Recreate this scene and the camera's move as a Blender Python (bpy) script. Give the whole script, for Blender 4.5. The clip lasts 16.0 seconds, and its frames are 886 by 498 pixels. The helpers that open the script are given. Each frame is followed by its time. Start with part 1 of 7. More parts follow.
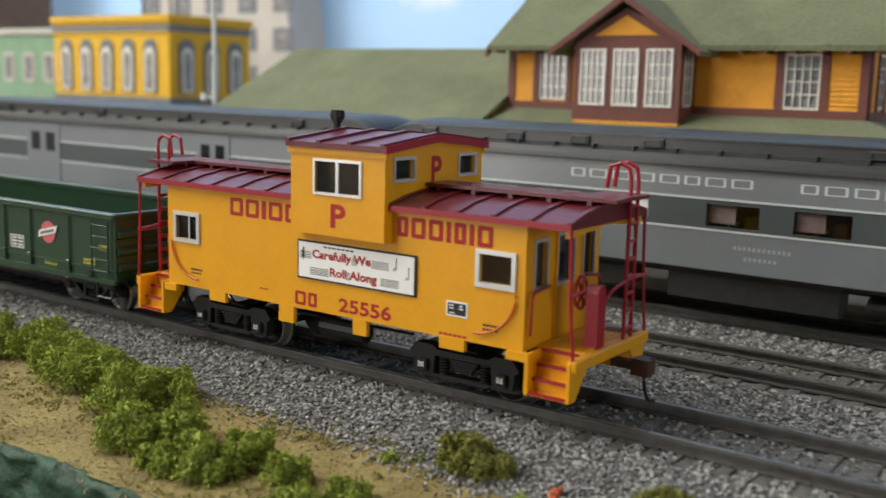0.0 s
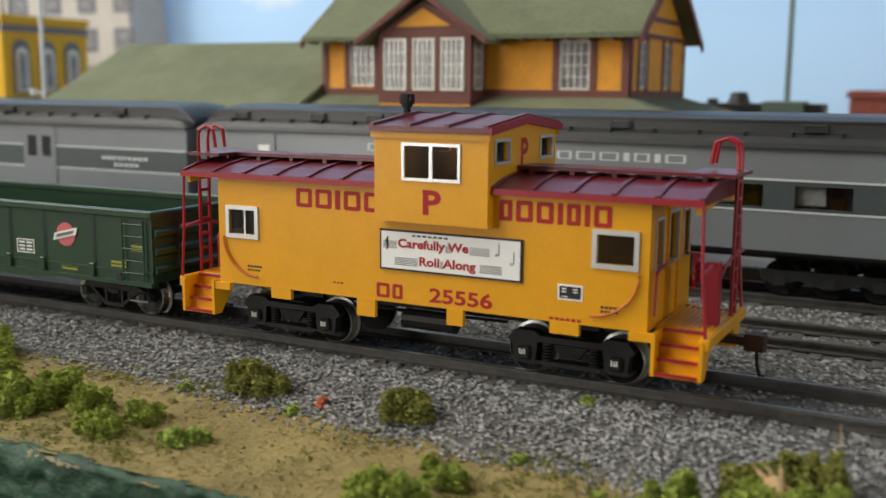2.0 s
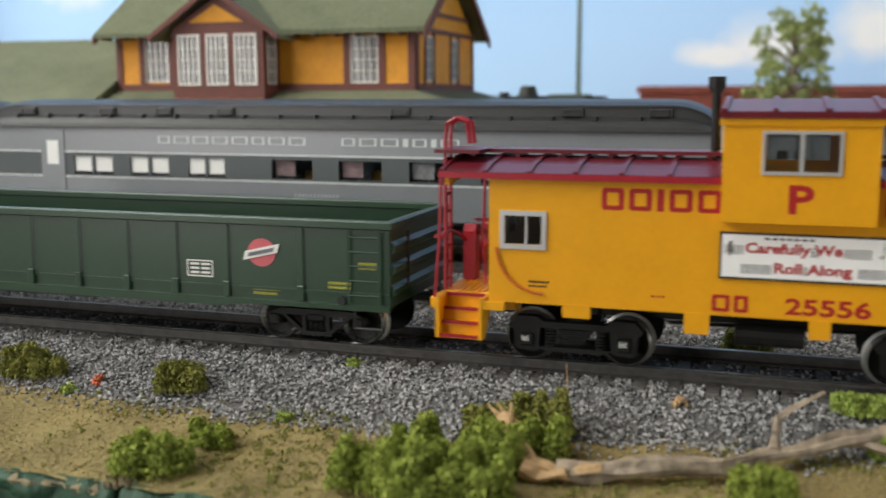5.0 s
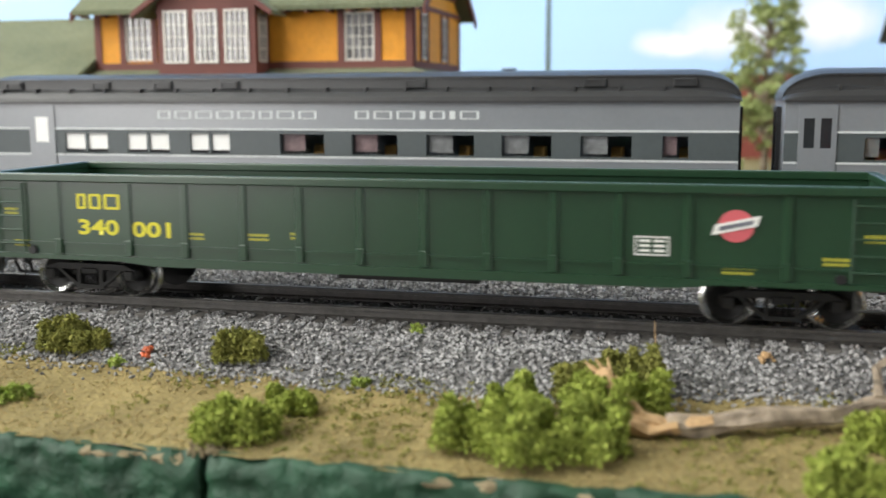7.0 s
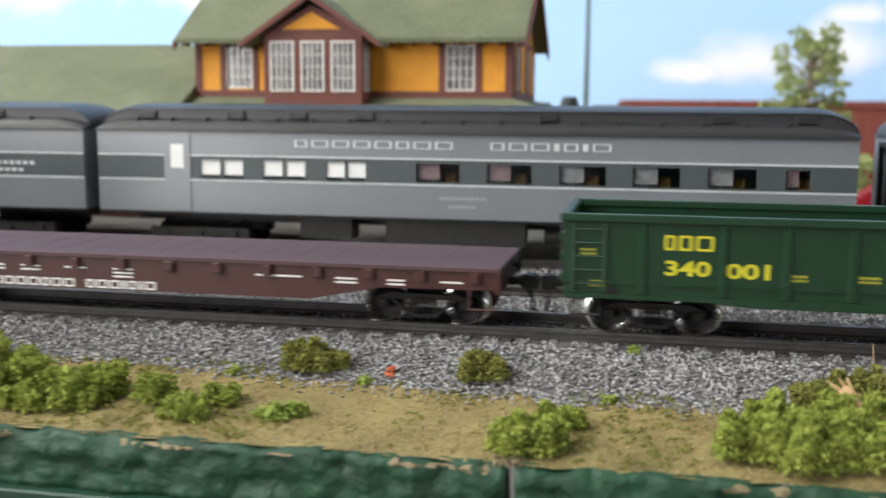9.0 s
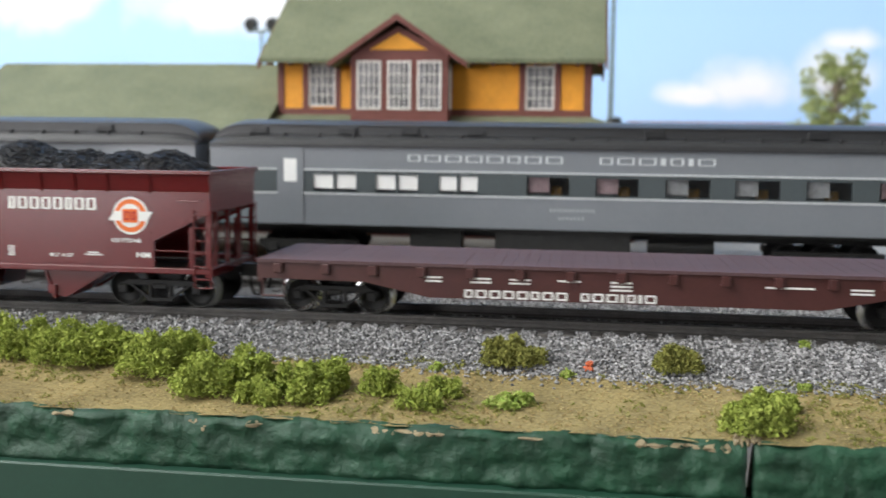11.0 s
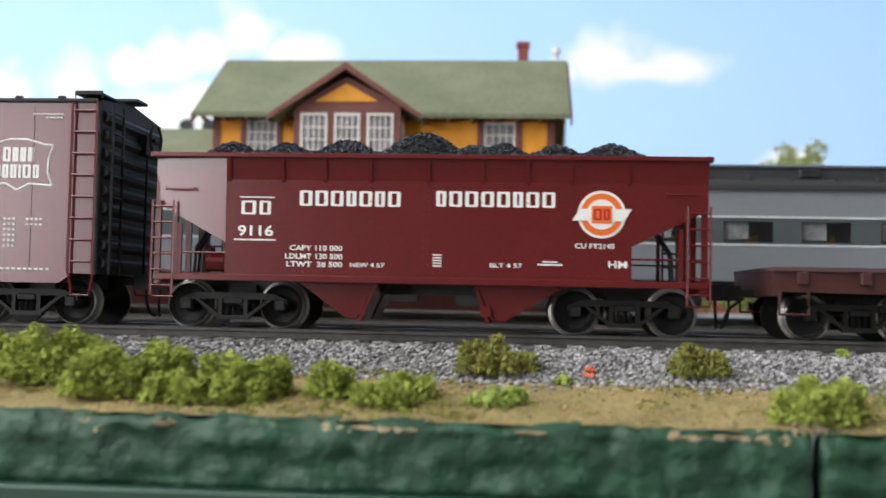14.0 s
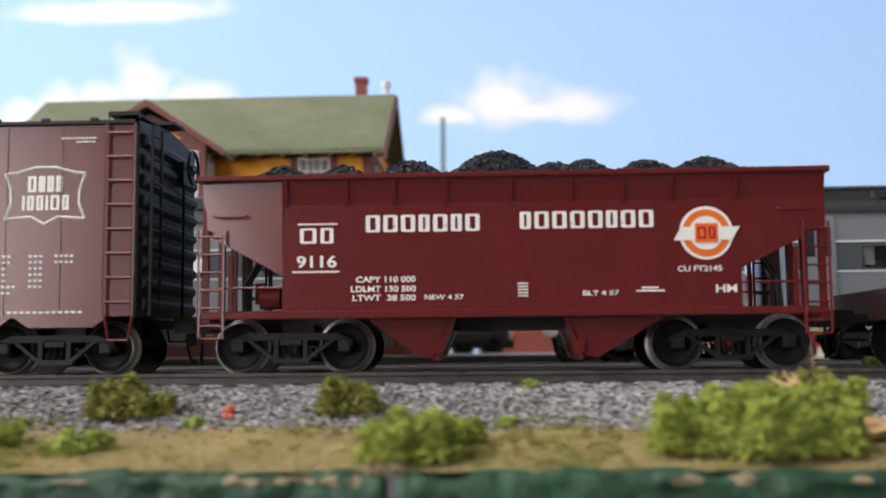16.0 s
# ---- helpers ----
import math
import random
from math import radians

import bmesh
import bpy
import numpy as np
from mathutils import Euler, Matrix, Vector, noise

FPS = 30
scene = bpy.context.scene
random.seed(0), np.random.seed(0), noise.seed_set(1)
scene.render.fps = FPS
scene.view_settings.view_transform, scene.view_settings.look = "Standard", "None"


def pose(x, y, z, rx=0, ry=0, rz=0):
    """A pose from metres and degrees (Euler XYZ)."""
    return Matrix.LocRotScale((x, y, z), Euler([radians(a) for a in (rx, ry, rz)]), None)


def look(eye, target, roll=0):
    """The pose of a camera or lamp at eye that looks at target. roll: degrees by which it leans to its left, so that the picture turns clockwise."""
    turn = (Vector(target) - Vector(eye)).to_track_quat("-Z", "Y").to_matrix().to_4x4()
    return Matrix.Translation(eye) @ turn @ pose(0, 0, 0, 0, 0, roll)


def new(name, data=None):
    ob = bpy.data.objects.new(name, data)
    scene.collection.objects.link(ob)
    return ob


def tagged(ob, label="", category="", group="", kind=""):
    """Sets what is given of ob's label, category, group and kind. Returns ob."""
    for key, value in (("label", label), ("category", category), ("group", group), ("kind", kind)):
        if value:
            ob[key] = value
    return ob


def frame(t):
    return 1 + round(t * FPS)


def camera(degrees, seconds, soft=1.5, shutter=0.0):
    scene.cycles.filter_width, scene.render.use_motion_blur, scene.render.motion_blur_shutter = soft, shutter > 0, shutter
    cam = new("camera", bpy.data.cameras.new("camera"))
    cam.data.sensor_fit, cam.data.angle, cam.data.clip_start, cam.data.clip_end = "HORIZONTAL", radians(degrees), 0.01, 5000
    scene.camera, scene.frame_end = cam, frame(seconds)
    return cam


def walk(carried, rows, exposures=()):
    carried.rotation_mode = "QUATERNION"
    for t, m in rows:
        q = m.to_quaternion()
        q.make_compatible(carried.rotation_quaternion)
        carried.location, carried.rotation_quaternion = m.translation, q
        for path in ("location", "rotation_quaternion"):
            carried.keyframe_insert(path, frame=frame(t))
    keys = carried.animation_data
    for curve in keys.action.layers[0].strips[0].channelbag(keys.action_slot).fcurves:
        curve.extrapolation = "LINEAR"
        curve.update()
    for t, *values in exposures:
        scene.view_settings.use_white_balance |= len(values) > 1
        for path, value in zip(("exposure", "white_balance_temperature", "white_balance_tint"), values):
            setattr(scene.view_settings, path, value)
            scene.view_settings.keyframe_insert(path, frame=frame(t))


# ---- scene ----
cam = camera(47.33, 16.0, soft=1.5, shutter=0.5)
cam.data.dof.use_dof, cam.data.dof.focus_distance, cam.data.dof.aperture_fstop = True, 0.222, 20.0
MM = 0.001
# seconds, eye in millimetres, yaw to the left of +y, pitch up, roll
EYES = [
    (0, 10.46, -174.13, 60.90, 35.16, -9.22, 1.47),
    (0.5, 17.57, -181.09, 61.63, 33.74, -9.08, 1.42),
    (1, 26.77, -187.37, 60.83, 31.79, -8.99, 1.20),
    (1.5, 37.91, -191.18, 58.48, 29.57, -9.04, 0.74),
    (2, 45.99, -192.62, 56.09, 27.70, -9.04, 0.49),
    (2.5, 53.86, -192.53, 55.09, 25.73, -9.05, 0.03),
    (3, 61.78, -193.37, 54.55, 23.87, -9.02, -0.47),
    (3.5, 66.42, -193.62, 53.50, 22.29, -8.86, -0.48),
    (6, 58.61, -203.25, 48.02, 16.21, -8.81, -0.27),
    (6.5, 46.40, -201.14, 44.22, 15.26, -8.80, -0.42),
    (7, 36.62, -203.12, 43.16, 14.05, -8.69, -0.22),
    (7.5, 25.18, -206.06, 43.58, 12.70, -8.46, -0.24),
    (8, 12.74, -209.17, 42.68, 12.29, -8.35, -0.18),
    (8.5, 4.38, -218.32, 44.36, 12.26, -8.24, 0.06),
    (9, -14.69, -232.88, 48.77, 11.20, -7.87, 0.45),
    (9.5, -31.02, -249.42, 49.77, 9.96, -7.81, 0.64),
    (12, -87.79, -258.60, 36.58, 6.17, -3.90, 1.27),
    (12.5, -94.55, -257.65, 28.74, 5.05, -2.02, 1.65),
    (13, -94.96, -246.39, 17.17, 4.61, -0.19, 1.43),
    (13.5, -87.72, -232.64, 9.89, 4.49, 1.45, 1.29),
    (14, -78.84, -218.89, 7.24, 4.28, 2.72, 1.13),
    (14.5, -68.73, -212.31, 8.45, 4.16, 4.27, 0.92),
    (15, -54.82, -207.13, 7.17, 3.84, 5.52, 0.72),
    (15.5, -38.86, -203.32, 5.27, 3.49, 5.71, -0.07),
    (16, -21.72, -197.76, 4.09, 2.89, 5.65, -0.54),
]


def eye_pose(x, y, z, yaw, pitch, roll):
    a, b = radians(yaw), radians(pitch)
    eye = Vector((x * MM, y * MM, z * MM))
    return look(eye, eye + Vector((-math.sin(a) * math.cos(b), math.cos(a) * math.cos(b), math.sin(b))), roll)


walk(cam, [(t, eye_pose(*row)) for t, *row in EYES], exposures=[(0.0, -0.1, 6800, 5), (2.0, -0.2, 6850, 5), (3.5, -0.2, 6850, 5), (6.0, 0.2, 6550, 6), (7.0, 0.44, 6550, 6), (9.0, 0.3, 6450, 7), (12.0, 0.28, 6250, 9), (14.5, 0.24, 6350, 11), (16.0, 0.14, 6550, 13)])

# the way of the train along the track, millimetres by seconds
RUN = [(0, -11.1), (0.5, 8.0), (1, 27.5), (1.5, 46.6), (2, 65.9), (2.5, 85.4), (3, 104.4), (3.5, 123.4), (6, 220.8), (6.5, 240.4), (7, 259.9), (7.5, 279.2), (8, 299.2), (8.5, 319.0), (9, 338.3), (9.5, 357.0), (12, 452.8), (12.5, 472.4), (13, 491.9), (13.5, 511.8), (14, 532.2), (14.5, 551.6), (15, 571.2), (15.5, 591.0), (16, 610.7)]

# ---- light: a room with fluorescent fittings over the layout ----
world = bpy.data.worlds.new("room_air")
world.use_nodes = True
world.node_tree.nodes["Background"].inputs[0].default_value = (0.8, 0.86, 1.0, 1)
world.node_tree.nodes["Background"].inputs[1].default_value = 0.22
scene.world = world


def tube_lamp(name, x, y, z, sx, sy, watts, target, color=(1.0, 0.98, 0.95)):
    data = bpy.data.lights.new(name, "AREA")
    data.shape, data.size, data.size_y, data.energy, data.color = "RECTANGLE", sx, sy, watts, color
    ob = new(name, data)
    ob.matrix_basis = look((x, y, z), target)
    return ob


tube_lamp("fluorescent_lamp", -1.4, -0.75, 0.85, 1.4, 0.4, 18.0, (-0.3, 0.1, 0))
tube_lamp("fluorescent_lamp", -0.8, -0.1, 1.15, 1.5, 0.35, 9.0, (-0.4, 0.3, 0))
tube_lamp("fluorescent_lamp", -1.2, -0.5, 1.15, 0.9, 0.3, 9.0, (-0.9, 0.4, 0))
# daylight through the window in the wall behind the viewer
tube_lamp("window_daylight", -1.92, -2.99, 0.37, 0.94, 0.96, 32.0, (-1.92, 0.0, 0.37), (1.0, 0.95, 0.95))
# and through the one in the wall to the east
tube_lamp("window_daylight", 2.99, -0.7, 0.37, 0.94, 0.96, 18.0, (0.0, -0.45, 0.1), (0.95, 0.97, 1.0))


# ---- materials ----
def mat(name, color, rough=0.5, metal=0.0, var=0.12, scale=250.0, bump=0.1, bscale=900.0, color2=None, spec=0.5, depth=0.0003, glow=0.0):
    """A surface with coarse stains, fine grain and relief, in object space."""
    m = bpy.data.materials.new(name)
    m.use_nodes = True
    nt = m.node_tree
    n, k = nt.nodes, nt.links
    b = n["Principled BSDF"]
    b.inputs["Roughness"].default_value, b.inputs["Metallic"].default_value = rough, metal
    b.inputs["Specular IOR Level"].default_value = spec
    co = n.new("ShaderNodeTexCoord")
    big, fine = n.new("ShaderNodeTexNoise"), n.new("ShaderNodeTexNoise")
    big.inputs["Scale"].default_value, big.inputs["Detail"].default_value = scale, 5
    fine.inputs["Scale"].default_value, fine.inputs["Detail"].default_value = bscale, 4
    k.new(co.outputs["Object"], big.inputs["Vector"])
    k.new(co.outputs["Object"], fine.inputs["Vector"])
    ramp = n.new("ShaderNodeValToRGB")
    ramp.color_ramp.elements[0].position, ramp.color_ramp.elements[1].position = 0.32, 0.68
    lo = [c * (1 - var) for c in color]
    hi = color2 or [min(1, c * (1 + var)) for c in color]
    ramp.color_ramp.elements[0].color, ramp.color_ramp.elements[1].color = (*lo, 1), (*hi, 1)
    mix = n.new("ShaderNodeMath")
    mix.operation = "MULTIPLY_ADD"
    k.new(fine.outputs["Fac"], mix.inputs[0])
    mix.inputs[1].default_value = 0.45
    half = n.new("ShaderNodeMath")
    half.operation = "MULTIPLY"
    half.inputs[1].default_value = 0.55
    k.new(big.outputs["Fac"], half.inputs[0])
    k.new(half.outputs[0], mix.inputs[2])
    k.new(mix.outputs[0], ramp.inputs["Fac"])
    k.new(ramp.outputs["Color"], b.inputs["Base Color"])
    if bump:
        bp = n.new("ShaderNodeBump")
        bp.inputs["Strength"].default_value, bp.inputs["Distance"].default_value = bump, depth
        k.new(fine.outputs["Fac"], bp.inputs["Height"])
        k.new(bp.outputs["Normal"], b.inputs["Normal"])
    if glow:
        k.new(ramp.outputs["Color"], b.inputs["Emission Color"])
        b.inputs["Emission Strength"].default_value = glow
    return m


def varied(name, stops, rough=0.9, bump=0.3, bscale=1500.0, scale=400.0):
    """Loose pieces: each island takes a shade of its own, with grain on it."""
    m = mat(name, stops[0], rough=rough, bump=bump, bscale=bscale, scale=scale, spec=0.25)
    n, k = m.node_tree.nodes, m.node_tree.links
    geo, ramp, mul = n.new("ShaderNodeNewGeometry"), n.new("ShaderNodeValToRGB"), n.new("ShaderNodeMix")
    e = ramp.color_ramp.elements
    while len(e) < len(stops):
        e.new(0.5)
    for i, c in enumerate(stops):
        e[i].position, e[i].color = i / (len(stops) - 1), (*c, 1)
    k.new(geo.outputs["Random Per Island"], ramp.inputs["Fac"])
    grain = n.new("ShaderNodeTexNoise")
    grain.inputs["Scale"].default_value = scale * 3
    co = n.new("ShaderNodeTexCoord")
    k.new(co.outputs["Object"], grain.inputs["Vector"])
    mul.data_type, mul.blend_type = "RGBA", "OVERLAY"
    mul.inputs["Factor"].default_value = 0.5
    k.new(ramp.outputs["Color"], mul.inputs["A"])
    k.new(grain.outputs["Fac"], mul.inputs["B"])
    k.new(mul.outputs["Result"], n["Principled BSDF"].inputs["Base Color"])
    return m


M = {}
M["yellow"] = mat("caboose_yellow_paint", (0.79, 0.365, 0.012), 0.34, var=0.05, scale=120, bump=0.04, spec=0.35)
M["red"] = mat("bright_red_paint", (0.33, 0.008, 0.022), 0.38, var=0.08, bump=0.05)
M["redletter"] = mat("red_lettering", (0.4, 0.007, 0.009), 0.6, var=0.05, bump=0)
M["roof_maroon"] = mat("glossy_maroon_roof", (0.13, 0.01, 0.018), 0.32, var=0.15, scale=90, bump=0.05)
M["silver"] = mat("silver_trim", (0.72, 0.72, 0.72), 0.3, 0.6, var=0.05, bump=0.03)
M["black"] = mat("satin_black_plastic", (0.011, 0.011, 0.011), 0.5, var=0.25, bump=0.12, spec=0.3)
M["dark"] = mat("dark_underframe", (0.02, 0.02, 0.019), 0.5, var=0.3, bump=0.2)
M["wheel"] = mat("blackened_wheel", (0.011, 0.011, 0.011), 0.5, 0.0, var=0.2, bump=0.05, spec=0.25)
M["truck"] = mat("satin_charcoal_truck", (0.013, 0.013, 0.013), 0.5, var=0.2, bump=0.1, spec=0.3)
M["rim"] = mat("dull_steel_rim", (0.34, 0.34, 0.33), 0.32, 0.7, var=0.2, bump=0.05)
M["tread"] = mat("bright_wheel_tread", (0.7, 0.7, 0.69), 0.22, 1.0, var=0.1, bump=0.03)
M["coupler"] = mat("rusty_brown_coupler", (0.05, 0.016, 0.01), 0.5, var=0.3, bump=0.2)
M["white"] = mat("white_lettering", (0.8, 0.8, 0.77), 0.5, var=0.04, bump=0)
M["sign"] = mat("white_sign_face", (0.9, 0.9, 0.9), 0.45, var=0.02, bump=0.02)
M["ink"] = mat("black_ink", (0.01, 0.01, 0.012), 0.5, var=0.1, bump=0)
M["green"] = mat("dark_green_paint", (0.015, 0.047, 0.022), 0.3, var=0.1, scale=80, bump=0.04, spec=0.6)
M["green_in"] = mat("dark_green_inner_wall", (0.018, 0.05, 0.027), 0.55, var=0.15, scale=80, bump=0.1)
M["yel_let"] = mat("yellow_lettering", (0.65, 0.6, 0.03), 0.5, var=0.04, bump=0)
M["yel_dim"] = mat("faded_yellow_lettering", (0.48, 0.46, 0.05), 0.5, var=0.1, bump=0)
M["stripe_dim"] = mat("faded_pale_lettering", (0.4, 0.42, 0.43), 0.5, var=0.1, bump=0)
M["pink"] = mat("pale_red_emblem", (0.6, 0.12, 0.14), 0.5, var=0.05, bump=0)
M["flat"] = mat("brown_flatcar_paint", (0.062, 0.018, 0.016), 0.5, var=0.15, scale=80, bump=0.08)
M["deck"] = mat("brown_deck_boards", (0.085, 0.045, 0.048), 0.7, var=0.2, scale=90, bump=0.2)
M["hopper"] = mat("oxide_red_hopper_paint", (0.112, 0.0098, 0.0105), 0.24, var=0.08, scale=80, bump=0.04, spec=0.55)
M["box"] = mat("brown_red_boxcar_paint", (0.105, 0.0135, 0.0145), 0.24, var=0.08, scale=80, bump=0.04, spec=0.42)
M["orange"] = mat("orange_emblem", (0.75, 0.16, 0.02), 0.5, var=0.05, bump=0)
M["coal"] = varied("coal_lumps", [(0.004, 0.004, 0.005), (0.012, 0.012, 0.014), (0.03, 0.03, 0.032)], 0.45)
M["pass_light"] = mat("light_grey_car_paint", (0.2, 0.215, 0.235), 0.32, var=0.06, scale=60, bump=0.04, spec=0.8)
M["pass_dark"] = mat("dark_grey_car_paint", (0.07, 0.085, 0.09), 0.45, var=0.08, scale=60, bump=0.04)
M["pass_roof"] = mat("charcoal_car_roof", (0.032, 0.033, 0.035), 0.42, var=0.15, scale=60, bump=0.1)
M["stripe"] = mat("pale_stripe", (0.62, 0.65, 0.66), 0.5, var=0.04, bump=0)
M["glass"] = mat("dark_window_glass", (0.02, 0.022, 0.025), 0.06, var=0.1, bump=0)
# White stands in for bright light seen through the windows.
M["blind"] = mat("white_lit_pane", (0.9, 0.9, 0.88), 0.6, var=0.03, bump=0.02)
M["clap"] = mat("ochre_clapboard", (0.76, 0.335, 0.028), 0.7, var=0.12, scale=200, bump=0.15)
M["brown"] = mat("red_brown_trim", (0.15, 0.046, 0.036), 0.65, var=0.15, scale=250, bump=0.15)
M["shingle"] = mat("mossy_green_roofing", (0.135, 0.155, 0.088), 0.92, var=0.22, scale=45, bump=0.5, bscale=700, color2=(0.2, 0.215, 0.13))
M["window_white"] = mat("off_white_sash_paint", (0.74, 0.71, 0.66), 0.6, var=0.06, bump=0.05)
# Pale tones of the tables and of the added panels behind car windows.
M["curtain"] = mat("pale_panel_cloth", (0.42, 0.41, 0.42), 0.8, var=0.35, scale=350, bump=0.1)
M["pink_panel"] = mat("dusty_pink_panel", (0.42, 0.29, 0.3), 0.8, var=0.35, scale=350, bump=0.1)
M["brick"] = mat("dull_red_brick", (0.23, 0.06, 0.045), 0.85, var=0.25, scale=220, bump=0.3)
M["rail"] = mat("weathered_rail", (0.085, 0.08, 0.076), 0.55, 0.15, var=0.3, bump=0.2)
M["rail_top"] = mat("polished_railhead", (0.33, 0.32, 0.31), 0.3, 0.9, var=0.2, bump=0.05)
M["tie"] = mat("dark_brown_tie", (0.115, 0.108, 0.102), 0.8, var=0.35, scale=300, bump=0.35)
M["stone"] = varied("grey_ballast_stones", [(0.09, 0.09, 0.092), (0.22, 0.217, 0.218), (0.33, 0.325, 0.327), (0.46, 0.455, 0.455), (0.16, 0.158, 0.16)], 0.92)
M["bed"] = mat("grey_ballast_bed", (0.13, 0.128, 0.128), 0.95, var=0.45, scale=700, bump=0.8, bscale=1100, depth=0.0008)
M["earth"] = mat("tan_ground_cover", (0.2, 0.155, 0.056), 0.95, var=0.35, scale=70, bump=0.7, bscale=1100, color2=(0.38, 0.3, 0.125), depth=0.0006)
M["grains"] = varied("ground_cover_grains", [(0.42, 0.32, 0.14), (0.32, 0.23, 0.1), (0.27, 0.23, 0.09), (0.46, 0.37, 0.18), (0.3, 0.2, 0.09)], 0.95)
M["leaf"] = varied("olive_green_foliage", [(0.19, 0.24, 0.04), (0.27, 0.33, 0.06), (0.36, 0.41, 0.09), (0.23, 0.285, 0.05)], 0.95, bump=0.1)
M["leaf_dull"] = varied("dull_olive_foliage", [(0.15, 0.16, 0.036), (0.21, 0.215, 0.055), (0.28, 0.275, 0.075), (0.18, 0.19, 0.045)], 0.95, bump=0.1)
M["leaf_light"] = varied("bright_green_foliage", [(0.22, 0.32, 0.05), (0.32, 0.41, 0.09), (0.38, 0.42, 0.13)], 0.95, bump=0.15)
M["leaf_tree"] = varied("tree_foliage", [(0.22, 0.28, 0.09), (0.34, 0.4, 0.15), (0.45, 0.5, 0.24), (0.27, 0.32, 0.11)], 0.95, bump=0.15)
M["bark"] = mat("grey_bark", (0.29, 0.235, 0.175), 0.9, var=0.5, scale=250, bump=0.7, bscale=500, depth=0.0006)
M["wood_raw"] = mat("broken_pale_wood", (0.5, 0.33, 0.17), 0.85, var=0.25, scale=300, bump=0.4)
M["fascia"] = mat("dark_green_foam_edge", (0.011, 0.055, 0.026), 0.6, var=0.4, scale=140, bump=1.0, bscale=260, depth=0.0012)
M["ledge"] = mat("green_board", (0.013, 0.055, 0.033), 0.5, var=0.1, scale=60, bump=0.1)
M["plaster"] = mat("bare_plaster", (0.27, 0.22, 0.13), 0.9, var=0.25, scale=300, bump=0.5)
M["room"] = mat("plain_room_paint", (0.55, 0.54, 0.5), 0.9, var=0.03, scale=3, bump=0)
M["concrete"] = mat("pale_platform_concrete", (0.36, 0.35, 0.33), 0.9, var=0.15, scale=120, bump=0.2)
M["bright_yellow"] = mat("bright_yellow_facade", (0.66, 0.39, 0.02), 0.7, var=0.08, scale=120, bump=0.05)
M["slate"] = mat("slate_grey_trim", (0.15, 0.16, 0.19), 0.7, var=0.15, bump=0.05)
M["pale_green"] = mat("pale_green_facade", (0.2, 0.32, 0.22), 0.75, var=0.12, scale=100, bump=0.05)
M["pale_stone"] = mat("pale_stone_facade", (0.5, 0.46, 0.44), 0.8, var=0.1, scale=60, bump=0.05)
M["brownstone"] = mat("brownstone_facade", (0.16, 0.1, 0.075), 0.85, var=0.15, scale=80, bump=0.1)
M["pole"] = mat("grey_green_pole", (0.13, 0.17, 0.15), 0.6, var=0.1, bump=0.05)
M["pole_white"] = mat("white_pole", (0.7, 0.72, 0.74), 0.5, var=0.05, bump=0.03)
M["loco"] = mat("black_engine_paint", (0.02, 0.022, 0.02), 0.45, var=0.2, bump=0.1)
M["orange_bit"] = mat("orange_plastic_marker", (0.55, 0.12, 0.04), 0.5, var=0.1, bump=0.1)
M["seat"] = mat("tan_seat_cloth", (0.45, 0.24, 0.06), 0.8, var=0.2, bump=0.1)
M["cloth_red"] = mat("pink_table_cloth", (0.55, 0.1, 0.12), 0.8, var=0.2, bump=0.1)
M["orange_rail"] = mat("orange_curved_rail", (0.55, 0.13, 0.02), 0.45, var=0.08, bump=0.03)


def clear_glass(name, rough=0.05):
    m = bpy.data.materials.new(name)
    m.use_nodes = True
    n, k = m.node_tree.nodes, m.node_tree.links
    mix, tr, gl, fr = n.new("ShaderNodeMixShader"), n.new("ShaderNodeBsdfTransparent"), n.new("ShaderNodeBsdfGlossy"), n.new("ShaderNodeFresnel")
    tr.inputs["Color"].default_value = (0.8, 0.82, 0.82, 1)
    gl.inputs["Roughness"].default_value = rough
    fr.inputs["IOR"].default_value = 1.5
    k.new(fr.outputs[0], mix.inputs[0])
    k.new(tr.outputs[0], mix.inputs[1])
    k.new(gl.outputs[0], mix.inputs[2])
    k.new(mix.outputs[0], n["Material Output"].inputs["Surface"])
    return m


M["clear"] = clear_glass("clear_window_glass")
M["glass_soft"] = mat("window_glass_over_curtains", (0.17, 0.17, 0.19), 0.12, var=0.55, scale=160, bump=0, color2=(0.4, 0.39, 0.42))


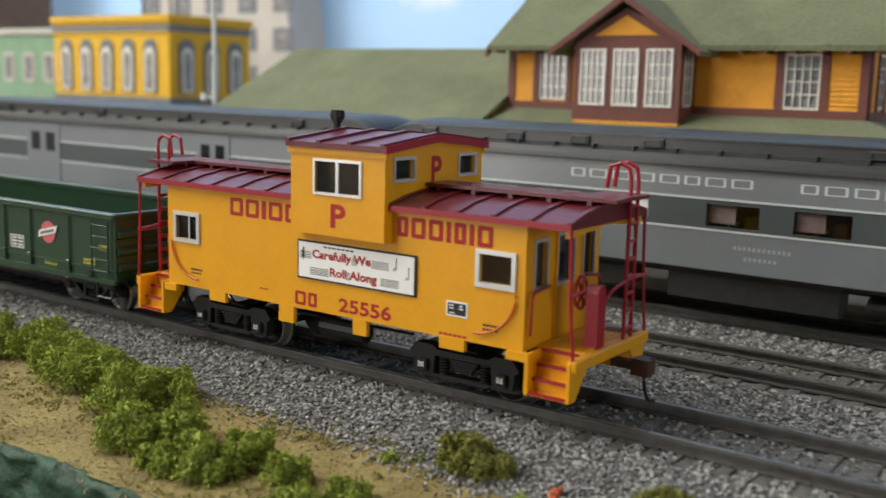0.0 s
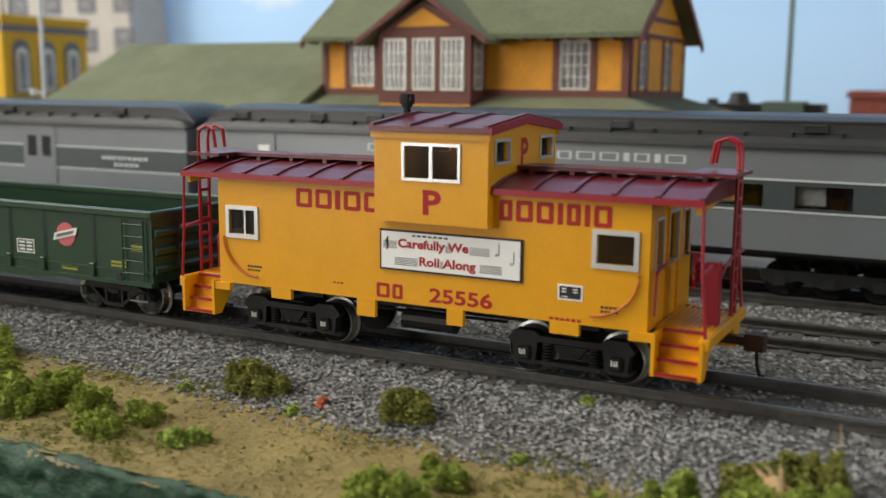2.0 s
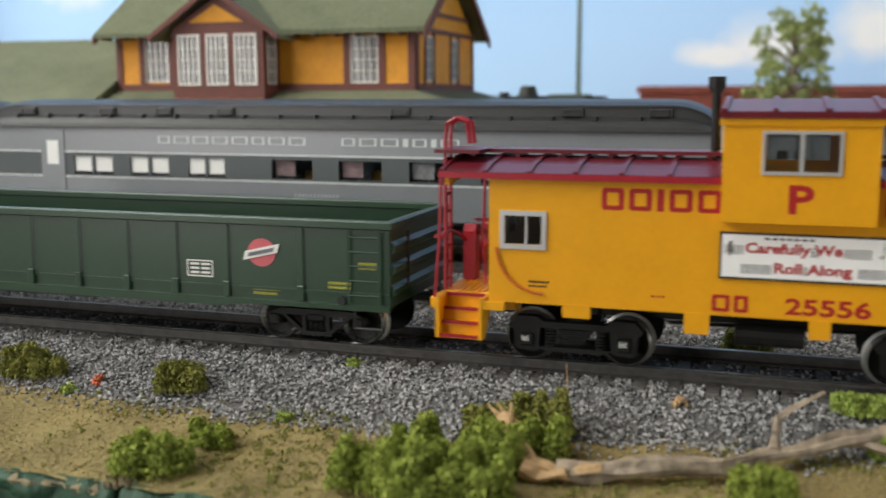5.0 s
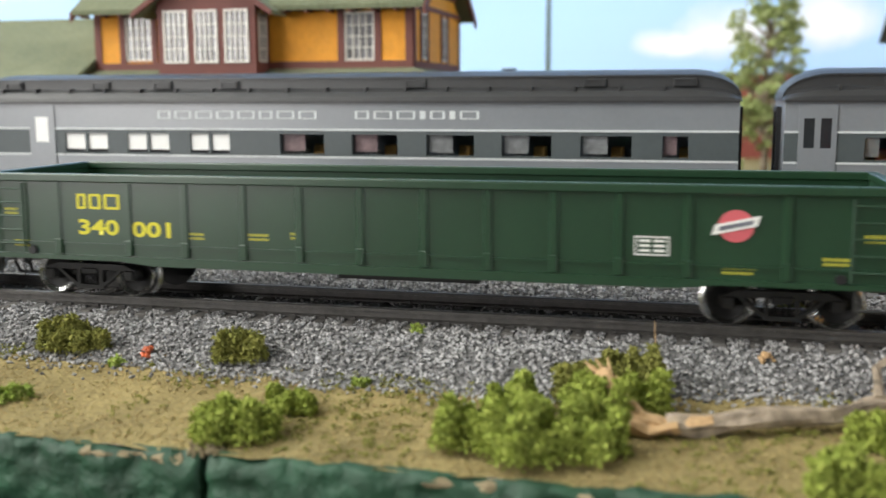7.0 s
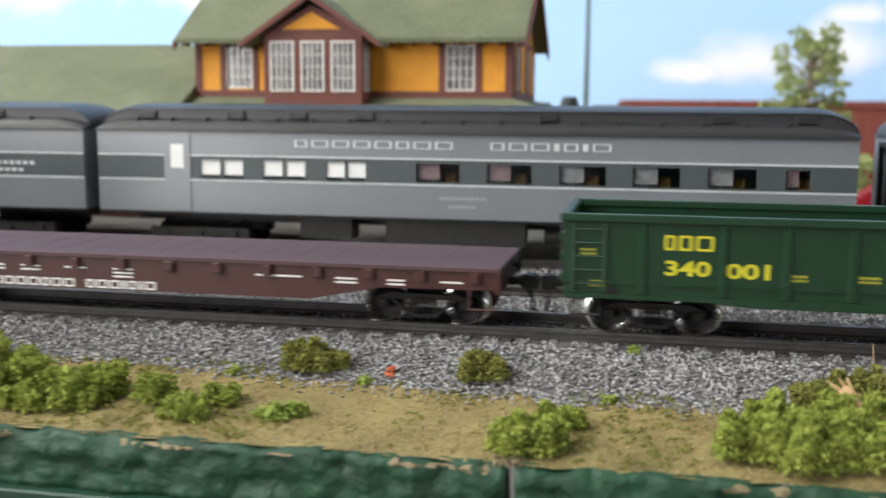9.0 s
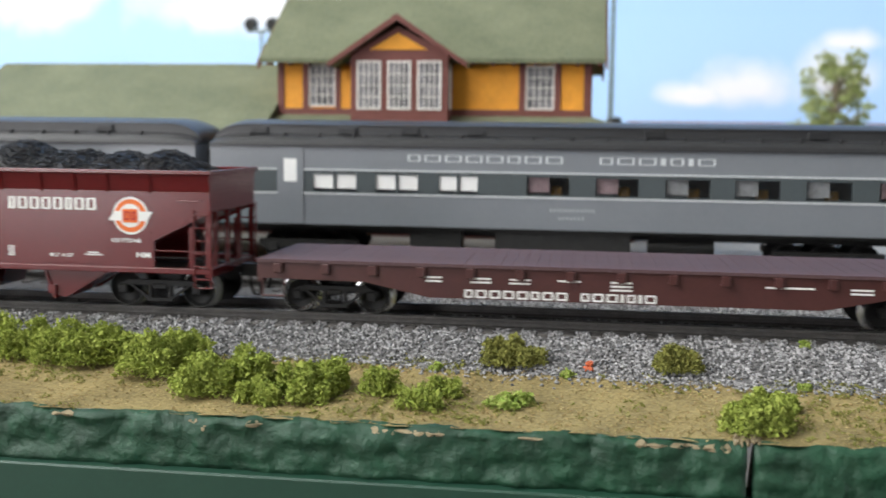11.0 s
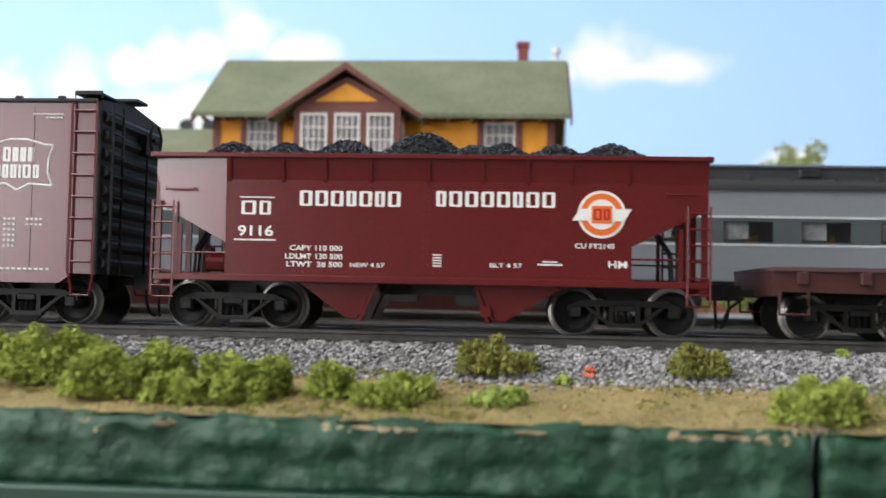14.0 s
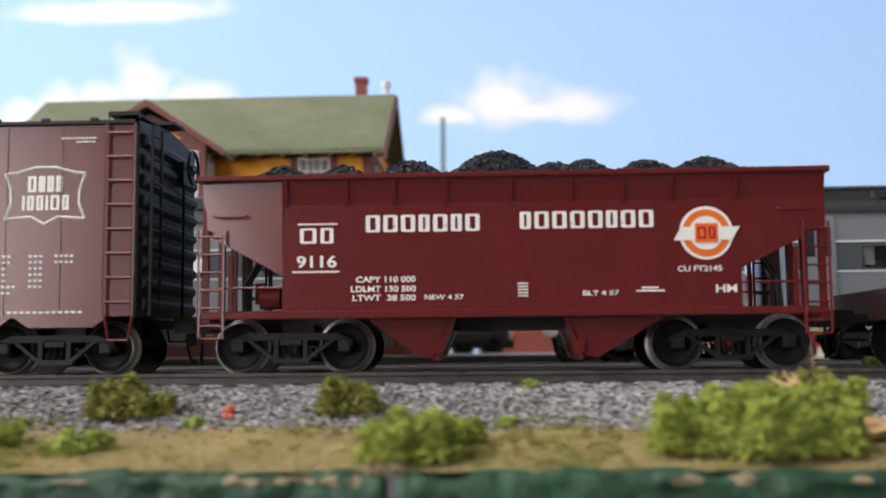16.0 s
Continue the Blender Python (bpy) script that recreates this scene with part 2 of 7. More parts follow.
# ---- mesh helpers, in millimetres ----
class Solid:
    def __init__(self):
        self.v, self.f = [], []

    def add(self, verts, faces):
        o = len(self.v)
        self.v += [tuple(p) for p in verts]
        self.f += [tuple(i + o for i in q) for q in faces]
        return self

    def box(self, x0, x1, y0, y1, z0, z1):
        v = [(x, y, z) for z in (z0, z1) for y in (y0, y1) for x in (x0, x1)]
        return self.add(v, [(0, 2, 3, 1), (4, 5, 7, 6), (0, 1, 5, 4), (2, 6, 7, 3), (0, 4, 6, 2), (1, 3, 7, 5)])

    def cbox(self, x0, x1, y0, y1, z0, z1, c=0.25):
        """A box with chamfered edges."""
        v, ids = [], {}
        for a in (0, 1):
            for b in (0, 1):
                for d in (0, 1):
                    p = ((x0, x1)[a], (y0, y1)[b], (z0, z1)[d])
                    s = [c if not e else -c for e in (a, b, d)]
                    for ax in range(3):
                        q = [p[i] + (0 if i == ax else s[i]) for i in range(3)]
                        ids[a, b, d, ax] = len(v)
                        v.append(q)
        f = []
        for ax in range(3):
            o = [i for i in range(3) if i != ax]
            for e in (0, 1):
                def key(m, n):
                    t = [0, 0, 0]
                    t[ax], t[o[0]], t[o[1]] = e, m, n
                    return ids[t[0], t[1], t[2], ax]
                f.append((key(0, 0), key(1, 0), key(1, 1), key(0, 1)))
            for m in (0, 1):
                for n in (0, 1):
                    def at(e, which):
                        t = [0, 0, 0]
                        t[ax], t[o[0]], t[o[1]] = e, m, n
                        return ids[t[0], t[1], t[2], which]
                    f.append((at(0, o[0]), at(1, o[0]), at(1, o[1]), at(0, o[1])))
        for a in (0, 1):
            for b in (0, 1):
                for d in (0, 1):
                    f.append(tuple(ids[a, b, d, ax] for ax in range(3)))
        return self.add(v, f)

    def prism(self, poly, axis, a, b):
        """A closed outline swept along an axis; the outline's two numbers are the other axes in order."""
        n, i = len(poly), "xyz".index(axis)
        def put(p, d):
            q = list(p)
            q.insert(i, d)
            return q
        v = [put(p, a) for p in poly] + [put(p, b) for p in poly]
        return self.add(v, [tuple(range(n)), tuple(range(2 * n - 1, n - 1, -1))] + [(j, j + n, (j + 1) % n + n, (j + 1) % n) for j in range(n)])

    def tube(self, pts, r, n=8, r1=None):
        """A round bar along points, tapering to r1."""
        pts = [Vector(p) for p in pts]
        rings = []
        for i, p in enumerate(pts):
            d = (pts[min(i + 1, len(pts) - 1)] - pts[max(i - 1, 0)]).normalized()
            s = d.orthogonal().normalized() if abs(d.z) > 0.99 else d.cross(Vector((0, 0, 1))).normalized()
            u = s.cross(d)
            w = r + ((r1 if r1 is not None else r) - r) * i / max(1, len(pts) - 1)
            rings.append([p + w * (math.cos(k * math.tau / n) * s + math.sin(k * math.tau / n) * u) for k in range(n)])
        v = [q for ring in rings for q in ring]
        f = [(i * n + k, i * n + (k + 1) % n, (i + 1) * n + (k + 1) % n, (i + 1) * n + k) for i in range(len(pts) - 1) for k in range(n)]
        f += [tuple(range(n)), tuple((len(pts) - 1) * n + k for k in range(n - 1, -1, -1))]
        return self.add(v, f)

    def lathe_y(self, prof, n=24, cx=0, cz=0):
        """Turned about an axle along y: (y, radius) from one side to the other."""
        v = [(cx + r * math.cos(k * math.tau / n), y, cz + r * math.sin(k * math.tau / n)) for y, r in prof for k in range(n)]
        f = [(i * n + k, i * n + (k + 1) % n, (i + 1) * n + (k + 1) % n, (i + 1) * n + k) for i in range(len(prof) - 1) for k in range(n)]
        f += [tuple(range(n)), tuple((len(prof) - 1) * n + k for k in range(n - 1, -1, -1))]
        return self.add(v, f)

    def wall(self, axis, a0, a1, z0, z1, d0, d1, holes):
        """A wall along x (axis 'x', thick in y) or along y, with openings (a0, a1, z0, z1) right through it."""
        def bx(p, q, r, s):
            if q - p > 1e-4 and s - r > 1e-4:
                self.box(p, q, d0, d1, r, s) if axis == "x" else self.box(d0, d1, p, q, r, s)
        cuts = sorted({a0, a1, *[h[0] for h in holes], *[h[1] for h in holes]})
        lev = sorted({z0, z1, *[h[2] for h in holes], *[h[3] for h in holes]})
        for p, q in zip(cuts, cuts[1:]):
            for r, t in zip(lev, lev[1:]):
                if not any(h[0] < (p + q) / 2 < h[1] and h[2] < (r + t) / 2 < h[3] for h in holes):
                    bx(p, q, r, t)
        return self


def mesh_of(name, solid, material, smooth=False):
    me = bpy.data.meshes.new(name)
    me.from_pydata([(x * MM, y * MM, z * MM) for x, y, z in solid.v], [], solid.f)
    bm = bmesh.new()
    bm.from_mesh(me)
    if len(bm.verts) < 2500:
        bmesh.ops.remove_doubles(bm, verts=bm.verts, dist=2e-6)
        seen, twice = {}, []
        for f in bm.faces:
            key = frozenset(v.index for v in f.verts)
            if key in seen:
                twice += [f, seen[key]]
            seen[key] = f
        bmesh.ops.delete(bm, geom=list(set(twice)), context="FACES_ONLY")
    bmesh.ops.recalc_face_normals(bm, faces=bm.faces)
    bm.to_mesh(me)
    bm.free()
    me.materials.append(material)
    if smooth:
        me.shade_smooth()
    return me


def part(name, solid, material, parent, label="", smooth=False, at=None):
    """One mesh under a thing or a part."""
    ob = new(name, mesh_of(name, solid, material, smooth))
    ob.parent = parent
    if at is not None:
        ob.matrix_basis = at
    return tagged(ob, label) if label else ob


def thing(name, label, category, x=0, y=0, z=0, turn=0, group="", kind=""):
    ob = new(name)
    ob.empty_display_size = 0.01
    ob.matrix_basis = pose(x * MM, y * MM, z * MM, 0, 0, turn)
    return tagged(ob, label, category, group, kind)


def piece(name, solid, material, label, category="", group="", kind="", smooth=False):
    """A thing that is one mesh."""
    return tagged(new(name, mesh_of(name, solid, material, smooth)), label, category, group, kind)


def ring(s, x0, x1, z0, z1, w, y0, y1):
    """A window's surround standing in a wall along x."""
    s.box(x0 - w, x1 + w, y0, y1, z1, z1 + w).box(x0 - w, x1 + w, y0, y1, z0 - w, z0)
    return s.box(x0 - w, x0, y0, y1, z0, z1).box(x1, x1 + w, y0, y1, z0, z1)


def words(text, x0, x1, z0, z1, y, material, parent, name="lettering", weight=0.0, face="-y", label="", depth=0.06):
    """Raised writing in the built-in font, fitted into x0..x1 by z0..z1 on a wall at y."""
    cu = bpy.data.curves.new(name, "FONT")
    cu.body, cu.size, cu.offset, cu.resolution_u = text, 1.0, weight, 3
    tmp = new("writing", cu)
    me = bpy.data.meshes.new_from_object(tmp)
    bpy.data.objects.remove(tmp)
    bpy.data.curves.remove(cu)
    co = np.empty(len(me.vertices) * 3)
    me.vertices.foreach_get("co", co)
    co = co.reshape(-1, 3)
    lo, hi = co.min(0), co.max(0)
    u = (co[:, 0] - lo[0]) / (hi[0] - lo[0])
    w = (co[:, 1] - lo[1]) / (hi[1] - lo[1])
    out = np.stack([x0 + u * (x1 - x0), np.full(len(u), y - depth), z0 + w * (z1 - z0)], 1) * MM
    if face == "+x":
        out = np.stack([np.full(len(u), y + depth), x0 + u * (x1 - x0), z0 + w * (z1 - z0)], 1) * MM
    me.vertices.foreach_set("co", out.ravel())
    me.update()
    me.materials.clear()
    me.materials.append(material)
    ob = new(name, me)
    ob.parent = parent
    return tagged(ob, label) if label else ob


def letter_bars(s, x0, x1, z0, z1, y, plan, stem=0.2, cross=0.16, depth=0.1):
    """Plain frames and bars of the letters' sizes, for a name that is not lettered. plan: w, n, m a broad, slim or very broad frame, i a bar."""
    size = {"w": 1.0, "n": 0.78, "m": 1.3, "i": 0.3, " ": 0.7}
    gap = 0.24
    unit = (x1 - x0) / (sum(size[c] for c in plan) + gap * (len(plan) - 1))
    h, a = z1 - z0, x0
    for c in plan:
        b = a + size[c] * unit
        if c == "i":
            s.box(a, b, y - depth, y, z0, z1)
        elif c != " ":
            t, w, k = cross * h, stem * h, 0.09 * min(h, b - a)
            def loop(p, q, u, v, k):
                return [(p + k, u), (q - k, u), (q, u + k), (q, v - k), (q - k, v), (p + k, v), (p, v - k), (p, u + k)]
            out, hole = loop(a, b, z0, z1, k), loop(a + w, b - w, z0 + t, z1 - t, k * 0.45)
            v = [(x, y - d, z) for d in (depth, 0.0) for ring_of in (out, hole) for x, z in ring_of]
            f = []
            for n in range(8):
                m = (n + 1) % 8
                f += [(n, m, 8 + m, 8 + n), (n, m, 16 + m, 16 + n), (8 + n, 8 + m, 24 + m, 24 + n)]
            s.add(v, f)
        a = b + gap * unit
    return s


def clumps(rng, centres, count, size, spread):
    """Foliage: many small rough lumps round centres (x, y, z, radius)."""
    s = Solid()
    base = [(0, 0, 1), (0.9, 0, 0.3), (0.28, 0.85, 0.3), (-0.73, 0.53, 0.3), (-0.73, -0.53, 0.3), (0.28, -0.85, 0.3), (0, 0, -0.8)]
    tri = [(0, 1, 2), (0, 2, 3), (0, 3, 4), (0, 4, 5), (0, 5, 1), (6, 2, 1), (6, 3, 2), (6, 4, 3), (6, 5, 4), (6, 1, 5)]
    for cx, cy, cz, r in centres:
        for _ in range(int(count * (r / spread) ** 2)):
            d = rng.normal(size=3)
            d /= np.linalg.norm(d)
            if d[2] < -0.3:
                d[2] *= -0.6
            q = np.array([cx, cy, cz]) + d * r * (1.1 - 0.45 * rng.random() ** 1.4) * np.array([1, 1, 0.9])
            k = size * (0.55 + 0.8 * rng.random())
            turn = Euler(rng.random(3) * 6.28).to_matrix()
            s.add([q + np.array(turn @ Vector([c * k * (0.6 + 0.8 * rng.random()) for c in b])) for b in base], tri)
    return s


def fluff(g, centres, count, size, spread):
    """Foam foliage: a fuzz of tiny uneven flakes round centres (x, y, z, radius)."""
    s = Solid()
    for cx, cy, cz, r in centres:
        n = int(count * (r / spread) ** 2)
        d = g.normal(size=(n, 3))
        d /= np.linalg.norm(d, axis=1)[:, None]
        d[:, 2] = np.where(d[:, 2] < -0.3, -0.6 * d[:, 2], d[:, 2])
        q = np.array([cx, cy, cz]) + d * (r * (1.22 - 0.6 * g.random(n) ** 0.8))[:, None] * np.array([1, 1, 0.9])
        v = q[:, None, :] + g.normal(size=(n, 4, 3)) * (size * (0.5 + g.random(n)))[:, None, None]
        o = len(s.v)
        s.v += [tuple(p) for p in v.reshape(-1, 3)]
        s.f += [(o + 4 * k + a, o + 4 * k + b, o + 4 * k + c) for k in range(n) for a, b, c in ((0, 1, 2), (0, 3, 1), (1, 3, 2), (0, 2, 3))]
    return s


rng = np.random.default_rng(7)
RAIL_R = 4.75  # wheel radius


# ---- running gear shared by the cars ----
def wheelset_mesh(tread="tread", r=RAIL_R):
    s = Solid()
    for e in (-1, 1):
        prof = [(6.9, 1.0), (6.9, r + 0.55), (7.6, r + 0.6), (7.75, r), (9.9, r - 0.12), (10.1, r - 0.35), (9.3, r - 1.25), (8.7, 1.7), (9.7, 1.3), (10.6, 0.8)]
        s.lathe_y([(e * y, q) for y, q in prof], 28)
    s.tube([(0, -7, 0), (0, 7, 0)], 0.9, 8)
    me = mesh_of("wheelset", s, M["wheel"])
    me.materials.append(M[tread])
    for p in me.polygons:
        c = p.center / MM
        q = math.hypot(c.x, c.z)
        if r - (1.2 if tread == "tread" else 0.6) < q and 7.6 < abs(c.y) < 10.3:
            p.material_index = 1
    me.shade_flat()
    return me


WHEEL_BRIGHT, WHEEL_DARK, WHEEL_RIM = wheelset_mesh(), wheelset_mesh("wheel"), wheelset_mesh("rim")
ROLLING = []


def wheelset(parent, x, mesh):
    ob = new("wheelset", mesh)
    ob.parent = parent
    ob.matrix_basis = pose(x * MM, 0, RAIL_R * MM)
    ROLLING.append((ob, x))
    return ob


def bettendorf_truck(parent, xc, base, material, mesh):
    """A cast truck: two open side frames with springs, a bolster, and two wheelsets."""
    h = base / 2
    for e in (-1, 1):
        s = Solid()
        y0, y1 = (10.7, 12.2) if e > 0 else (-12.2, -10.7)
        z = RAIL_R
        s.prism([(xc - h - 1.5, z + 1.2), (xc - h + 1.6, z + 2.5), (xc + h - 1.6, z + 2.5), (xc + h + 1.5, z + 1.2), (xc + h + 1.5, z + 0.2), (xc + h - 1.8, z + 1.2), (xc - h + 1.8, z + 1.2), (xc - h - 1.5, z + 0.2)], "y", y0, y1)
        s.prism([(xc - h + 1.4, z + 1.4), (xc - h + 2.4, z + 1.4), (xc - 2.5, z - 2.3), (xc - 3.3, z - 2.6)], "y", y0, y1)
        s.prism([(xc + h - 1.4, z + 1.4), (xc + h - 2.4, z + 1.4), (xc + 2.5, z - 2.3), (xc + 3.3, z - 2.6)], "y", y0, y1)
        s.box(xc - 3.4, xc + 3.4, y0, y1, z - 3.0, z - 2.1)
        s.box(xc - 3.1, xc - 2.3, y0, y1, z - 2.2, z + 1.4).box(xc + 2.3, xc + 3.1, y0, y1, z - 2.2, z + 1.4)
        part("side_frame", s, material, parent)
        for dx in (-1.2, 0.0, 1.2):
            coil = [(xc + dx + 0.42 * math.cos(i * 0.9), e * 11.45 + 0.42 * math.sin(i * 0.9), z - 2.1 + i * 0.065) for i in range(34)]
            part("spring", Solid().tube(coil, 0.15, 4), material, parent)
        for q in (-h, h):
            jb = Solid().cbox(xc + q - 1.1, xc + q + 1.1, min(e * 10.6, e * 12.7), max(e * 10.6, e * 12.7), z - 1.0, z + 1.3, 0.25)
            part("journal_box", jb, material, parent)
    s = Solid().cbox(xc - 2.0, xc + 2.0, -12.4, 12.4, RAIL_R + 0.2, RAIL_R + 1.6, 0.2).box(xc - 3, xc + 3, -5, 5, RAIL_R + 1.5, RAIL_R + 4.3)
    part("bolster", s, material, parent)
    for q in (-h, h):
        wheelset(parent, xc + q, mesh)


def coupler(parent, x, e, z=9.2, material="black"):
    s = Solid().box(min(x, x + e * 5), max(x, x + e * 5), -1.0, 1.0, z - 0.8, z + 0.8)
    s.prism([(x + e * 4.5, -1.6), (x + e * 8.2, -1.9), (x + e * 8.6, -0.6), (x + e * 7.0, 0.3), (x + e * 8.2, 1.6), (x + e * 5.2, 1.9)], "z", z - 1.6, z + 1.6)
    part("coupler", s, M[material], parent)
    h = Solid().tube([(x + e * 6.6, 0, z - 1.4), (x + e * 6.8, 0.3, z - 4.5), (x + e * 7.2, 1.2, z - 6.8), (x + e * 7.6, 3.4, z - 7.4)], 0.35, 6)
    part("trip_pin", h, M["black"], parent)
    return s


def ladder(parent, x0, x1, y, z0, z1, n, material, axis="x", r=0.22):
    """Two stiles and n rungs; along x on a side, or along y on an end."""
    s = Solid()
    def p(a, z):
        return (a, y, z) if axis == "x" else (y, a, z)
    for a in (x0, x1):
        s.tube([p(a, z0), p(a, z1)], r * 1.15, 6)
    for i in range(n):
        z = z0 + (i + 0.6) * (z1 - z0) / n
        s.tube([p(x0, z), p(x1, z)], r, 6)
    return part("ladder", s, material, parent)


# ---- the yellow caboose ----
def build_caboose():
    car = thing("caboose", "yellow wide-vision toy caboose with maroon roof and red rails", "caboose")
    Y, R = M["yellow"], M["red"]
    hw, x0, x1, zb, zt = 19.0, -48.8, 48.8, 13.0, 37.0
    side = Solid()
    wins = [(-45.7, -38.7, 24.2, 29.6), (39.0, 46.0, 24.9, 30.3)]
    side.wall("x", x0, x1, zb, zt, -hw, -hw + 1.0, wins)
    side.wall("x", x0, x1, zb, zt, hw - 1.0, hw, wins)
    body = part("body", side, Y, car)
    sill = Solid().box(x0 + 0.5, x1 - 0.5, -hw + 1.0, hw - 1.0, zb, zb + 1.4)
    part("floor", sill, M["dark"], car)
    for e in (-1, 1):
        xa, xb = (x1 - 1.0, x1) if e > 0 else (x0, x0 + 1.0)
        w = Solid().wall("y", -hw + 1.0, hw - 1.0, zb, zt, xa, xb, [(-15.0, -9.6, 24.5, 33.0), (9.6, 15.0, 24.5, 33.0), (-4.0, 4.0, 24.5, 33.5)])
        end = part("end_wall", w, Y, car)
        fr, gl = Solid(), Solid()
        xs = x1 if e > 0 else x0
        for a, b, c, d in ((-15.0, -9.6, 24.5, 33.0), (9.6, 15.0, 24.5, 33.0), (-4.0, 4.0, 24.5, 33.5)):
            o0, o1 = (xs - 0.2, xs + 0.45) if e > 0 else (xs - 0.45, xs + 0.2)
            fr.box(o0, o1, a - 0.7, b + 0.7, d, d + 0.7).box(o0, o1, a - 0.7, b + 0.7, c - 0.7, c).box(o0, o1, a - 0.7, a, c, d).box(o0, o1, b, b + 0.7, c, d)
            gl.box(xs - 0.7 * e - 0.05, xs - 0.7 * e + 0.05, a, b, c, d)
            part("window_frame", fr, M["silver"], end)
            part("pane", gl, M["glass"], end)
            fr, gl = Solid(), Solid()
        dr = Solid()
        dr.box(xs + min(0, e * 0.5), xs + max(0, e * 0.5), -5.2, -4.7, zb + 1, 35).box(xs + min(0, e * 0.5), xs + max(0, e * 0.5), 4.7, 5.2, zb + 1, 35).box(xs + min(0, e * 0.5), xs + max(0, e * 0.5), -5.2, 5.2, 35, 35.6)
        part("door", dr, Y, end)
        for q in (-1, 1):
            hr = Solid().tube([(xs + e * 0.9, q * 17.8, 16), (xs + e * 1.1, q * 17.8, 23.4), (xs + e * 1.1, q * 16.6, 24.0), (xs + e * 1.1, q * 9.5, 24.6)], 0.3, 6)
            part("grab_rail", hr, R, end)
    fr, gl = Solid(), Solid()
    for a, b, c, d in wins:
        for e in (-1, 1):
            y0, y1 = (-hw - 0.55, -hw + 0.5) if e < 0 else (hw - 0.5, hw + 0.55)
            ring(fr, a, b, c, d, 0.9, y0, y1)
            gl.box(a, b, e * (hw - 0.7) - 0.05, e * (hw - 0.7) + 0.05, c, d)
            part("window_frame", fr, M["silver"], body)
            part("pane", gl, M["clear"], body).visible_shadow = False
            fr, gl = Solid(), Solid()
    mull = Solid().box(-41.9, -41.5, -hw + 0.1, -hw + 0.4, 24.2, 29.6)
    part("glazing_bar", mull, M["silver"], body)
    # roof: low arch with battens
    prof = [(-20.3, 36.6), (-20.3, 37.6), (-14, 38.8), (-7, 39.6), (0, 40.0), (7, 39.6), (14, 38.8), (20.3, 37.6), (20.3, 36.6), (0, 38.6)]
    for a, b in ((-58.2, -6.9), (18.1, 58.2)):
        s = Solid().prism(prof, "x", a, b)
        rf = part("roof", s, M["roof_maroon"], car, smooth=False)
        n = max(3, int((b - a) / 8))
        for i in range(n + 1):
            x = a + 0.4 + (b - a - 0.8) * i / n
            part("roof_batten", Solid().prism([(-20.4, 37.5), (-20.4, 37.95), (-14, 39.2), (-7, 40.0), (0, 40.4), (7, 40.0), (14, 39.2), (20.4, 37.95), (20.4, 37.5), (14, 38.7), (7, 39.5), (0, 39.9), (-7, 39.5), (-14, 38.7)], "x", x - 0.45, x + 0.45), M["roof_maroon"], rf)
        for q in (-20.75, 20.3):
            part("eave_trim", Solid().box(a - 0.15, b + 0.1, q, q + 0.45, 36.4, 37.5), R, rf)
        for i in range(5):
            y = -5.2 + i * 2.12
            part("walk_plank", Solid().box(a - (2.5 if a < -50 else -0.2), b + (2.5 if b > 50 else -0.2), y, y + 1.9, 40.6, 41.3), M["roof_maroon"], car)
        for i in range(n):
            x = a + 3 + (b - a - 6) * i / max(1, n - 1)
            part("walk_bracket", Solid().box(x - 0.5, x + 0.5, -4.6, 4.6, 39.3, 40.6), M["roof_maroon"], car)
    for e in (-1, 1):
        s = Solid().box(min(e * 52, e * 61), max(e * 52, e * 61), min(-5.5 * e, 13.5 * e), max(-5.5 * e, 13.5 * e), 40.65, 41.35)
        s.prism([(-19.6, 36.6), (-14, 38.0), (-7, 38.8), (0, 39.2), (7, 38.8), (14, 38.0), (19.6, 36.6)], "x", e * 57.6, e * 58.3)
        part("roof_platform", s, M["roof_maroon"], car)
        ye = Solid().prism([(-19.2, 35.0), (-19.2, 36.6), (-14, 37.9), (0, 39.0), (14, 37.9), (19.2, 36.6), (19.2, 35.0), (12, 35.4), (0, 36.2), (-12, 35.4)], "x", e * 56.6, e * 57.5)
        part("end_sill", ye, Y, car)
    # cupola
    cx0, cx1, cw, cz0, cz1 = -6.9, 18.0, 22.2, 30.0, 47.6
    s = Solid()
    cwin = [(0.0, 11.7, 38.9, 45.2)]
    s.wall("x", cx0, cx1, cz0, cz1, -cw, -cw + 0.9, cwin).wall("x", cx0, cx1, cz0, cz1, cw - 0.9, cw, cwin)
    ew = [(-18.5, -10.5, 42.4, 46.2), (10.5, 18.5, 42.4, 46.2)]
    s.wall("y", -cw + 0.9, cw - 0.9, 36.5, cz1, cx1 - 0.9, cx1, ew).wall("y", -cw + 0.9, cw - 0.9, 36.5, cz1, cx0, cx0 + 0.9, ew)
    s.box(cx0, cx1, -cw + 0.9, -hw, cz0, cz0 + 0.8).box(cx0, cx1, hw, cw - 0.9, cz0, cz0 + 0.8)
    s.box(cx0, cx0 + 0.9, -cw + 0.9, -hw, cz0 + 0.8, 36.5).box(cx1 - 0.9, cx1, -cw + 0.9, -hw, cz0 + 0.8, 36.5)
    s.box(cx0, cx0 + 0.9, hw, cw - 0.9, cz0 + 0.8, 36.5).box(cx1 - 0.9, cx1, hw, cw - 0.9, cz0 + 0.8, 36.5)
    s.prism([(-cw, cz1), (cw, cz1), (0, cz1 + 2.0)], "x", cx0, cx1)
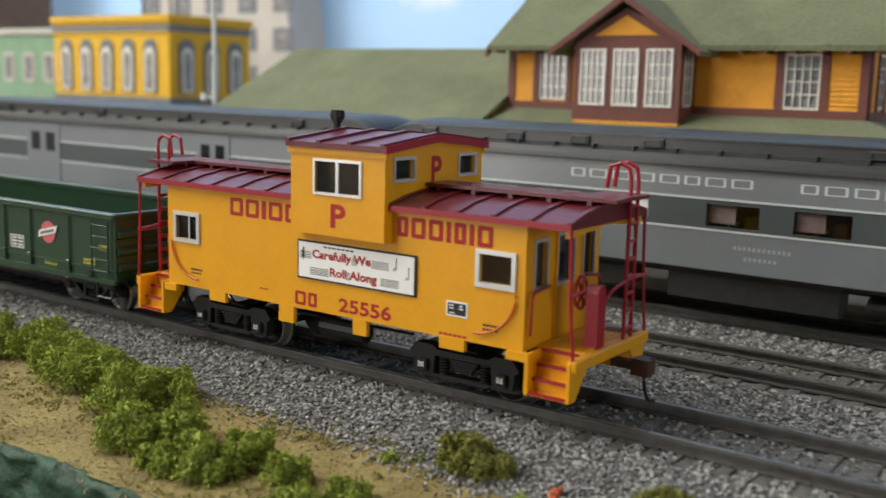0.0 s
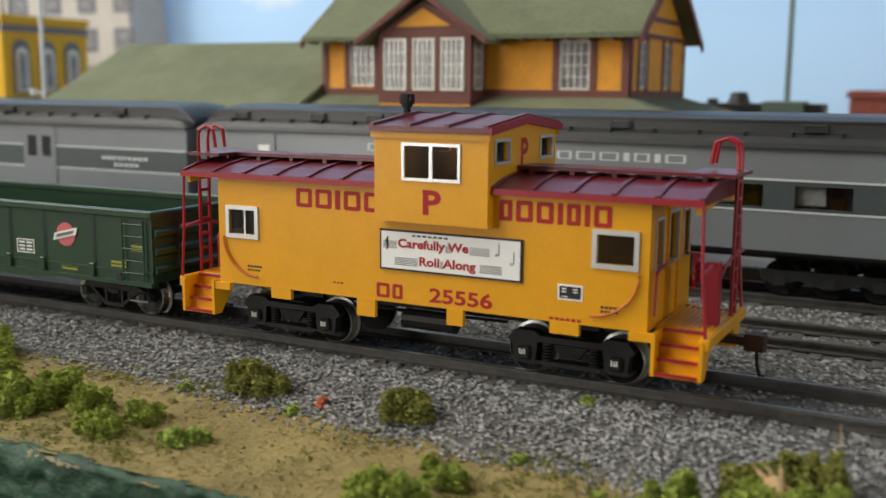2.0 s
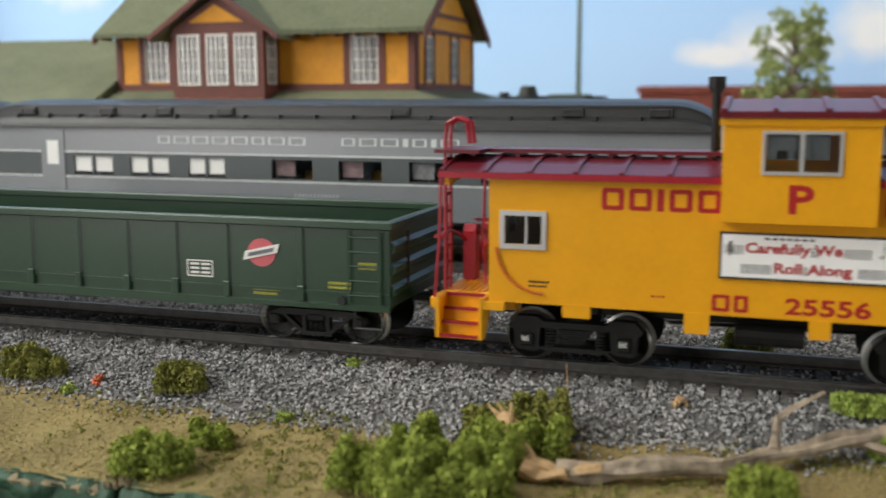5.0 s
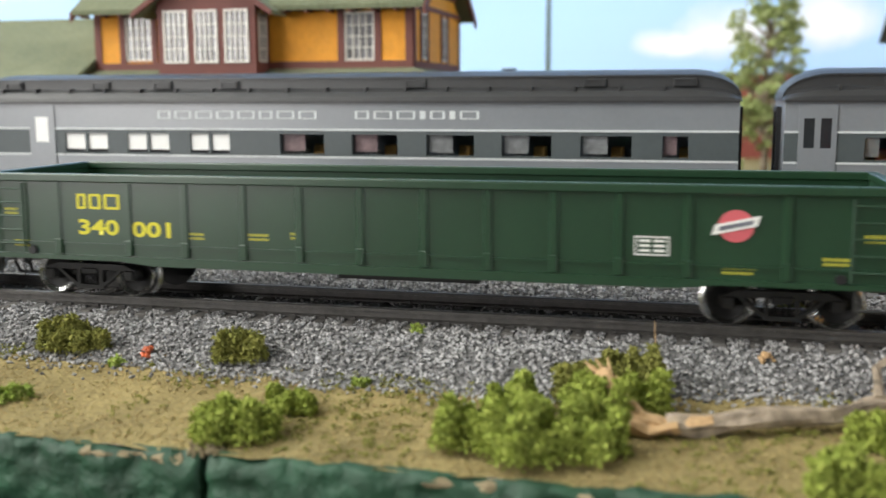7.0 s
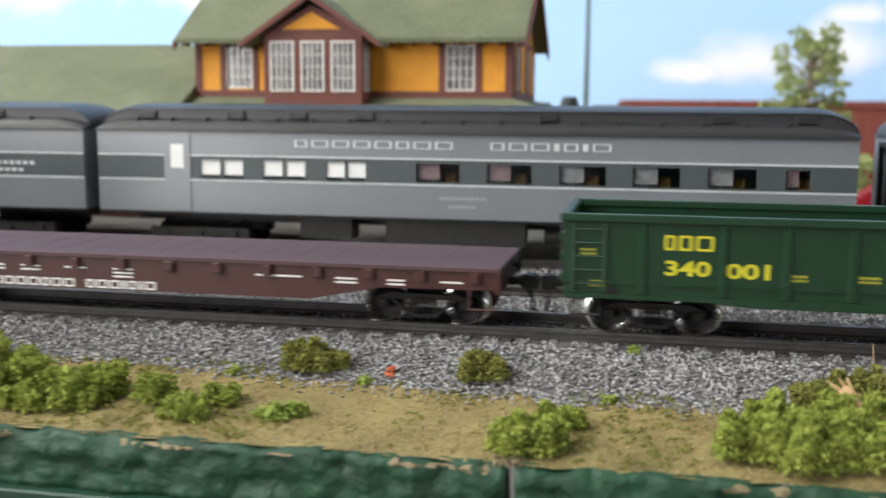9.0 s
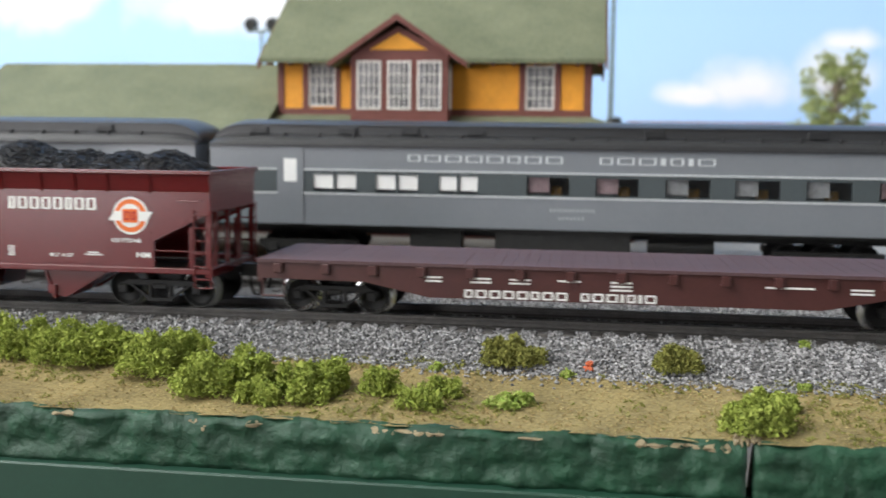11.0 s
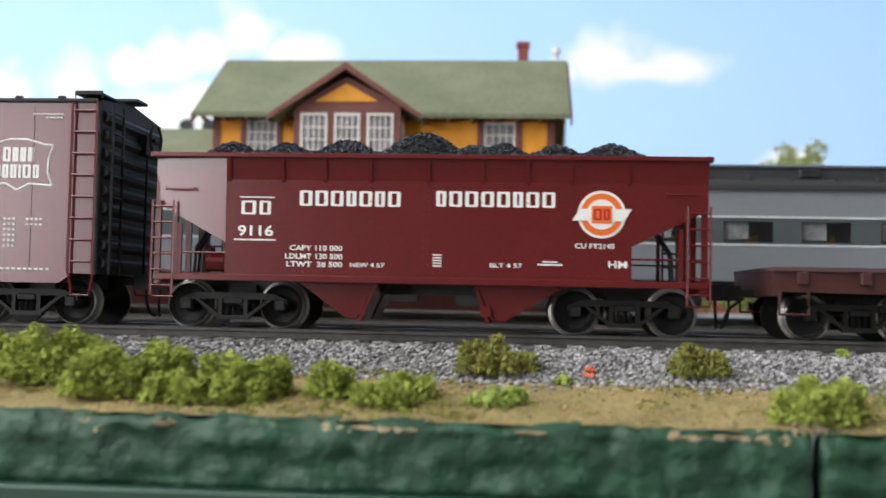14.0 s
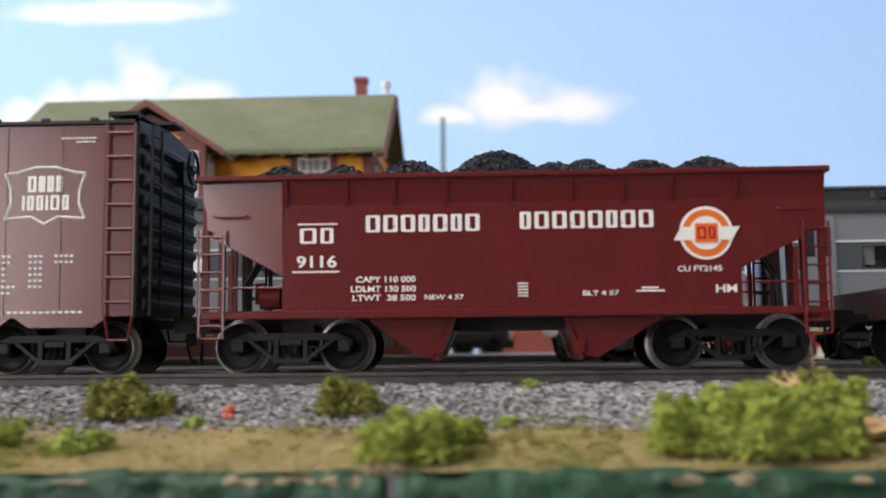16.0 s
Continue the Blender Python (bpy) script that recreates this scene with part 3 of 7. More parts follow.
    s.box(cx0 - 0.6, cx1 + 0.5, -cw - 0.5, -cw, cz1 - 1.0, cz1 + 0.2).box(cx0 - 0.6, cx1 + 0.5, cw, cw + 0.5, cz1 - 1.0, cz1 + 0.2)
    cup = part("cupola", s, Y, car)
    for a, b, c, d in cwin:
        for q in (-1, 1):
            fr = ring(Solid(), a, b, c, d, 0.55, q * cw - 0.4, q * cw + 0.4)
            part("window_frame", fr, M["silver"], cup)
            part("glazing_bar", Solid().box(5.5, 6.2, q * cw - 0.3, q * cw + 0.3, c, d), M["silver"], cup)
            part("pane", Solid().box(a, b, q * (cw - 0.6) - 0.05, q * (cw - 0.6) + 0.05, c, d), M["clear"], cup).visible_shadow = False
    fr, gl = Solid(), Solid()
    for xs, e in ((cx1, 1), (cx0, -1)):
        for a, b, c, d in ew:
            o0, o1 = (xs - 0.2, xs + 0.45) if e > 0 else (xs - 0.45, xs + 0.2)
            fr.box(o0, o1, a - 0.6, b + 0.6, d, d + 0.6).box(o0, o1, a - 0.6, b + 0.6, c - 0.6, c).box(o0, o1, a - 0.6, a, c, d).box(o0, o1, b, b + 0.6, c, d)
            gl.box(xs - 0.6 * e - 0.05, xs - 0.6 * e + 0.05, a, b, c, d)
            part("window_frame", fr, M["silver"], cup)
            part("pane", gl, M["clear"], cup).visible_shadow = False
            fr, gl = Solid(), Solid()
    # cupola roof, two slopes and battens
    rp = [(-23.4, 47.9), (-23.4, 49.0), (0, 51.0), (23.4, 49.0), (23.4, 47.9), (0, 49.8)]
    cr = part("cupola_roof", Solid().prism(rp, "x", cx0 - 0.7, cx1 + 0.7), M["roof_maroon"], car)
    for i in range(4):
        x = cx0 + (cx1 - cx0) * i / 3
        part("roof_batten", Solid().prism([(-23.6, 48.7), (-23.6, 49.5), (0, 51.5), (23.6, 49.5), (23.6, 48.7), (0, 50.8)], "x", x - 0.5, x + 0.5), M["roof_maroon"], cr)
    tr = Solid().prism([(-23.6, 47.6), (-23.6, 49.1), (0, 51.1), (23.6, 49.1), (23.6, 47.6), (0, 49.5)], "x", cx1 + 0.7, cx1 + 1.1)
    part("gable_trim", tr, R, cr)
    st = Solid().tube([(-9.2, 0, 41), (-9.2, 0, 52.5)], 0.8, 10).tube([(-9.2, 0, 53.0), (-9.2, 0, 55.0)], 1.6, 10).tube([(-10.6, 0, 53.9), (-7.8, 0, 53.9)], 1.2, 8).tube([(-9.2, 0, 52.2), (-9.2, 0, 53.2)], 1.2, 10)
    part("smoke_stack", st, M["black"], car)
    # end platforms, steps, posts, ladders, brake stand
    for e in (-1, 1):
        pl = Solid().cbox(min(e * 48.8, e * 59.5), max(e * 48.8, e * 59.5), -12, 12, 12.2, 13.4, 0.2)
        for i in range(9):
            x = e * (49.6 + i * 1.1)
            part("tread_bar", Solid().box(x - 0.3, x + 0.3, -11.6, 11.6, 13.4, 13.65), Y, car)
        part("end_platform", pl, Y, car)
        part("end_beam", Solid().cbox(min(e * 58.4, e * 60.2), max(e * 58.4, e * 60.2), -20, 20, 11.0, 13.4, 0.3), Y, car)
        for q in (-1, 1):
            s = Solid()
            xi, xo = e * 50.2, e * 58.8
            for x, w in ((xi, 0.7), (xo, 0.7)):
                s.prism([(q * 12.0, 13.2), (q * 20.3, 13.2 if x == xi else 12.6), (q * 20.3, 5.4), (q * 17.2, 5.4), (q * 12.0, 10.4)], "x", x - w / 2, x + w / 2)
            lo, hi = min(xi, xo), max(xi, xo)
            for j, (za, yo) in enumerate(((5.4, 20.0), (7.8, 18.2), (10.2, 16.0))):
                a, b = sorted((q * yo, q * (yo - 2.6)))
                s.box(lo, hi, a, b, za, za + 0.55)
                a, b = sorted((q * (yo - 2.6), q * (yo - 3.0)))
                s.box(lo, hi, a, b, za, za + 2.6)
            wing = sorted((e * 45.6, e * 50.4))
            s.box(wing[0], wing[1], min(q * 18.6, q * 20.0), max(q * 18.6, q * 20.0), 11.4, 13.0)
            stp = part("steps", s, Y, car)
            ed = Solid()
            for za, yo in ((5.4, 20.15), (7.8, 18.35), (10.2, 16.15), (12.7, 14.0)):
                a, b = sorted((q * yo, q * (yo - 0.5)))
                ed.box(lo + 0.5, hi - 0.5, a, b, za + 0.15, za + 0.75)
            part("step_edge", ed, R, stp)
            pst = Solid().tube([(e * 58.0, q * 19.8, 36.6), (e * 58.4, q * 19.9, 24), (e * 59.4, q * 19.6, 12.8)], 0.35, 6)
            pst.tube([(e * 58.4, q * 19.9, 24.6), (e * 58.7, q * 13.0, 25.4)], 0.35, 6)
            part("corner_post", pst, R, car)
        lad = Solid()
        xl = e * 59.3
        for y in (7.0 * e, 11.2 * e):
            lad.tube([(xl, y, 13.0), (xl, y, 44.0), (xl - e * 0.4, y, 46.4), (xl - e * 2.2, y, 47.4), (xl - e * 4.4, y, 46.6), (xl - e * 5.0, y, 42.5)], 0.45, 6)
        for i in range(8):
            z = 15.5 + i * 3.4
            lad.tube([(xl, 7.0 * e, z), (xl, 11.2 * e, z)], 0.38, 6)
        part("ladder", lad, R, car)
        bs = Solid().prism([(e * y, z) for y, z in ((-7.0, 13.2), (-3.0, 13.2), (-3.0, 23.8), (-3.8, 25.2), (-6.2, 25.2), (-7.0, 23.8))], "x", min(e * 56.4, e * 59.0), max(e * 56.4, e * 59.0))
        bs.tube([(e * 56.4, -5.0 * e, 23.4), (e * 54.6, -5.0 * e, 23.4)], 0.5, 8)
        st = part("brake_stand", bs, R, car)
        bw = Solid()
        ringp = [(e * 54.6, -5.0 * e + 3.1 * math.cos(a * math.tau / 14), 23.4 + 3.1 * math.sin(a * math.tau / 14)) for a in range(15)]
        bw.tube(ringp, 0.35, 5)
        for a in range(3):
            c, d = math.cos(a * math.pi / 3), math.sin(a * math.pi / 3)
            bw.tube([(e * 54.6, -5 * e - 3 * c, 23.4 - 3 * d), (e * 54.6, -5 * e + 3 * c, 23.4 + 3 * d)], 0.28, 5)
        part("brake_wheel", bw, R, st)
        rl = Solid().tube([(e * 58.6, -3.0 * e, 22.0), (e * 58.8, 0.5 * e, 23.6), (e * 59.2, 7.0 * e, 25.0), (e * 59.2, 19.6 * e, 25.0)], 0.35, 6)
        part("end_rail", rl, R, car)
        coupler(car, e * 58.5, e, 9.2, "coupler" if e > 0 else "black")
    # curved rails and side tabs
    for q in (-1, 1):
        for e in (-1, 1):
            g = Solid().tube([(e * (47.2 - 9.0 * (1 - math.cos(a))), q * (hw + 0.55), 15.0 + 8.5 * (1 - math.sin(a)) + (0 if a < 1.56 else 0)) for a in [i * math.pi / 16 for i in range(9)]][::-1], 0.28, 6)
            part("grab_rail", g, R if q > 0 else M["orange_rail"], car)
        for a, b, z in ((-34.6, -29.4, 10.8), (-12.6, -8.2, 9.4), (8.4, 12.0, 9.8), (30.2, 36.0, 10.8)):
            part("side_tab", Solid().box(a, b, min(q * 18.0, q * 19.3), max(q * 18.0, q * 19.3), z, 13.2), Y, car)
    # underframe
    u = Solid().box(-46, 46, -4, 4, 8.5, 13).tube([(-4, -13, 8.6), (8, -13, 8.6)], 2.1, 12).tube([(14, 9, 8.4), (24, 9, 8.4)], 2.0, 12)
    u.box(-10, 14, 6, 14, 7.6, 12.8).tube([(-16, -10, 9.2), (18, -10, 9.6)], 0.35, 6)
    part("underframe", u, M["black"], car)
    for xc in (-33.3, 32.6):
        for q in (-1, 1):
            s = Solid()
            y0, y1 = sorted((q * 11.0, q * 13.4))
            s.prism([(xc - 13.0, 7.4), (xc - 11.4, 9.3), (xc - 7.4, 9.3), (xc - 6.0, 8.4), (xc + 6.0, 8.4), (xc + 7.4, 9.3), (xc + 11.4, 9.3), (xc + 13.0, 7.4), (xc + 12.4, 6.6), (xc + 6.6, 7.2), (xc - 6.6, 7.2), (xc - 12.4, 6.6)], "y", y0, y1)
            for x in (xc - 9.4, xc + 9.4):
                s.prism([(x - 2.7, 7.4), (x + 2.7, 7.4), (x + 2.3, 3.2), (x + 1.5, 2.7), (x - 1.5, 2.7), (x - 2.3, 3.2)], "y", y0, y1 - 0.3 * (q > 0))
            s.prism([(xc - 7.2, 3.4), (xc - 5.6, 2.6), (xc + 5.6, 2.6), (xc + 7.2, 3.4), (xc + 5.4, 3.5), (xc - 5.4, 3.5)], "y", y0, y1)
            fm = part("side_frame", s, M["truck"], car)
            yo = q * 13.4
            sp = Solid()
            for k in range(6):
                a, b = sorted((yo - q * 1.6, yo - q * 0.3))
                sp.box(xc - 3.4 + k * 0.3, xc + 3.4 - k * 0.3, a, b, 6.6 - k * 0.42, 6.9 - k * 0.42)
            part("leaf_spring", sp, M["truck"], fm)
            for x in (xc - 4.9, xc + 4.9):
                cs = Solid()
                for k in range(6):
                    cs.tube([(x, yo - q * 1.0, 3.6 + k * 0.62), (x, yo - q * 1.0, 3.95 + k * 0.62)], 1.05, 10)
                part("coil_spring", cs, M["truck"], fm)
            for x in (xc - 9.4, xc + 9.4):
                a, b = sorted((yo - q * 0.2, yo + q * 0.9))
                part("journal_box", Solid().cbox(x - 1.25, x + 1.25, a, b, 3.6, 6.3, 0.35), M["truck"], fm)
        for x in (xc - 9.4, xc + 9.4):
            wheelset(car, x, WHEEL_RIM)
        part("bolster", Solid().box(xc - 2, xc + 2, -11, 11, 5, 8.6).box(xc - 3, xc + 3, -5, 5, 8.6, 13), M["black"], car)
        lt = Solid()
        for x in (xc - 9.4, xc + 9.4):
            for k in range(3):
                lt.box(x - 0.7 + k * 0.5, x - 0.45 + k * 0.5, -14.42, -14.3, 4.6, 5.7 - 0.2 * (k == 1))
        part("lettering", lt, M["white"], car, "tiny white plate marks")
    # lettering on the near side
    yf = -hw
    for a, b, c, d, n in ((-27.7, -6.9, 31.2, 35.2, "wwiww"), (19.4, 41.6, 31.5, 35.5, "nwwiniw"), (-7.9, -1.8, 13.8, 16.8, "wn")):
        part("lettering", letter_bars(Solid(), a, b, c, d, yf, n, 0.23, 0.2), M["redletter"], car, "red name in plain letter-sized bars")
    words("25556", 4.4, 18.2, 13.9, 16.9, yf, M["redletter"], car, weight=0.025)
    words("P", 4.1, 8.1, 31.8, 36.7, -cw, M["redletter"], car, weight=0.03)
    words("P", -2.4, 2.4, 40.9, 46.6, cx1, M["redletter"], car, weight=0.03, face="+x")
    b = Solid().box(31.6, 36.5, yf - 0.12, yf, 17.4, 20.4)
    pl = part("data_plate", b, M["sign"], car)
    ib = Solid().box(31.95, 36.15, yf - 0.2, yf - 0.12, 17.75, 20.05)
    part("plate_face", ib, M["ink"], pl)
    wb = Solid()
    for i in range(2):
        for k in range(2):
            wb.box(32.4 + i * 2.2, 33.3 + i * 2.2, yf - 0.26, yf - 0.2, 18.9 + k * 0.55, 19.15 + k * 0.55)
    wb.box(32.4, 33.6, yf - 0.26, yf - 0.2, 18.0, 18.2)
    part("plate_marks", wb, M["white"], pl)
    nb = Solid()
    for x, z in ((-41.0, 17.0), (40.0, 16.6)):
        for i in range(5):
            nb.box(x + i * 0.8, x + 0.6 + i * 0.8, yf - 0.06, yf, z, z + 0.45)
            nb.box(x + i * 0.7, x + 0.5 + i * 0.7, yf - 0.06, yf, z - 0.8, z - 0.4)
    part("lettering", nb, M["ink"], car, "tiny black stencil bars")
    rb = Solid()
    for i in range(6):
        rb.box(30.0 + i * 1.1, 30.8 + i * 1.1, yf - 0.06, yf, 13.4, 13.9)
    for i in range(3):
        rb.box(-18.5 + i * 0.9, -17.9 + i * 0.9, yf - 0.06, yf, 15.6, 15.95)
    part("lettering", rb, M["redletter"], car, "tiny red stencil bars")
    # slogan sign
    sg = Solid().box(-6.9, 24.4, yf - 0.5, yf, 19.8, 28.1)
    board = part("slogan_sign", sg, M["ink"], car, "white slogan sign with black border and musical staves")
    part("sign_face", Solid().box(-6.5, 24.0, yf - 0.62, yf - 0.5, 20.2, 27.7), M["sign"], board)
    ys = yf - 0.62
    words("Carefully We", -2.6, 13.2, 24.0, 26.4, ys, M["redletter"], board, weight=0.035)
    words("Roll Along", 2.3, 14.8, 20.6, 23.0, ys, M["redletter"], board, weight=0.035)
    st = Solid()
    for k in range(5):
        z = 24.3 + k * 0.34
        for a, b in ((-6.1, -2.9), (8.1, 9.4), (13.4, 17.7)):
            st.box(a, b, ys - 0.05, ys, z, z + 0.13)
        z = 21.0 + k * 0.34
        for a, b in ((-3.3, 1.9), (6.9, 7.7), (15.7, 20.3)):
            st.box(a, b, ys - 0.05, ys, z, z + 0.13)
    for x, z in ((19.2, 24.5), (22.3, 23.0)):
        st.tube([(x, ys - 0.04, z), (x + 0.45, ys - 0.04, z + 0.2), (x, ys - 0.04, z + 0.45), (x - 0.4, ys - 0.04, z + 0.2), (x, ys - 0.04, z)], 0.08, 4)
        st.box(x + 0.35, x + 0.5, ys - 0.06, ys, z + 0.2, z + (2.6 if x > 18 else 1.4))
    st.tube([(-5.2, ys - 0.05, 24.0), (-4.9, ys - 0.05, 25.0), (-5.5, ys - 0.05, 25.6), (-5.0, ys - 0.05, 26.6), (-5.0, ys - 0.05, 24.6), (-5.6, ys - 0.05, 24.9)], 0.16, 4)
    for i in range(7):
        st.box(0.6 + i * 1.2, 1.4 + i * 1.2, ys - 0.05, ys, 26.95, 27.3)
    part("music_staves", st, M["ink"], board)
    # the body is narrow and rides a little towards the front of its trucks
    running = ("side_frame", "wheelset", "bolster", "underframe", "coupler", "trip_pin", "leaf_spring", "coil_spring", "journal_box")
    for ob in car.children_recursive:
        if ob.name.split(".")[0] not in running and ob.get("label") != "tiny white plate marks":
            for v in ob.data.vertices:
                v.co.x, v.co.y, v.co.z = v.co.x * 1.005, v.co.y * 0.77 - 0.0035, v.co.z - 0.0002
    return car


# ---- the green gondola ----
def build_gondola():
    car = thing("gondola", "empty dark green open gondola car with yellow lettering", "gondola car")
    G = M["green"]
    L, hw, zb, zt = 90.6, 18.2, 10.0, 26.6
    for q in (-1, 1):
        y0, y1 = sorted((q * hw, q * (hw - 0.9)))
        part("side_wall", Solid().box(-L, L, y0, y1, zb, zt), G, car)
        cap = Solid().cbox(-L - 0.3, L + 0.3, min(q * (hw - 1.4), q * (hw + 1.0)), max(q * (hw - 1.4), q * (hw + 1.0)), zt - 1.1, zt + 0.6, 0.25)
        part("top_rail", cap, G, car)
        ss = Solid().prism([(-L, zb + 0.2), (-L, zb - 0.8), (-60, zb - 0.8), (-52, zb - 1.6), (52, zb - 1.6), (60, zb - 0.8), (L, zb - 0.8), (L, zb + 0.2)], "y", min(q * (hw - 0.6), q * (hw + 0.6)), max(q * (hw - 0.6), q * (hw + 0.6)))
        ss.box(-L, L, min(q * hw, q * (hw + 0.35)), max(q * hw, q * (hw + 0.35)), zb + 2.3, zb + 2.8)
        part("side_sill", ss, G, car)
        for x in (-74.1, -57.7, -44.9, -32.1, -20.1, -7.5, 5.3, 17.8, 30.2, 42.2, 54.4, 71.4):
            r = Solid().prism([(x - 0.9, q * hw), (x - 0.55, q * (hw + 0.6)), (x + 0.55, q * (hw + 0.6)), (x + 0.9, q * hw)], "z", zb + 2.8, zt - 1.0)
            r.cbox(x - 0.8, x + 0.8, min(q * hw, q * (hw + 0.75)), max(q * hw, q * (hw + 0.75)), zb + 0.4, zb + 3.6, 0.15)
            part("rib", r, G, car)
        for e in (-1, 1):
            ladder(car, e * 82.0, e * 88.6, q * (hw + 0.8), zb + 0.6, zt - 1.5, 5, M["green_in"])
            st = Solid().tube([(e * 88.8, q * hw, zb), (e * 88.8, q * hw, 5.5), (e * 83.0, q * hw, 5.5), (e * 83.0, q * hw, zb)], 0.35, 6)
            part("stirrup_step", st, M["dark"], car)
            # Solid black disc; its colour stands in for the shade inside a hole.
            sc = Solid().tube([(e * 80.4, q * (hw + 0.1), zb + 1.0), (e * 80.4, q * (hw + 0.75), zb + 1.0)], 0.9, 12)
            part("roping_hole_disc", sc, M["ink"], car)
    me = mesh_of("floor_plank", Solid().box(0, 3.9, -hw + 0.9, hw - 0.9, zb + 0.6, zb + 1.3), M["green_in"])
    for i in range(44):
        fl = new("floor_plank", me)
        fl.parent = car
        fl.matrix_basis = pose((-L + 1 + i * (2 * L - 2) / 44) * MM, 0, 0)
    for e in (-1, 1):
        a, b = sorted((e * L, e * (L - 0.9)))
        en = Solid().box(a, b, -hw + 0.9, hw - 0.9, zb, zt)
        a, b = sorted((e * (L - 1.2), e * (L + 0.8)))
        en.cbox(a, b, -hw - 0.9, hw + 0.9, zt - 1.0, zt + 0.62, 0.25)
        for z in (zb + 2, zb + 6.3, zb + 10.6):
            a, b = sorted((e * L, e * (L + 0.9)))
            en.prism([(a if e > 0 else b, z), (b if e > 0 else a, z + 0.7), (b if e > 0 else a, z + 1.8), (a if e > 0 else b, z + 2.6)], "y", -hw + 0.5, hw - 0.5)
        part("end_wall", en, G, car)
        coupler(car, e * 88.5, e)
        pf = Solid().tube([(e * (L + 1.0), -10.5, zb + 3), (e * (L + 1.0), -10.5, zt - 2)], 0.3, 6)
        part("brake_rod", pf, M["dark"], car)
    u = Solid().box(-84, 84, -3.5, 3.5, 7.0, 10.6).box(-16, 14, -8, -3.6, 5.6, 9.4).tube([(20, 7, 7.8), (34, 7, 7.8)], 2.0, 12)
    part("underframe", u, M["black"], car)
    for xc in (-71.5, 71.5):
        bettendorf_truck(car, xc, 19.2, M["truck"], WHEEL_BRIGHT)
    y = -hw
    s = Solid()
    letter_bars(s, -69.6, -59.6, 19.9, 23.1, y, "nwm")
    for x, w, z in ((-44, 3.6, 14.2), (-31, 4.4, 14.4), (-22, 1.8, 14.9), (-85.0, 4.0, 11.6), (60.5, 6.2, 11.2), (77.4, 5.0, 13.3), (84, 4, 17.5), (-87, 3.4, 18.4)):
        dim = Solid()
        for i in range(int(w / 0.55)):
            dim.box(x + i * 0.55, x + i * 0.55 + 0.36, y - 0.06, y, z + 0.85, z + 1.4)
            if i < w / 0.62:
                dim.box(x + i * 0.55, x + i * 0.55 + 0.36, y - 0.06, y, z, z + 0.5)
        part("data_stencil", dim, M["yel_dim"], car, "faded yellow data in plain bars")
    part("lettering", s, M["yel_let"], car, "yellow name in plain letter-sized bars")
    words("340", -69.4, -60.0, 14.5, 17.8, y, M["yel_let"], car, weight=0.03)
    words("001", -57.0, -48.2, 14.3, 17.6, y, M["yel_let"], car, weight=0.03)
    # data plate
    p = Solid()
    ring(p, 45.2, 50.9, 14.4, 17.4, 0.25, y - 0.15, y)
    for i in range(2):
        for k in range(3):
            p.box(45.8 + i * 2.6, 47.8 + i * 2.6, y - 0.15, y, 14.8 + k * 0.9, 15.25 + k * 0.9)
    part("data_plate", p, M["white"], car)
    # emblem: pale red ring crossed by a white bar
    em = Solid().prism([(62.6 + 3.1 * math.cos(a * math.tau / 28), 19.9 + 2.9 * math.sin(a * math.tau / 28)) for a in range(28)], "y", y - 0.2, y)
    lg = part("emblem", em, M["pink"], car, "pale red round emblem with a slanted white bar")
    part("emblem_bar", Solid().prism([(58.4, 18.2), (59.0, 20.1), (66.8, 21.9), (66.2, 20.0)], "y", y - 0.42, y - 0.2), M["white"], lg)
    part("emblem_lines", Solid().prism([(59.6, 19.0), (59.8, 19.8), (65.6, 21.1), (65.4, 20.3)], "y", y - 0.5, y - 0.42), M["slate"], lg)
    return car


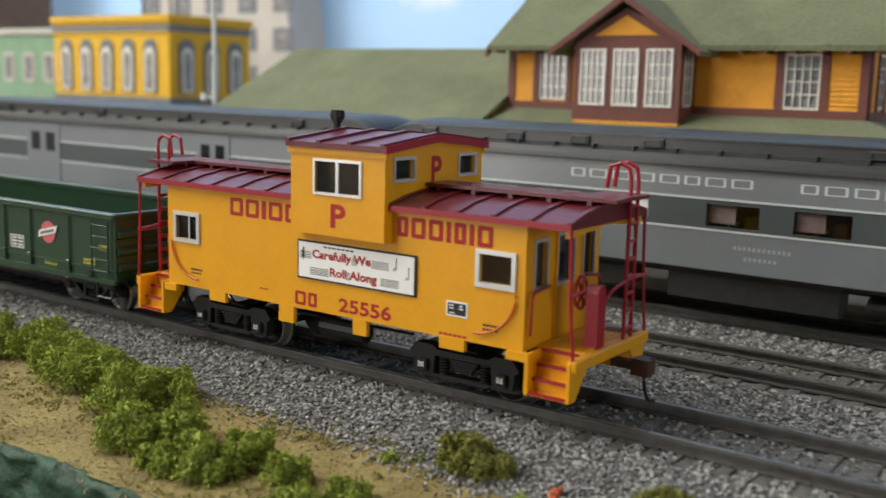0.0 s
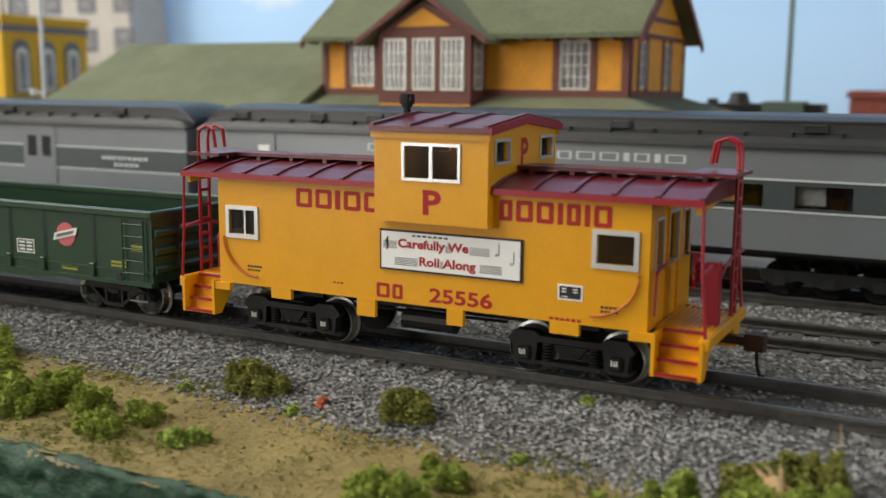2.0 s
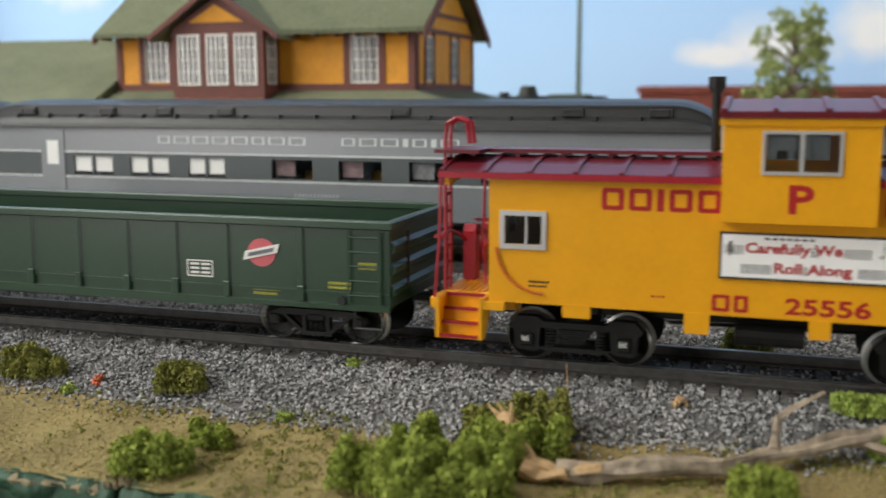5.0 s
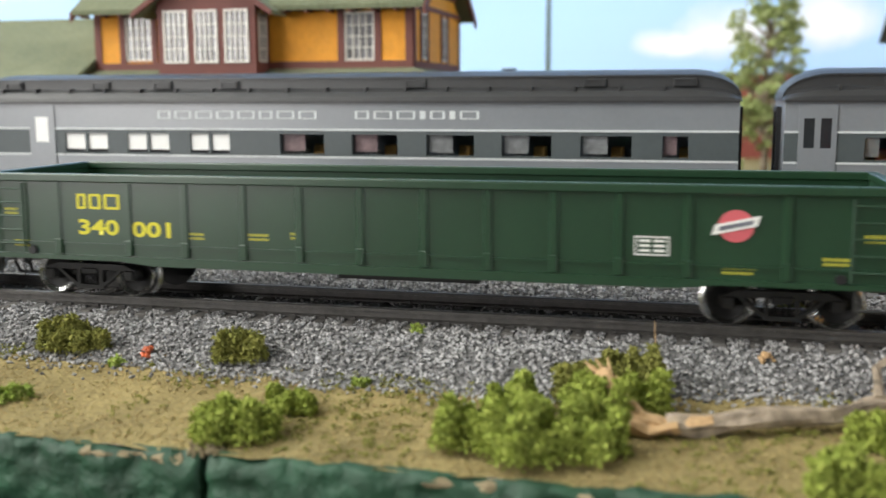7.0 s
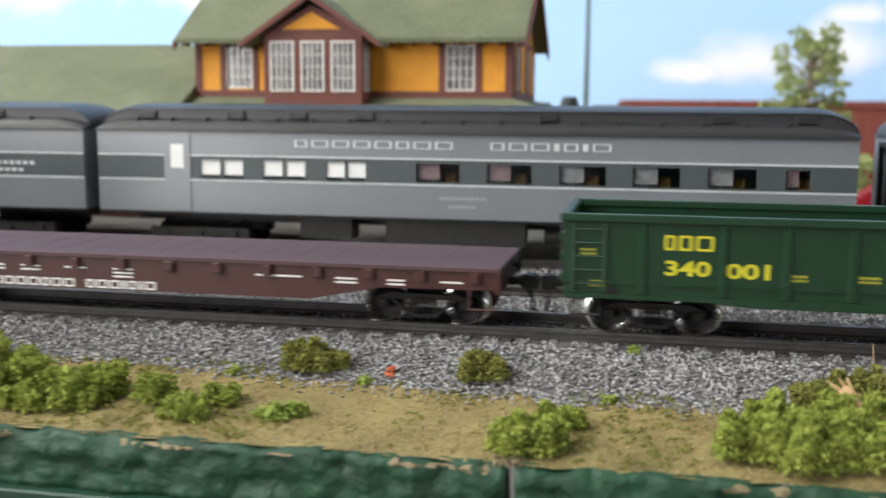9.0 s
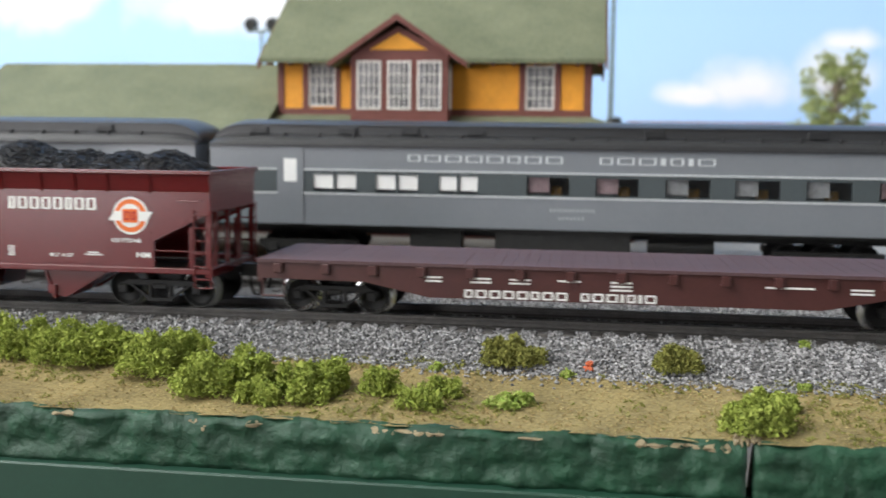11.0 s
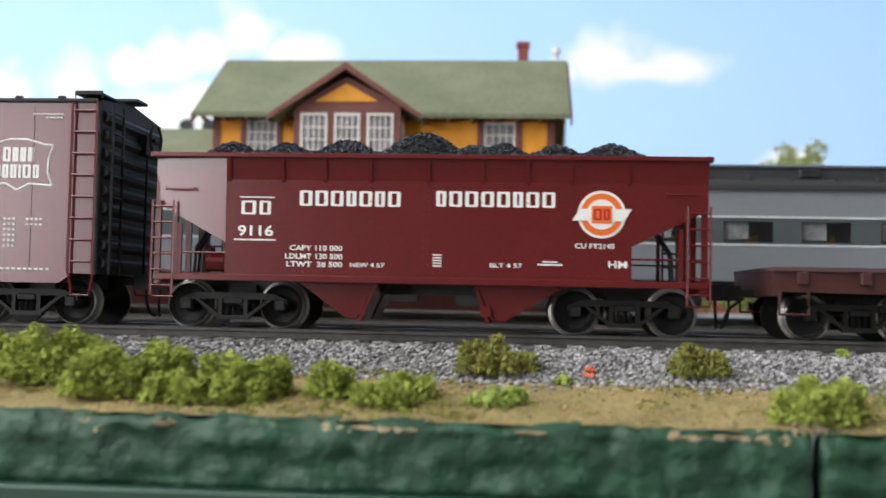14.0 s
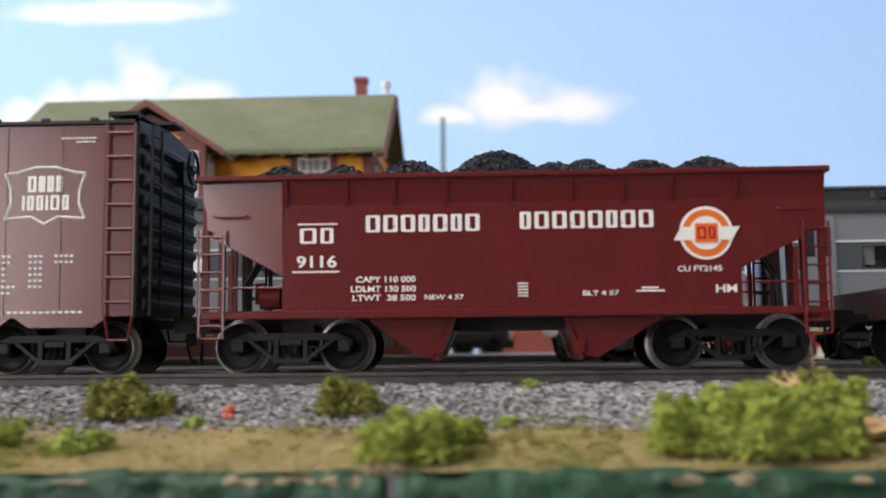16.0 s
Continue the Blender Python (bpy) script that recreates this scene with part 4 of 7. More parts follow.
# ---- the brown flat car ----
def build_flatcar():
    car = thing("flat_car", "empty brown flat car with stake pockets and white lettering", "flat car")
    F = M["flat"]
    L, hw, zt = 89.3, 17.6, 14.4
    n = 62
    me = mesh_of("deck_plank", Solid().box(0, 2 * L / n - 0.07, -hw - 0.6, hw + 0.6, zt - 0.8, zt), M["deck"])
    for i in range(n):
        dk = new("deck_plank", me)
        dk.parent = car
        dk.matrix_basis = pose((-L + i * 2 * L / n) * MM, 0, 0.02 * (i % 3) * MM)
    for q in (-1, 1):
        a, b = sorted((q * hw, q * (hw - 1.2)))
        s = Solid().prism([(-L, zt - 0.8), (-L, 9.6), (-62, 9.3), (-46, 6.0), (46, 6.0), (62, 9.3), (L, 9.6), (L, zt - 0.8)], "y", a, b)
        sl = part("side_sill", s, F, car)
        for i in range(15):
            x = -L + 5.5 + i * (2 * L - 11) / 14
            a, b = sorted((q * hw, q * (hw + 1.2)))
            pk = Solid().cbox(x - 1.0, x + 1.0, a, b, zt - 3.4, zt - 0.9, 0.2)
            part("stake_pocket", pk, F, car)
        for e in (-1, 1):
            st = Solid().tube([(e * 88.0, q * hw, 9.6), (e * 88.0, q * hw, 5.2), (e * 82.5, q * hw, 5.2), (e * 82.5, q * hw, 9.6)], 0.35, 6)
            part("stirrup_step", st, F, car)
    for e in (-1, 1):
        a, b = sorted((e * L, e * (L - 1.2)))
        part("end_sill", Solid().cbox(a, b, -hw, hw, 8.6, zt - 0.8, 0.2), F, car)
        coupler(car, e * 87.5, e)
        part("air_hose", Solid().tube([(e * 90, 5, 8.4), (e * 93, 5, 6), (e * 94, 5.5, 3.4)], 0.4, 6), M["ink"], car)
    bw = Solid().tube([(L - 0.5, 6, 12), (L + 1.2, 6, 12)], 0.5, 8).tube([(L + 1.2, 6 + 2.6 * math.cos(a), 13.0 + 2.6 * math.sin(a)) for a in [i * math.tau / 12 for i in range(13)]], 0.35, 5)
    part("brake_wheel", bw, M["black"], car)
    u = Solid().box(-82, 82, -4, 4, 6.4, 13.4)
    for i in range(9):
        u.box(-60 + i * 15 - 0.5, -60 + i * 15 + 0.5, -16.2, 16.2, 9.5, 13.5)
    part("underframe", u, M["dark"], car)
    for xc in (-71.0, 71.0):
        bettendorf_truck(car, xc, 19.2, M["truck"], WHEEL_BRIGHT)
    y = -hw
    s = Solid()
    letter_bars(s, -37.4, 8.2, 6.3, 8.3, y, "nwwwwnww nwwiniw", 0.26, 0.2)
    part("lettering", s, M["white"], car, "white company name in plain letter-sized bars")
    d = Solid()
    for x, w, k in ((-47, 4, 2), (-36, 5, 2), (-26.5, 5, 2), (-15, 5.5, 1), (-2.5, 5, 3), (33, 11, 1), (52, 5, 2), (64, 4, 2), (76, 5, 1)):
        for i in range(k):
            d.box(x, x + w, y - 0.08, y, 10.8 - i * 0.9, 11.25 - i * 0.9)
    part("lettering", d, M["white"], car, "small white data in plain bars")
    return car


# ---- the red hopper with coal ----
def build_hopper():
    car = thing("hopper_car", "oxide red coal hopper car heaped with coal", "hopper car")
    H = M["hopper"]
    hw, L = 17.0, 55.9
    zt = 35.2
    for q in (-1, 1):
        a, b = sorted((q * hw, q * (hw - 0.8)))
        s = Solid().prism([(-41.0, 11.0), (41.0, 11.0), (41.0, 30.4), (-41.0, 30.4)], "y", a, b)
        s.prism([(q * hw, 30.4), (q * (hw + 0.85), zt), (q * (hw - 0.2), zt), (q * (hw - 0.9), 30.4)], "x", -41.0, L)
        sd = part("side_sheet", s, H, car)
        e1 = Solid()
        for f in (0.0, -0.8):
            e1.v += [(-41.0, q * (hw + f - 0.05), 17.5), (-41.0, q * (hw + f + 0.3), zt), (-L, q * (hw + f - 0.7), zt), (-L, q * (hw + f - 0.95), 25.6)]
        e1.f += [(0, 1, 2, 3), (4, 5, 6, 7), (0, 1, 5, 4), (1, 2, 6, 5), (2, 3, 7, 6), (3, 0, 4, 7)]
        part("end_panel", e1, H, sd)
        rv = Solid()
        spots = [(x * 1.9 - 40, 11.7) for x in range(43)] + [(x * 1.9 - 40, 29.6) for x in range(43)]
        spots += [(x, 13.4 + k * 1.7) for x in (-40.3, -0.5, 0.5, 40.3) for k in range(10)] + [(41.6 + k * 1.35, 18.9 + k * 0.72) for k in range(10)]
        for x, z in spots:
            o, r0 = q * hw, 0.13
            rv.add([(x - r0, o, z - r0), (x + r0, o, z - r0), (x + r0, o, z + r0), (x - r0, o, z + r0), (x, o + q * 0.16, z)], [(0, 1, 4), (1, 2, 4), (2, 3, 4), (3, 0, 4)])
        tagged(part("rivets", rv, H, sd), kind="stuff")
        e1 = Solid().prism([(41.0, 17.9), (41.0, 30.4), (L, 30.4), (L, 25.2)], "y", a, b)
        part("end_panel", e1, H, sd)
        ch = Solid().cbox(-L - 0.6, L + 0.6, min(q * (hw - 0.8), q * (hw + 1.5)), max(q * (hw - 0.8), q * (hw + 1.5)), zt - 0.4, zt + 0.55, 0.15)
        part("top_chord", ch, H, car)
        for x in (-40.3, -29.3, -20.6, -11.3, 0.4, 11.2, 20.3, 29.0, 40.3):
            r = Solid().prism([(q * hw, zt - 0.4), (q * (hw + 1.3), zt - 0.4), (q * (hw + 1.1), zt - 1.4), (q * (hw + 0.2), zt - 5.2), (q * hw, zt - 5.2)], "x", x - 0.35, x + 0.35)
            part("gusset", r, H, car)
        rv = Solid()
        for i in range(55):
            x = -40 + i * 80 / 54
            rv.cbox(x - 0.16, x + 0.16, min(q * hw, q * (hw + 0.16)), max(q * hw, q * (hw + 0.16)), 11.75, 12.07, 0.08)
        for x in (-40.2, -29.3, -20.6, -11.3, 0.4, 11.2, 20.3, 29.0, 40.2):
            for i in range(9):
                z = 13.5 + i * 2.1
                rv.cbox(x - 0.16, x + 0.16, min(q * hw, q * (hw + 0.16)), max(q * hw, q * (hw + 0.16)), z, z + 0.32, 0.08)
        part("rivets", rv, H, sd)
        sl = Solid().cbox(-L, L, min(q * (hw - 1.5), q * (hw + 0.3)), max(q * (hw - 1.5), q * (hw + 0.3)), 9.7, 11.1, 0.15)
        part("side_sill", sl, H, car)
        for e in (-1, 1):
            g = Solid()
            g.box(min(e * 54.6, e * 55.8), max(e * 54.6, e * 55.8), min(q * hw, q * (hw - 1.0)), max(q * hw, q * (hw - 1.0)), 11, 26)
            g.box(min(e * 50.2, e * 51.0), max(e * 50.2, e * 51.0), min(q * 16.8, q * 16.0), max(q * 16.8, q * 16.0), 11, 21.5)
            g.tube([(e * 41, q * 16.6, 15.4), (e * 55.2, q * 16.6, 15.4)], 0.22, 6)
            part("corner_post", g, H, car)
            ladder(car, e * 51.8, e * 56.2, q * (hw + 0.5), 6.6, 26, 6, H)
            sp = Solid().tube([(e * 51.8, q * hw, 9.8), (e * 51.8, q * hw, 6.3), (e * 56.2, q * hw, 6.3), (e * 56.2, q * hw, 9.8)], 0.28, 6)
            part("stirrup_step", sp, H, car)
            hr = Solid().tube([(e * 47.5, q * (hw + 0.2), 28.6), (e * 47.6, q * (hw + 0.9), 28.2), (e * 53.4, q * (hw + 0.9), 28.2), (e * 53.6, q * (hw + 0.2), 28.6)], 0.2, 5)
            part("grab_iron", hr, H, car)
    for e in (-1, 1):
        s = Solid().prism([(e * 55.6, 25.6), (e * 55.6, 26.4), (e * 20.0, 11.2), (e * 20.0, 10.2)] if e < 0 else [(e * 55.6, 25.4), (e * 20.0, 10.2), (e * 20.0, 11.2), (e * 55.6, 26.2)], "y", -hw + 0.8, hw - 0.8)
        part("slope_sheet", s, H, car)
        en = Solid()
        a, b = sorted((e * L, e * (L - 0.7)))
        en.box(a, b, -hw + 0.8, hw - 0.8, 25.5, zt)
        a, b = sorted((e * (L + 0.8), e * (L - 0.7)))
        en.cbox(a, b, -hw - 1.4, hw + 1.4, zt - 0.5, zt + 0.6, 0.15)
        a, b = sorted((e * L, e * (L - 1.5)))
        en.cbox(a, b, -hw, hw, 8.8, 11.1, 0.15)
        part("end_sheet", en, H, car)
        fl = Solid()
        for y in (-9, 0, 9):
            fl.box(min(e * 54.8, e * 53.6), max(e * 54.8, e * 53.6), y - 0.5, y + 0.5, 11, 25.6)
        part("end_post", fl, H, car)
        for y in (-5.0, -7.5):
            part("brake_pipe", Solid().tube([(e * 45.5, y, 22.4), (e * 47.6, y, 20.6), (e * 50.0, y, 16.8), (e * 50.4, y, 11.2)], 0.4, 6), M["black"], car)
        coupler(car, e * 53.8, e)
    tk = Solid().tube([(-46, -12, 13.6), (-42.2, -12, 13.6)], 2.0, 14).tube([(-48, -4, 13), (-48, -4, 17)], 1.0, 10).box(-52, -42, -13, 8, 11.0, 11.4)
    part("brake_cylinder", tk, H, car)
    # discharge bays
    for xa, xm, xb, e in ((-26.5, -16.5, -10.4, 1), (10.4, 15.8, 28.6, -1)):
        for q in (-1, 1):
            y0, y1 = sorted((q * 2.5, q * 14.5))
            s = Solid().prism([(xa, 10.0), (xm - (0 if e > 0 else 2.5), 2.8), (xm + (2.5 if e > 0 else 0), 2.4), (xb, 10.0)], "y", y0, y1)
            by = part("discharge_bay", s, H, car)
            dx = xm + 2.4 if e > 0 else xm - 2.6
            dd = Solid().prism([(xb, 9.8), (xb + 0.7, 9.6), (xm + 3.4, 2.0), (xm + 2.6, 2.2)] if e > 0 else [(xa, 9.8), (xa - 0.7, 9.6), (xm - 3.4, 2.0), (xm - 2.6, 2.2)], "y", y0 - 0.5, y1 + 0.5)
            dd.tube([(dx + e * 1.2, y0 - 0.8, 4.6), (dx + e * 1.2, y1 + 0.8, 4.6)], 0.45, 6)
            dd.box(dx, dx + e * 2.0 if e > 0 else dx + 0.4, y0 - 0.9, y0, 3.4, 5.6) if e > 0 else dd.box(dx - 2.0, dx, y0 - 0.9, y0, 3.4, 5.6)
            part("bay_door", dd, H, by)
    u = Solid().box(-50, 50, -2.6, 2.6, 7.6, 11.0)
    part("center_sill", u, M["dark"], car)
    for xc in (-40.4, 40.2):
        bettendorf_truck(car, xc, 19.8, M["truck"], WHEEL_RIM)
    # lettering
    y = -hw
    s = Solid()
    letter_bars(s, -25.8, -5.2, 25.2, 28.3, y, "wwwnwnw", 0.25, 0.13)
    letter_bars(s, 2.0, 25.8, 25.4, 28.5, y, "nwwwwnww", 0.25, 0.13)
    letter_bars(s, -37.8, -31.7, 23.3, 26.1, y, "wn", 0.25, 0.13)
    s.box(-38.2, -31.0, y - 0.1, y, 26.7, 26.95).box(-39.2, -30.6, y - 0.1, y, 18.0, 18.3)
    part("lettering", s, M["white"], car, "white company name in plain letter-sized bars")
    for txt, a, b, c, d in (("9116", -38.4, -31.1, 18.9, 21.1), ("CAPY 110 000", -27.6, -16.8, 16.1, 17.2), ("LDLMT 130 500", -28.5, -16.8, 14.4, 15.5), ("LTWT  38 500", -28.2, -16.8, 12.8, 13.9), ("NEW 4 57", -15.2, -8.2, 12.9, 13.8), ("BLT 4 57", 13.0, 19.4, 13.3, 14.2), ("CU FT2145", 29.8, 37.6, 17.4, 18.4), ("HM", 36.4, 40.1, 13.6, 15.0)):
        words(txt, a, b, c, d, y, M["white"], car, weight=0.02)
    t = Solid()
    for k in range(5):
        t.box(1.5, 3.3, y - 0.08, y, 13.3 + k * 0.55, 13.55 + k * 0.55)
    for k in range(2):
        t.box(22.4 + k, 27.4 - k, y - 0.08, y, 13.9 + k * 0.55, 14.2 + k * 0.55)
    part("lettering", t, M["white"], car, "small white data in plain bars")
    # emblem: white disc, orange ring, white wing, orange square
    cx, cz = 35.0, 24.2
    def disc(r, d0, d1):
        return Solid().prism([(cx + r * math.cos(a * math.tau / 40), cz + r * math.sin(a * math.tau / 40)) for a in range(40)], "y", y - d1, y - d0)
    em = part("emblem", disc(4.75, 0, 0.1), M["white"], car, "round white and orange emblem with a white wing")
    part("emblem_ring", disc(4.2, 0.1, 0.16), M["orange"], em)
    part("emblem_disc", disc(3.0, 0.16, 0.22), M["white"], em)
    part("emblem_wing", Solid().prism([(29.2, 22.9), (30.6, 25.3), (40.9, 25.3), (39.5, 22.9)], "y", y - 0.3, y - 0.22), M["white"], em)
    part("emblem_square", Solid().box(cx - 2.0, cx + 2.0, y - 0.38, y - 0.3, cz - 1.7, cz + 1.7), M["orange"], em)
    part("emblem_marks", letter_bars(Solid(), cx - 1.6, cx + 1.6, cz - 1.1, cz + 1.1, y - 0.38, "wn", depth=0.05), M["redletter"], em)
    # coal heaps
    pk = [(-43.5, 6.4, 6), (-31.5, 6.3, 6), (-18.5, 7.0, 8.5), (-2, 8.7, 10.5), (9, 6.2, 7), (15, 6.6, 7), (26.5, 6.3, 7.5), (38, 6.6, 8.5)]
    def top(x, y):
        edge = max(0.0, min(1.0, (52 - abs(x)) / 8))
        h = max(max(h * math.exp(-((x - c) / w) ** 2) for c, h, w in pk), 4.4 * edge)
        return 33.6 + h * (1 - (abs(y) / 17.0) ** 2.2) + 0.35 * noise.noise(Vector((x * 0.6, y * 0.6, 0)))
    nx, ny = 90, 26
    bed = Solid()
    gx = [-54.5 + 109 * i / nx for i in range(nx + 1)]
    gy = [-16 + 32 * j / ny for j in range(ny + 1)]
    bed.add([(x, yy, top(x, yy) if abs(x) < 52 else 33.5) for x in gx for yy in gy], [(i * (ny + 1) + j, (i + 1) * (ny + 1) + j, (i + 1) * (ny + 1) + j + 1, i * (ny + 1) + j + 1) for i in range(nx) for j in range(ny)])
    load = piece("coal_load", bed, M["coal"], "heaped load of black coal lying in the hopper", "coal", kind="stuff")
    lump = Solid()
    for _ in range(5200):
        x, yy = rng.uniform(-52, 52), rng.uniform(-15.8, 15.8)
        k = rng.uniform(0.3, 0.62)
        turn = Euler(rng.random(3) * 6.28).to_matrix()
        c = Vector((x, yy, top(x, yy) + 0.1))
        lump.add([c + turn @ Vector([q * k * rng.uniform(0.6, 1.3) for q in b]) for b in ((1, 0, 0), (-1, 0, 0), (0, 1, 0), (0, -1, 0), (0, 0, 1), (0, 0, -1))], [(0, 2, 4), (2, 1, 4), (1, 3, 4), (3, 0, 4), (2, 0, 5), (1, 2, 5), (3, 1, 5), (0, 3, 5)])
    part("coal_lumps", lump, M["coal"], load)
    return car, load


# ---- the brown boxcar ----
def build_boxcar():
    car = thing("boxcar", "brown-red forty-foot boxcar with black corrugated ends", "boxcar")
    C = M["box"]
    hw, L, zb, zt = 17.2, 72.0, 10.6, 46.6
    s = Solid().box(-L + 0.8, L - 0.8, -hw, hw, zb, zt)
    part("body", s, C, car)
    for q in (-1, 1):
        for x in (-58, -47.5, -37, -26, 26, 37, 47.2, 57.6):
            part("panel_seam", Solid().box(x - 0.12, x + 0.12, min(q * hw, q * (hw + 0.15)), max(q * hw, q * (hw + 0.15)), zb, zt), C, car)
        tabs = Solid()
        for a in (-58, -40, 40, 58):
            tabs.prism([(a - 9, zb), (a + 9, zb), (a + 6, zb - 2.0), (a - 6, zb - 2.0)], "y", min(q * (hw - 0.6), q * hw), max(q * (hw - 0.6), q * hw))
        tabs.prism([(-36, zb), (36, zb), (32, zb - 3), (-32, zb - 3)], "y", min(q * (hw - 0.6), q * hw), max(q * (hw - 0.6), q * hw))
        part("side_sill", tabs, C, car)
        for e in (-1, 1):
            ladder(car, e * 66.2, e * 71.4, q * (hw + 0.9), zb - 0.2, zt - 0.6, 8, C, r=0.28)
            sp = Solid().tube([(e * 66.2, q * (hw + 0.2), zb), (e * 67.0, q * (hw + 0.2), 6.2), (e * 70.6, q * (hw + 0.2), 6.2), (e * 71.4, q * (hw + 0.2), zb)], 0.3, 6)
            part("stirrup_step", sp, C, car)
        dr = Solid().box(-11.5, 11.5, min(q * hw, q * (hw + 0.8)), max(q * hw, q * (hw + 0.8)), zb + 1, zt - 2)
        for k in range(6):
            dr.box(-11, 11, min(q * (hw + 0.8), q * (hw + 1.2)), max(q * (hw + 0.8), q * (hw + 1.2)), zb + 5 + k * 5, zb + 6 + k * 5)
        part("door", dr, C, car)
        rv = Solid().cbox(-L + 0.6, L - 0.6, min(q * hw, q * (hw + 0.7)), max(q * hw, q * (hw + 0.7)), zt - 0.6, zt + 0.2, 0.15)
        for i in range(5):
            rv.cbox(26 + i * 9.2, 27.6 + i * 9.2, min(q * hw, q * (hw + 0.8)), max(q * hw, q * (hw + 0.8)), zt - 0.1, zt + 0.7, 0.15)
        part("eave", rv, M["black"], car)
    rf = Solid().prism([(-hw - 0.3, zt), (0, zt + 1.8), (hw + 0.3, zt), (0, zt - 0.2)], "x", -L, L)
    part("roof", rf, M["black"], car)
    rb = Solid()
    for y in (-3.2, -1.0, 1.2):
        rb.box(-L - 2, L + 2, y, y + 1.9, zt + 2.4, zt + 3.0)
    for i in range(12):
        rb.box(-66 + i * 12, -65.2 + i * 12, -3, 3, zt + 1.0, zt + 2.4)
    for e in (-1, 1):
        a, b = sorted((e * 66.0, e * 71.8))
        rb.box(a, b, -hw, -3.4, zt + 1.2, zt + 1.6)
        rb.tube([(a, -hw + 0.5, zt + 0.6), (a, -hw + 0.5, zt + 1.8), (b, -hw + 0.5, zt + 1.8), (b, -hw + 0.5, zt + 0.6)], 0.25, 5)
    part("running_board", rb, M["black"], car)
    for e in (-1, 1):
        en = Solid()
        a, b = sorted((e * (L - 0.8), e * L))
        en.box(a, b, -hw, hw, zb, zt)
        wall = part("corrugated_end", en, M["black"], car)
        for k in range(9):
            z = zb + 2.2 + k * 3.8
            pts = [(e * L, z - 1.4), (e * (L + 1.0), z - 0.5), (e * (L + 1.0), z + 0.5), (e * L, z + 1.4)]
            part("rib", Solid().prism(pts, "y", -hw + 1.2, hw - 1.2), M["black"], wall)
            part("rib_end", Solid().tube([(e * (L + 0.1), -hw + 1.4, z), (e * (L + 0.1), -hw + 0.9, z)], 1.2, 10), M["black"], wall)
        ladder(car, -hw + 1.6, -hw + 7.0, e * (L + 1.9), zb, zt - 0.5, 8, M["black"], axis="y", r=0.26)
        bk = Solid().tube([(e * (L + 1.0), 5, zt - 5), (e * (L + 3.4), 5, zt - 5)], 0.5, 8).tube([(e * (L + 3.4), 5 + 3.4 * math.cos(a), zt - 5 + 3.4 * math.sin(a)) for a in [i * math.tau / 14 for i in range(15)]], 0.35, 5)
        bk.box(min(e * L, e * (L + 2.0)), max(e * L, e * (L + 2.0)), 3, 7, zt - 8.5, zt - 4).tube([(e * (L + 1.5), 5, zt - 8), (e * (L + 1.5), 5, zb)], 0.3, 6)
        part("brake_gear", bk, M["black"], car)
        coupler(car, e * 69.5, e)
    part("underframe", Solid().box(-66, 66, -3.5, 3.5, 7.4, 10.6).box(-20, 6, 5, 12, 5, 10), M["black"], car)
    for xc in (-54.8, 54.8):
        bettendorf_truck(car, xc, 19.3, M["truck"], WHEEL_RIM)
    y = -hw
    # shield outline emblem with bars for its words
    o = [(47.0, 37.0), (49.0, 37.2), (52.6, 38.2), (56.4, 38.2), (60.0, 37.2), (62.0, 37.0), (61.0, 34.0), (60.9, 31.5), (62.0, 28.6), (57.0, 29.0), (54.5, 27.6), (52.0, 29.0), (47.0, 28.6), (48.1, 31.5), (48.0, 34.0)]
    sh = Solid()
    for i in range(len(o)):
        (ax, az), (bx, bz) = o[i], o[(i + 1) % len(o)]
        sh.tube([(ax, y - 0.02, az), (bx, y - 0.02, bz)], 0.24, 4)
    em = part("emblem", sh, M["white"], car, "white outlined shield emblem")
    part("emblem_word", letter_bars(Solid(), 51.2, 57.8, 33.6, 36.6, y, "wnnn"), M["white"], em)
    part("emblem_word", letter_bars(Solid(), 50.2, 59.0, 30.2, 33.0, y, "inniwn"), M["white"], em)
    d = Solid()
    for k in range(7):
        z = 21.5 - k * 1.12
        for a, m in ((46.9, (2, 2, 1, 1, 1, 3, 2)[k]), (51.9, 3 if k < 6 else 0), (56.7, 4 if k < 2 else 0)):
            for i in range(m):
                d.box(a + i * 0.95, a + i * 0.95 + 0.55, y - 0.25, y, z, z + 0.42)
    for i in range(9):
        d.box(57.4 + i * 0.75, 57.9 + i * 0.75, y - 0.25, y, 43.4, 43.7)
    for i in range(5):
        d.box(60.2 + i * 0.75, 60.7 + i * 0.75, y - 0.25, y, 42.7, 43.0)
    for i in range(12):
        d.box(48 + i * 1.2, 48.8 + i * 1.2, y - 0.25, y, 11.2, 11.6)
    part("lettering", d, M["white"], car, "small white data in plain bars")
    return car


# ---- the setting: ground, tracks, edge of the layout, backdrop, room ----
def foot(x):
    """The front foot of the ballast."""
    return float(np.interp(x, [-420, -190, -100, -50, 10, 45, 90, 200], [-24, -24, -31, -37, -38, -30, -24, -22])) + 1.6 * noise.noise(Vector((x * 0.09, 3.1, 0)))


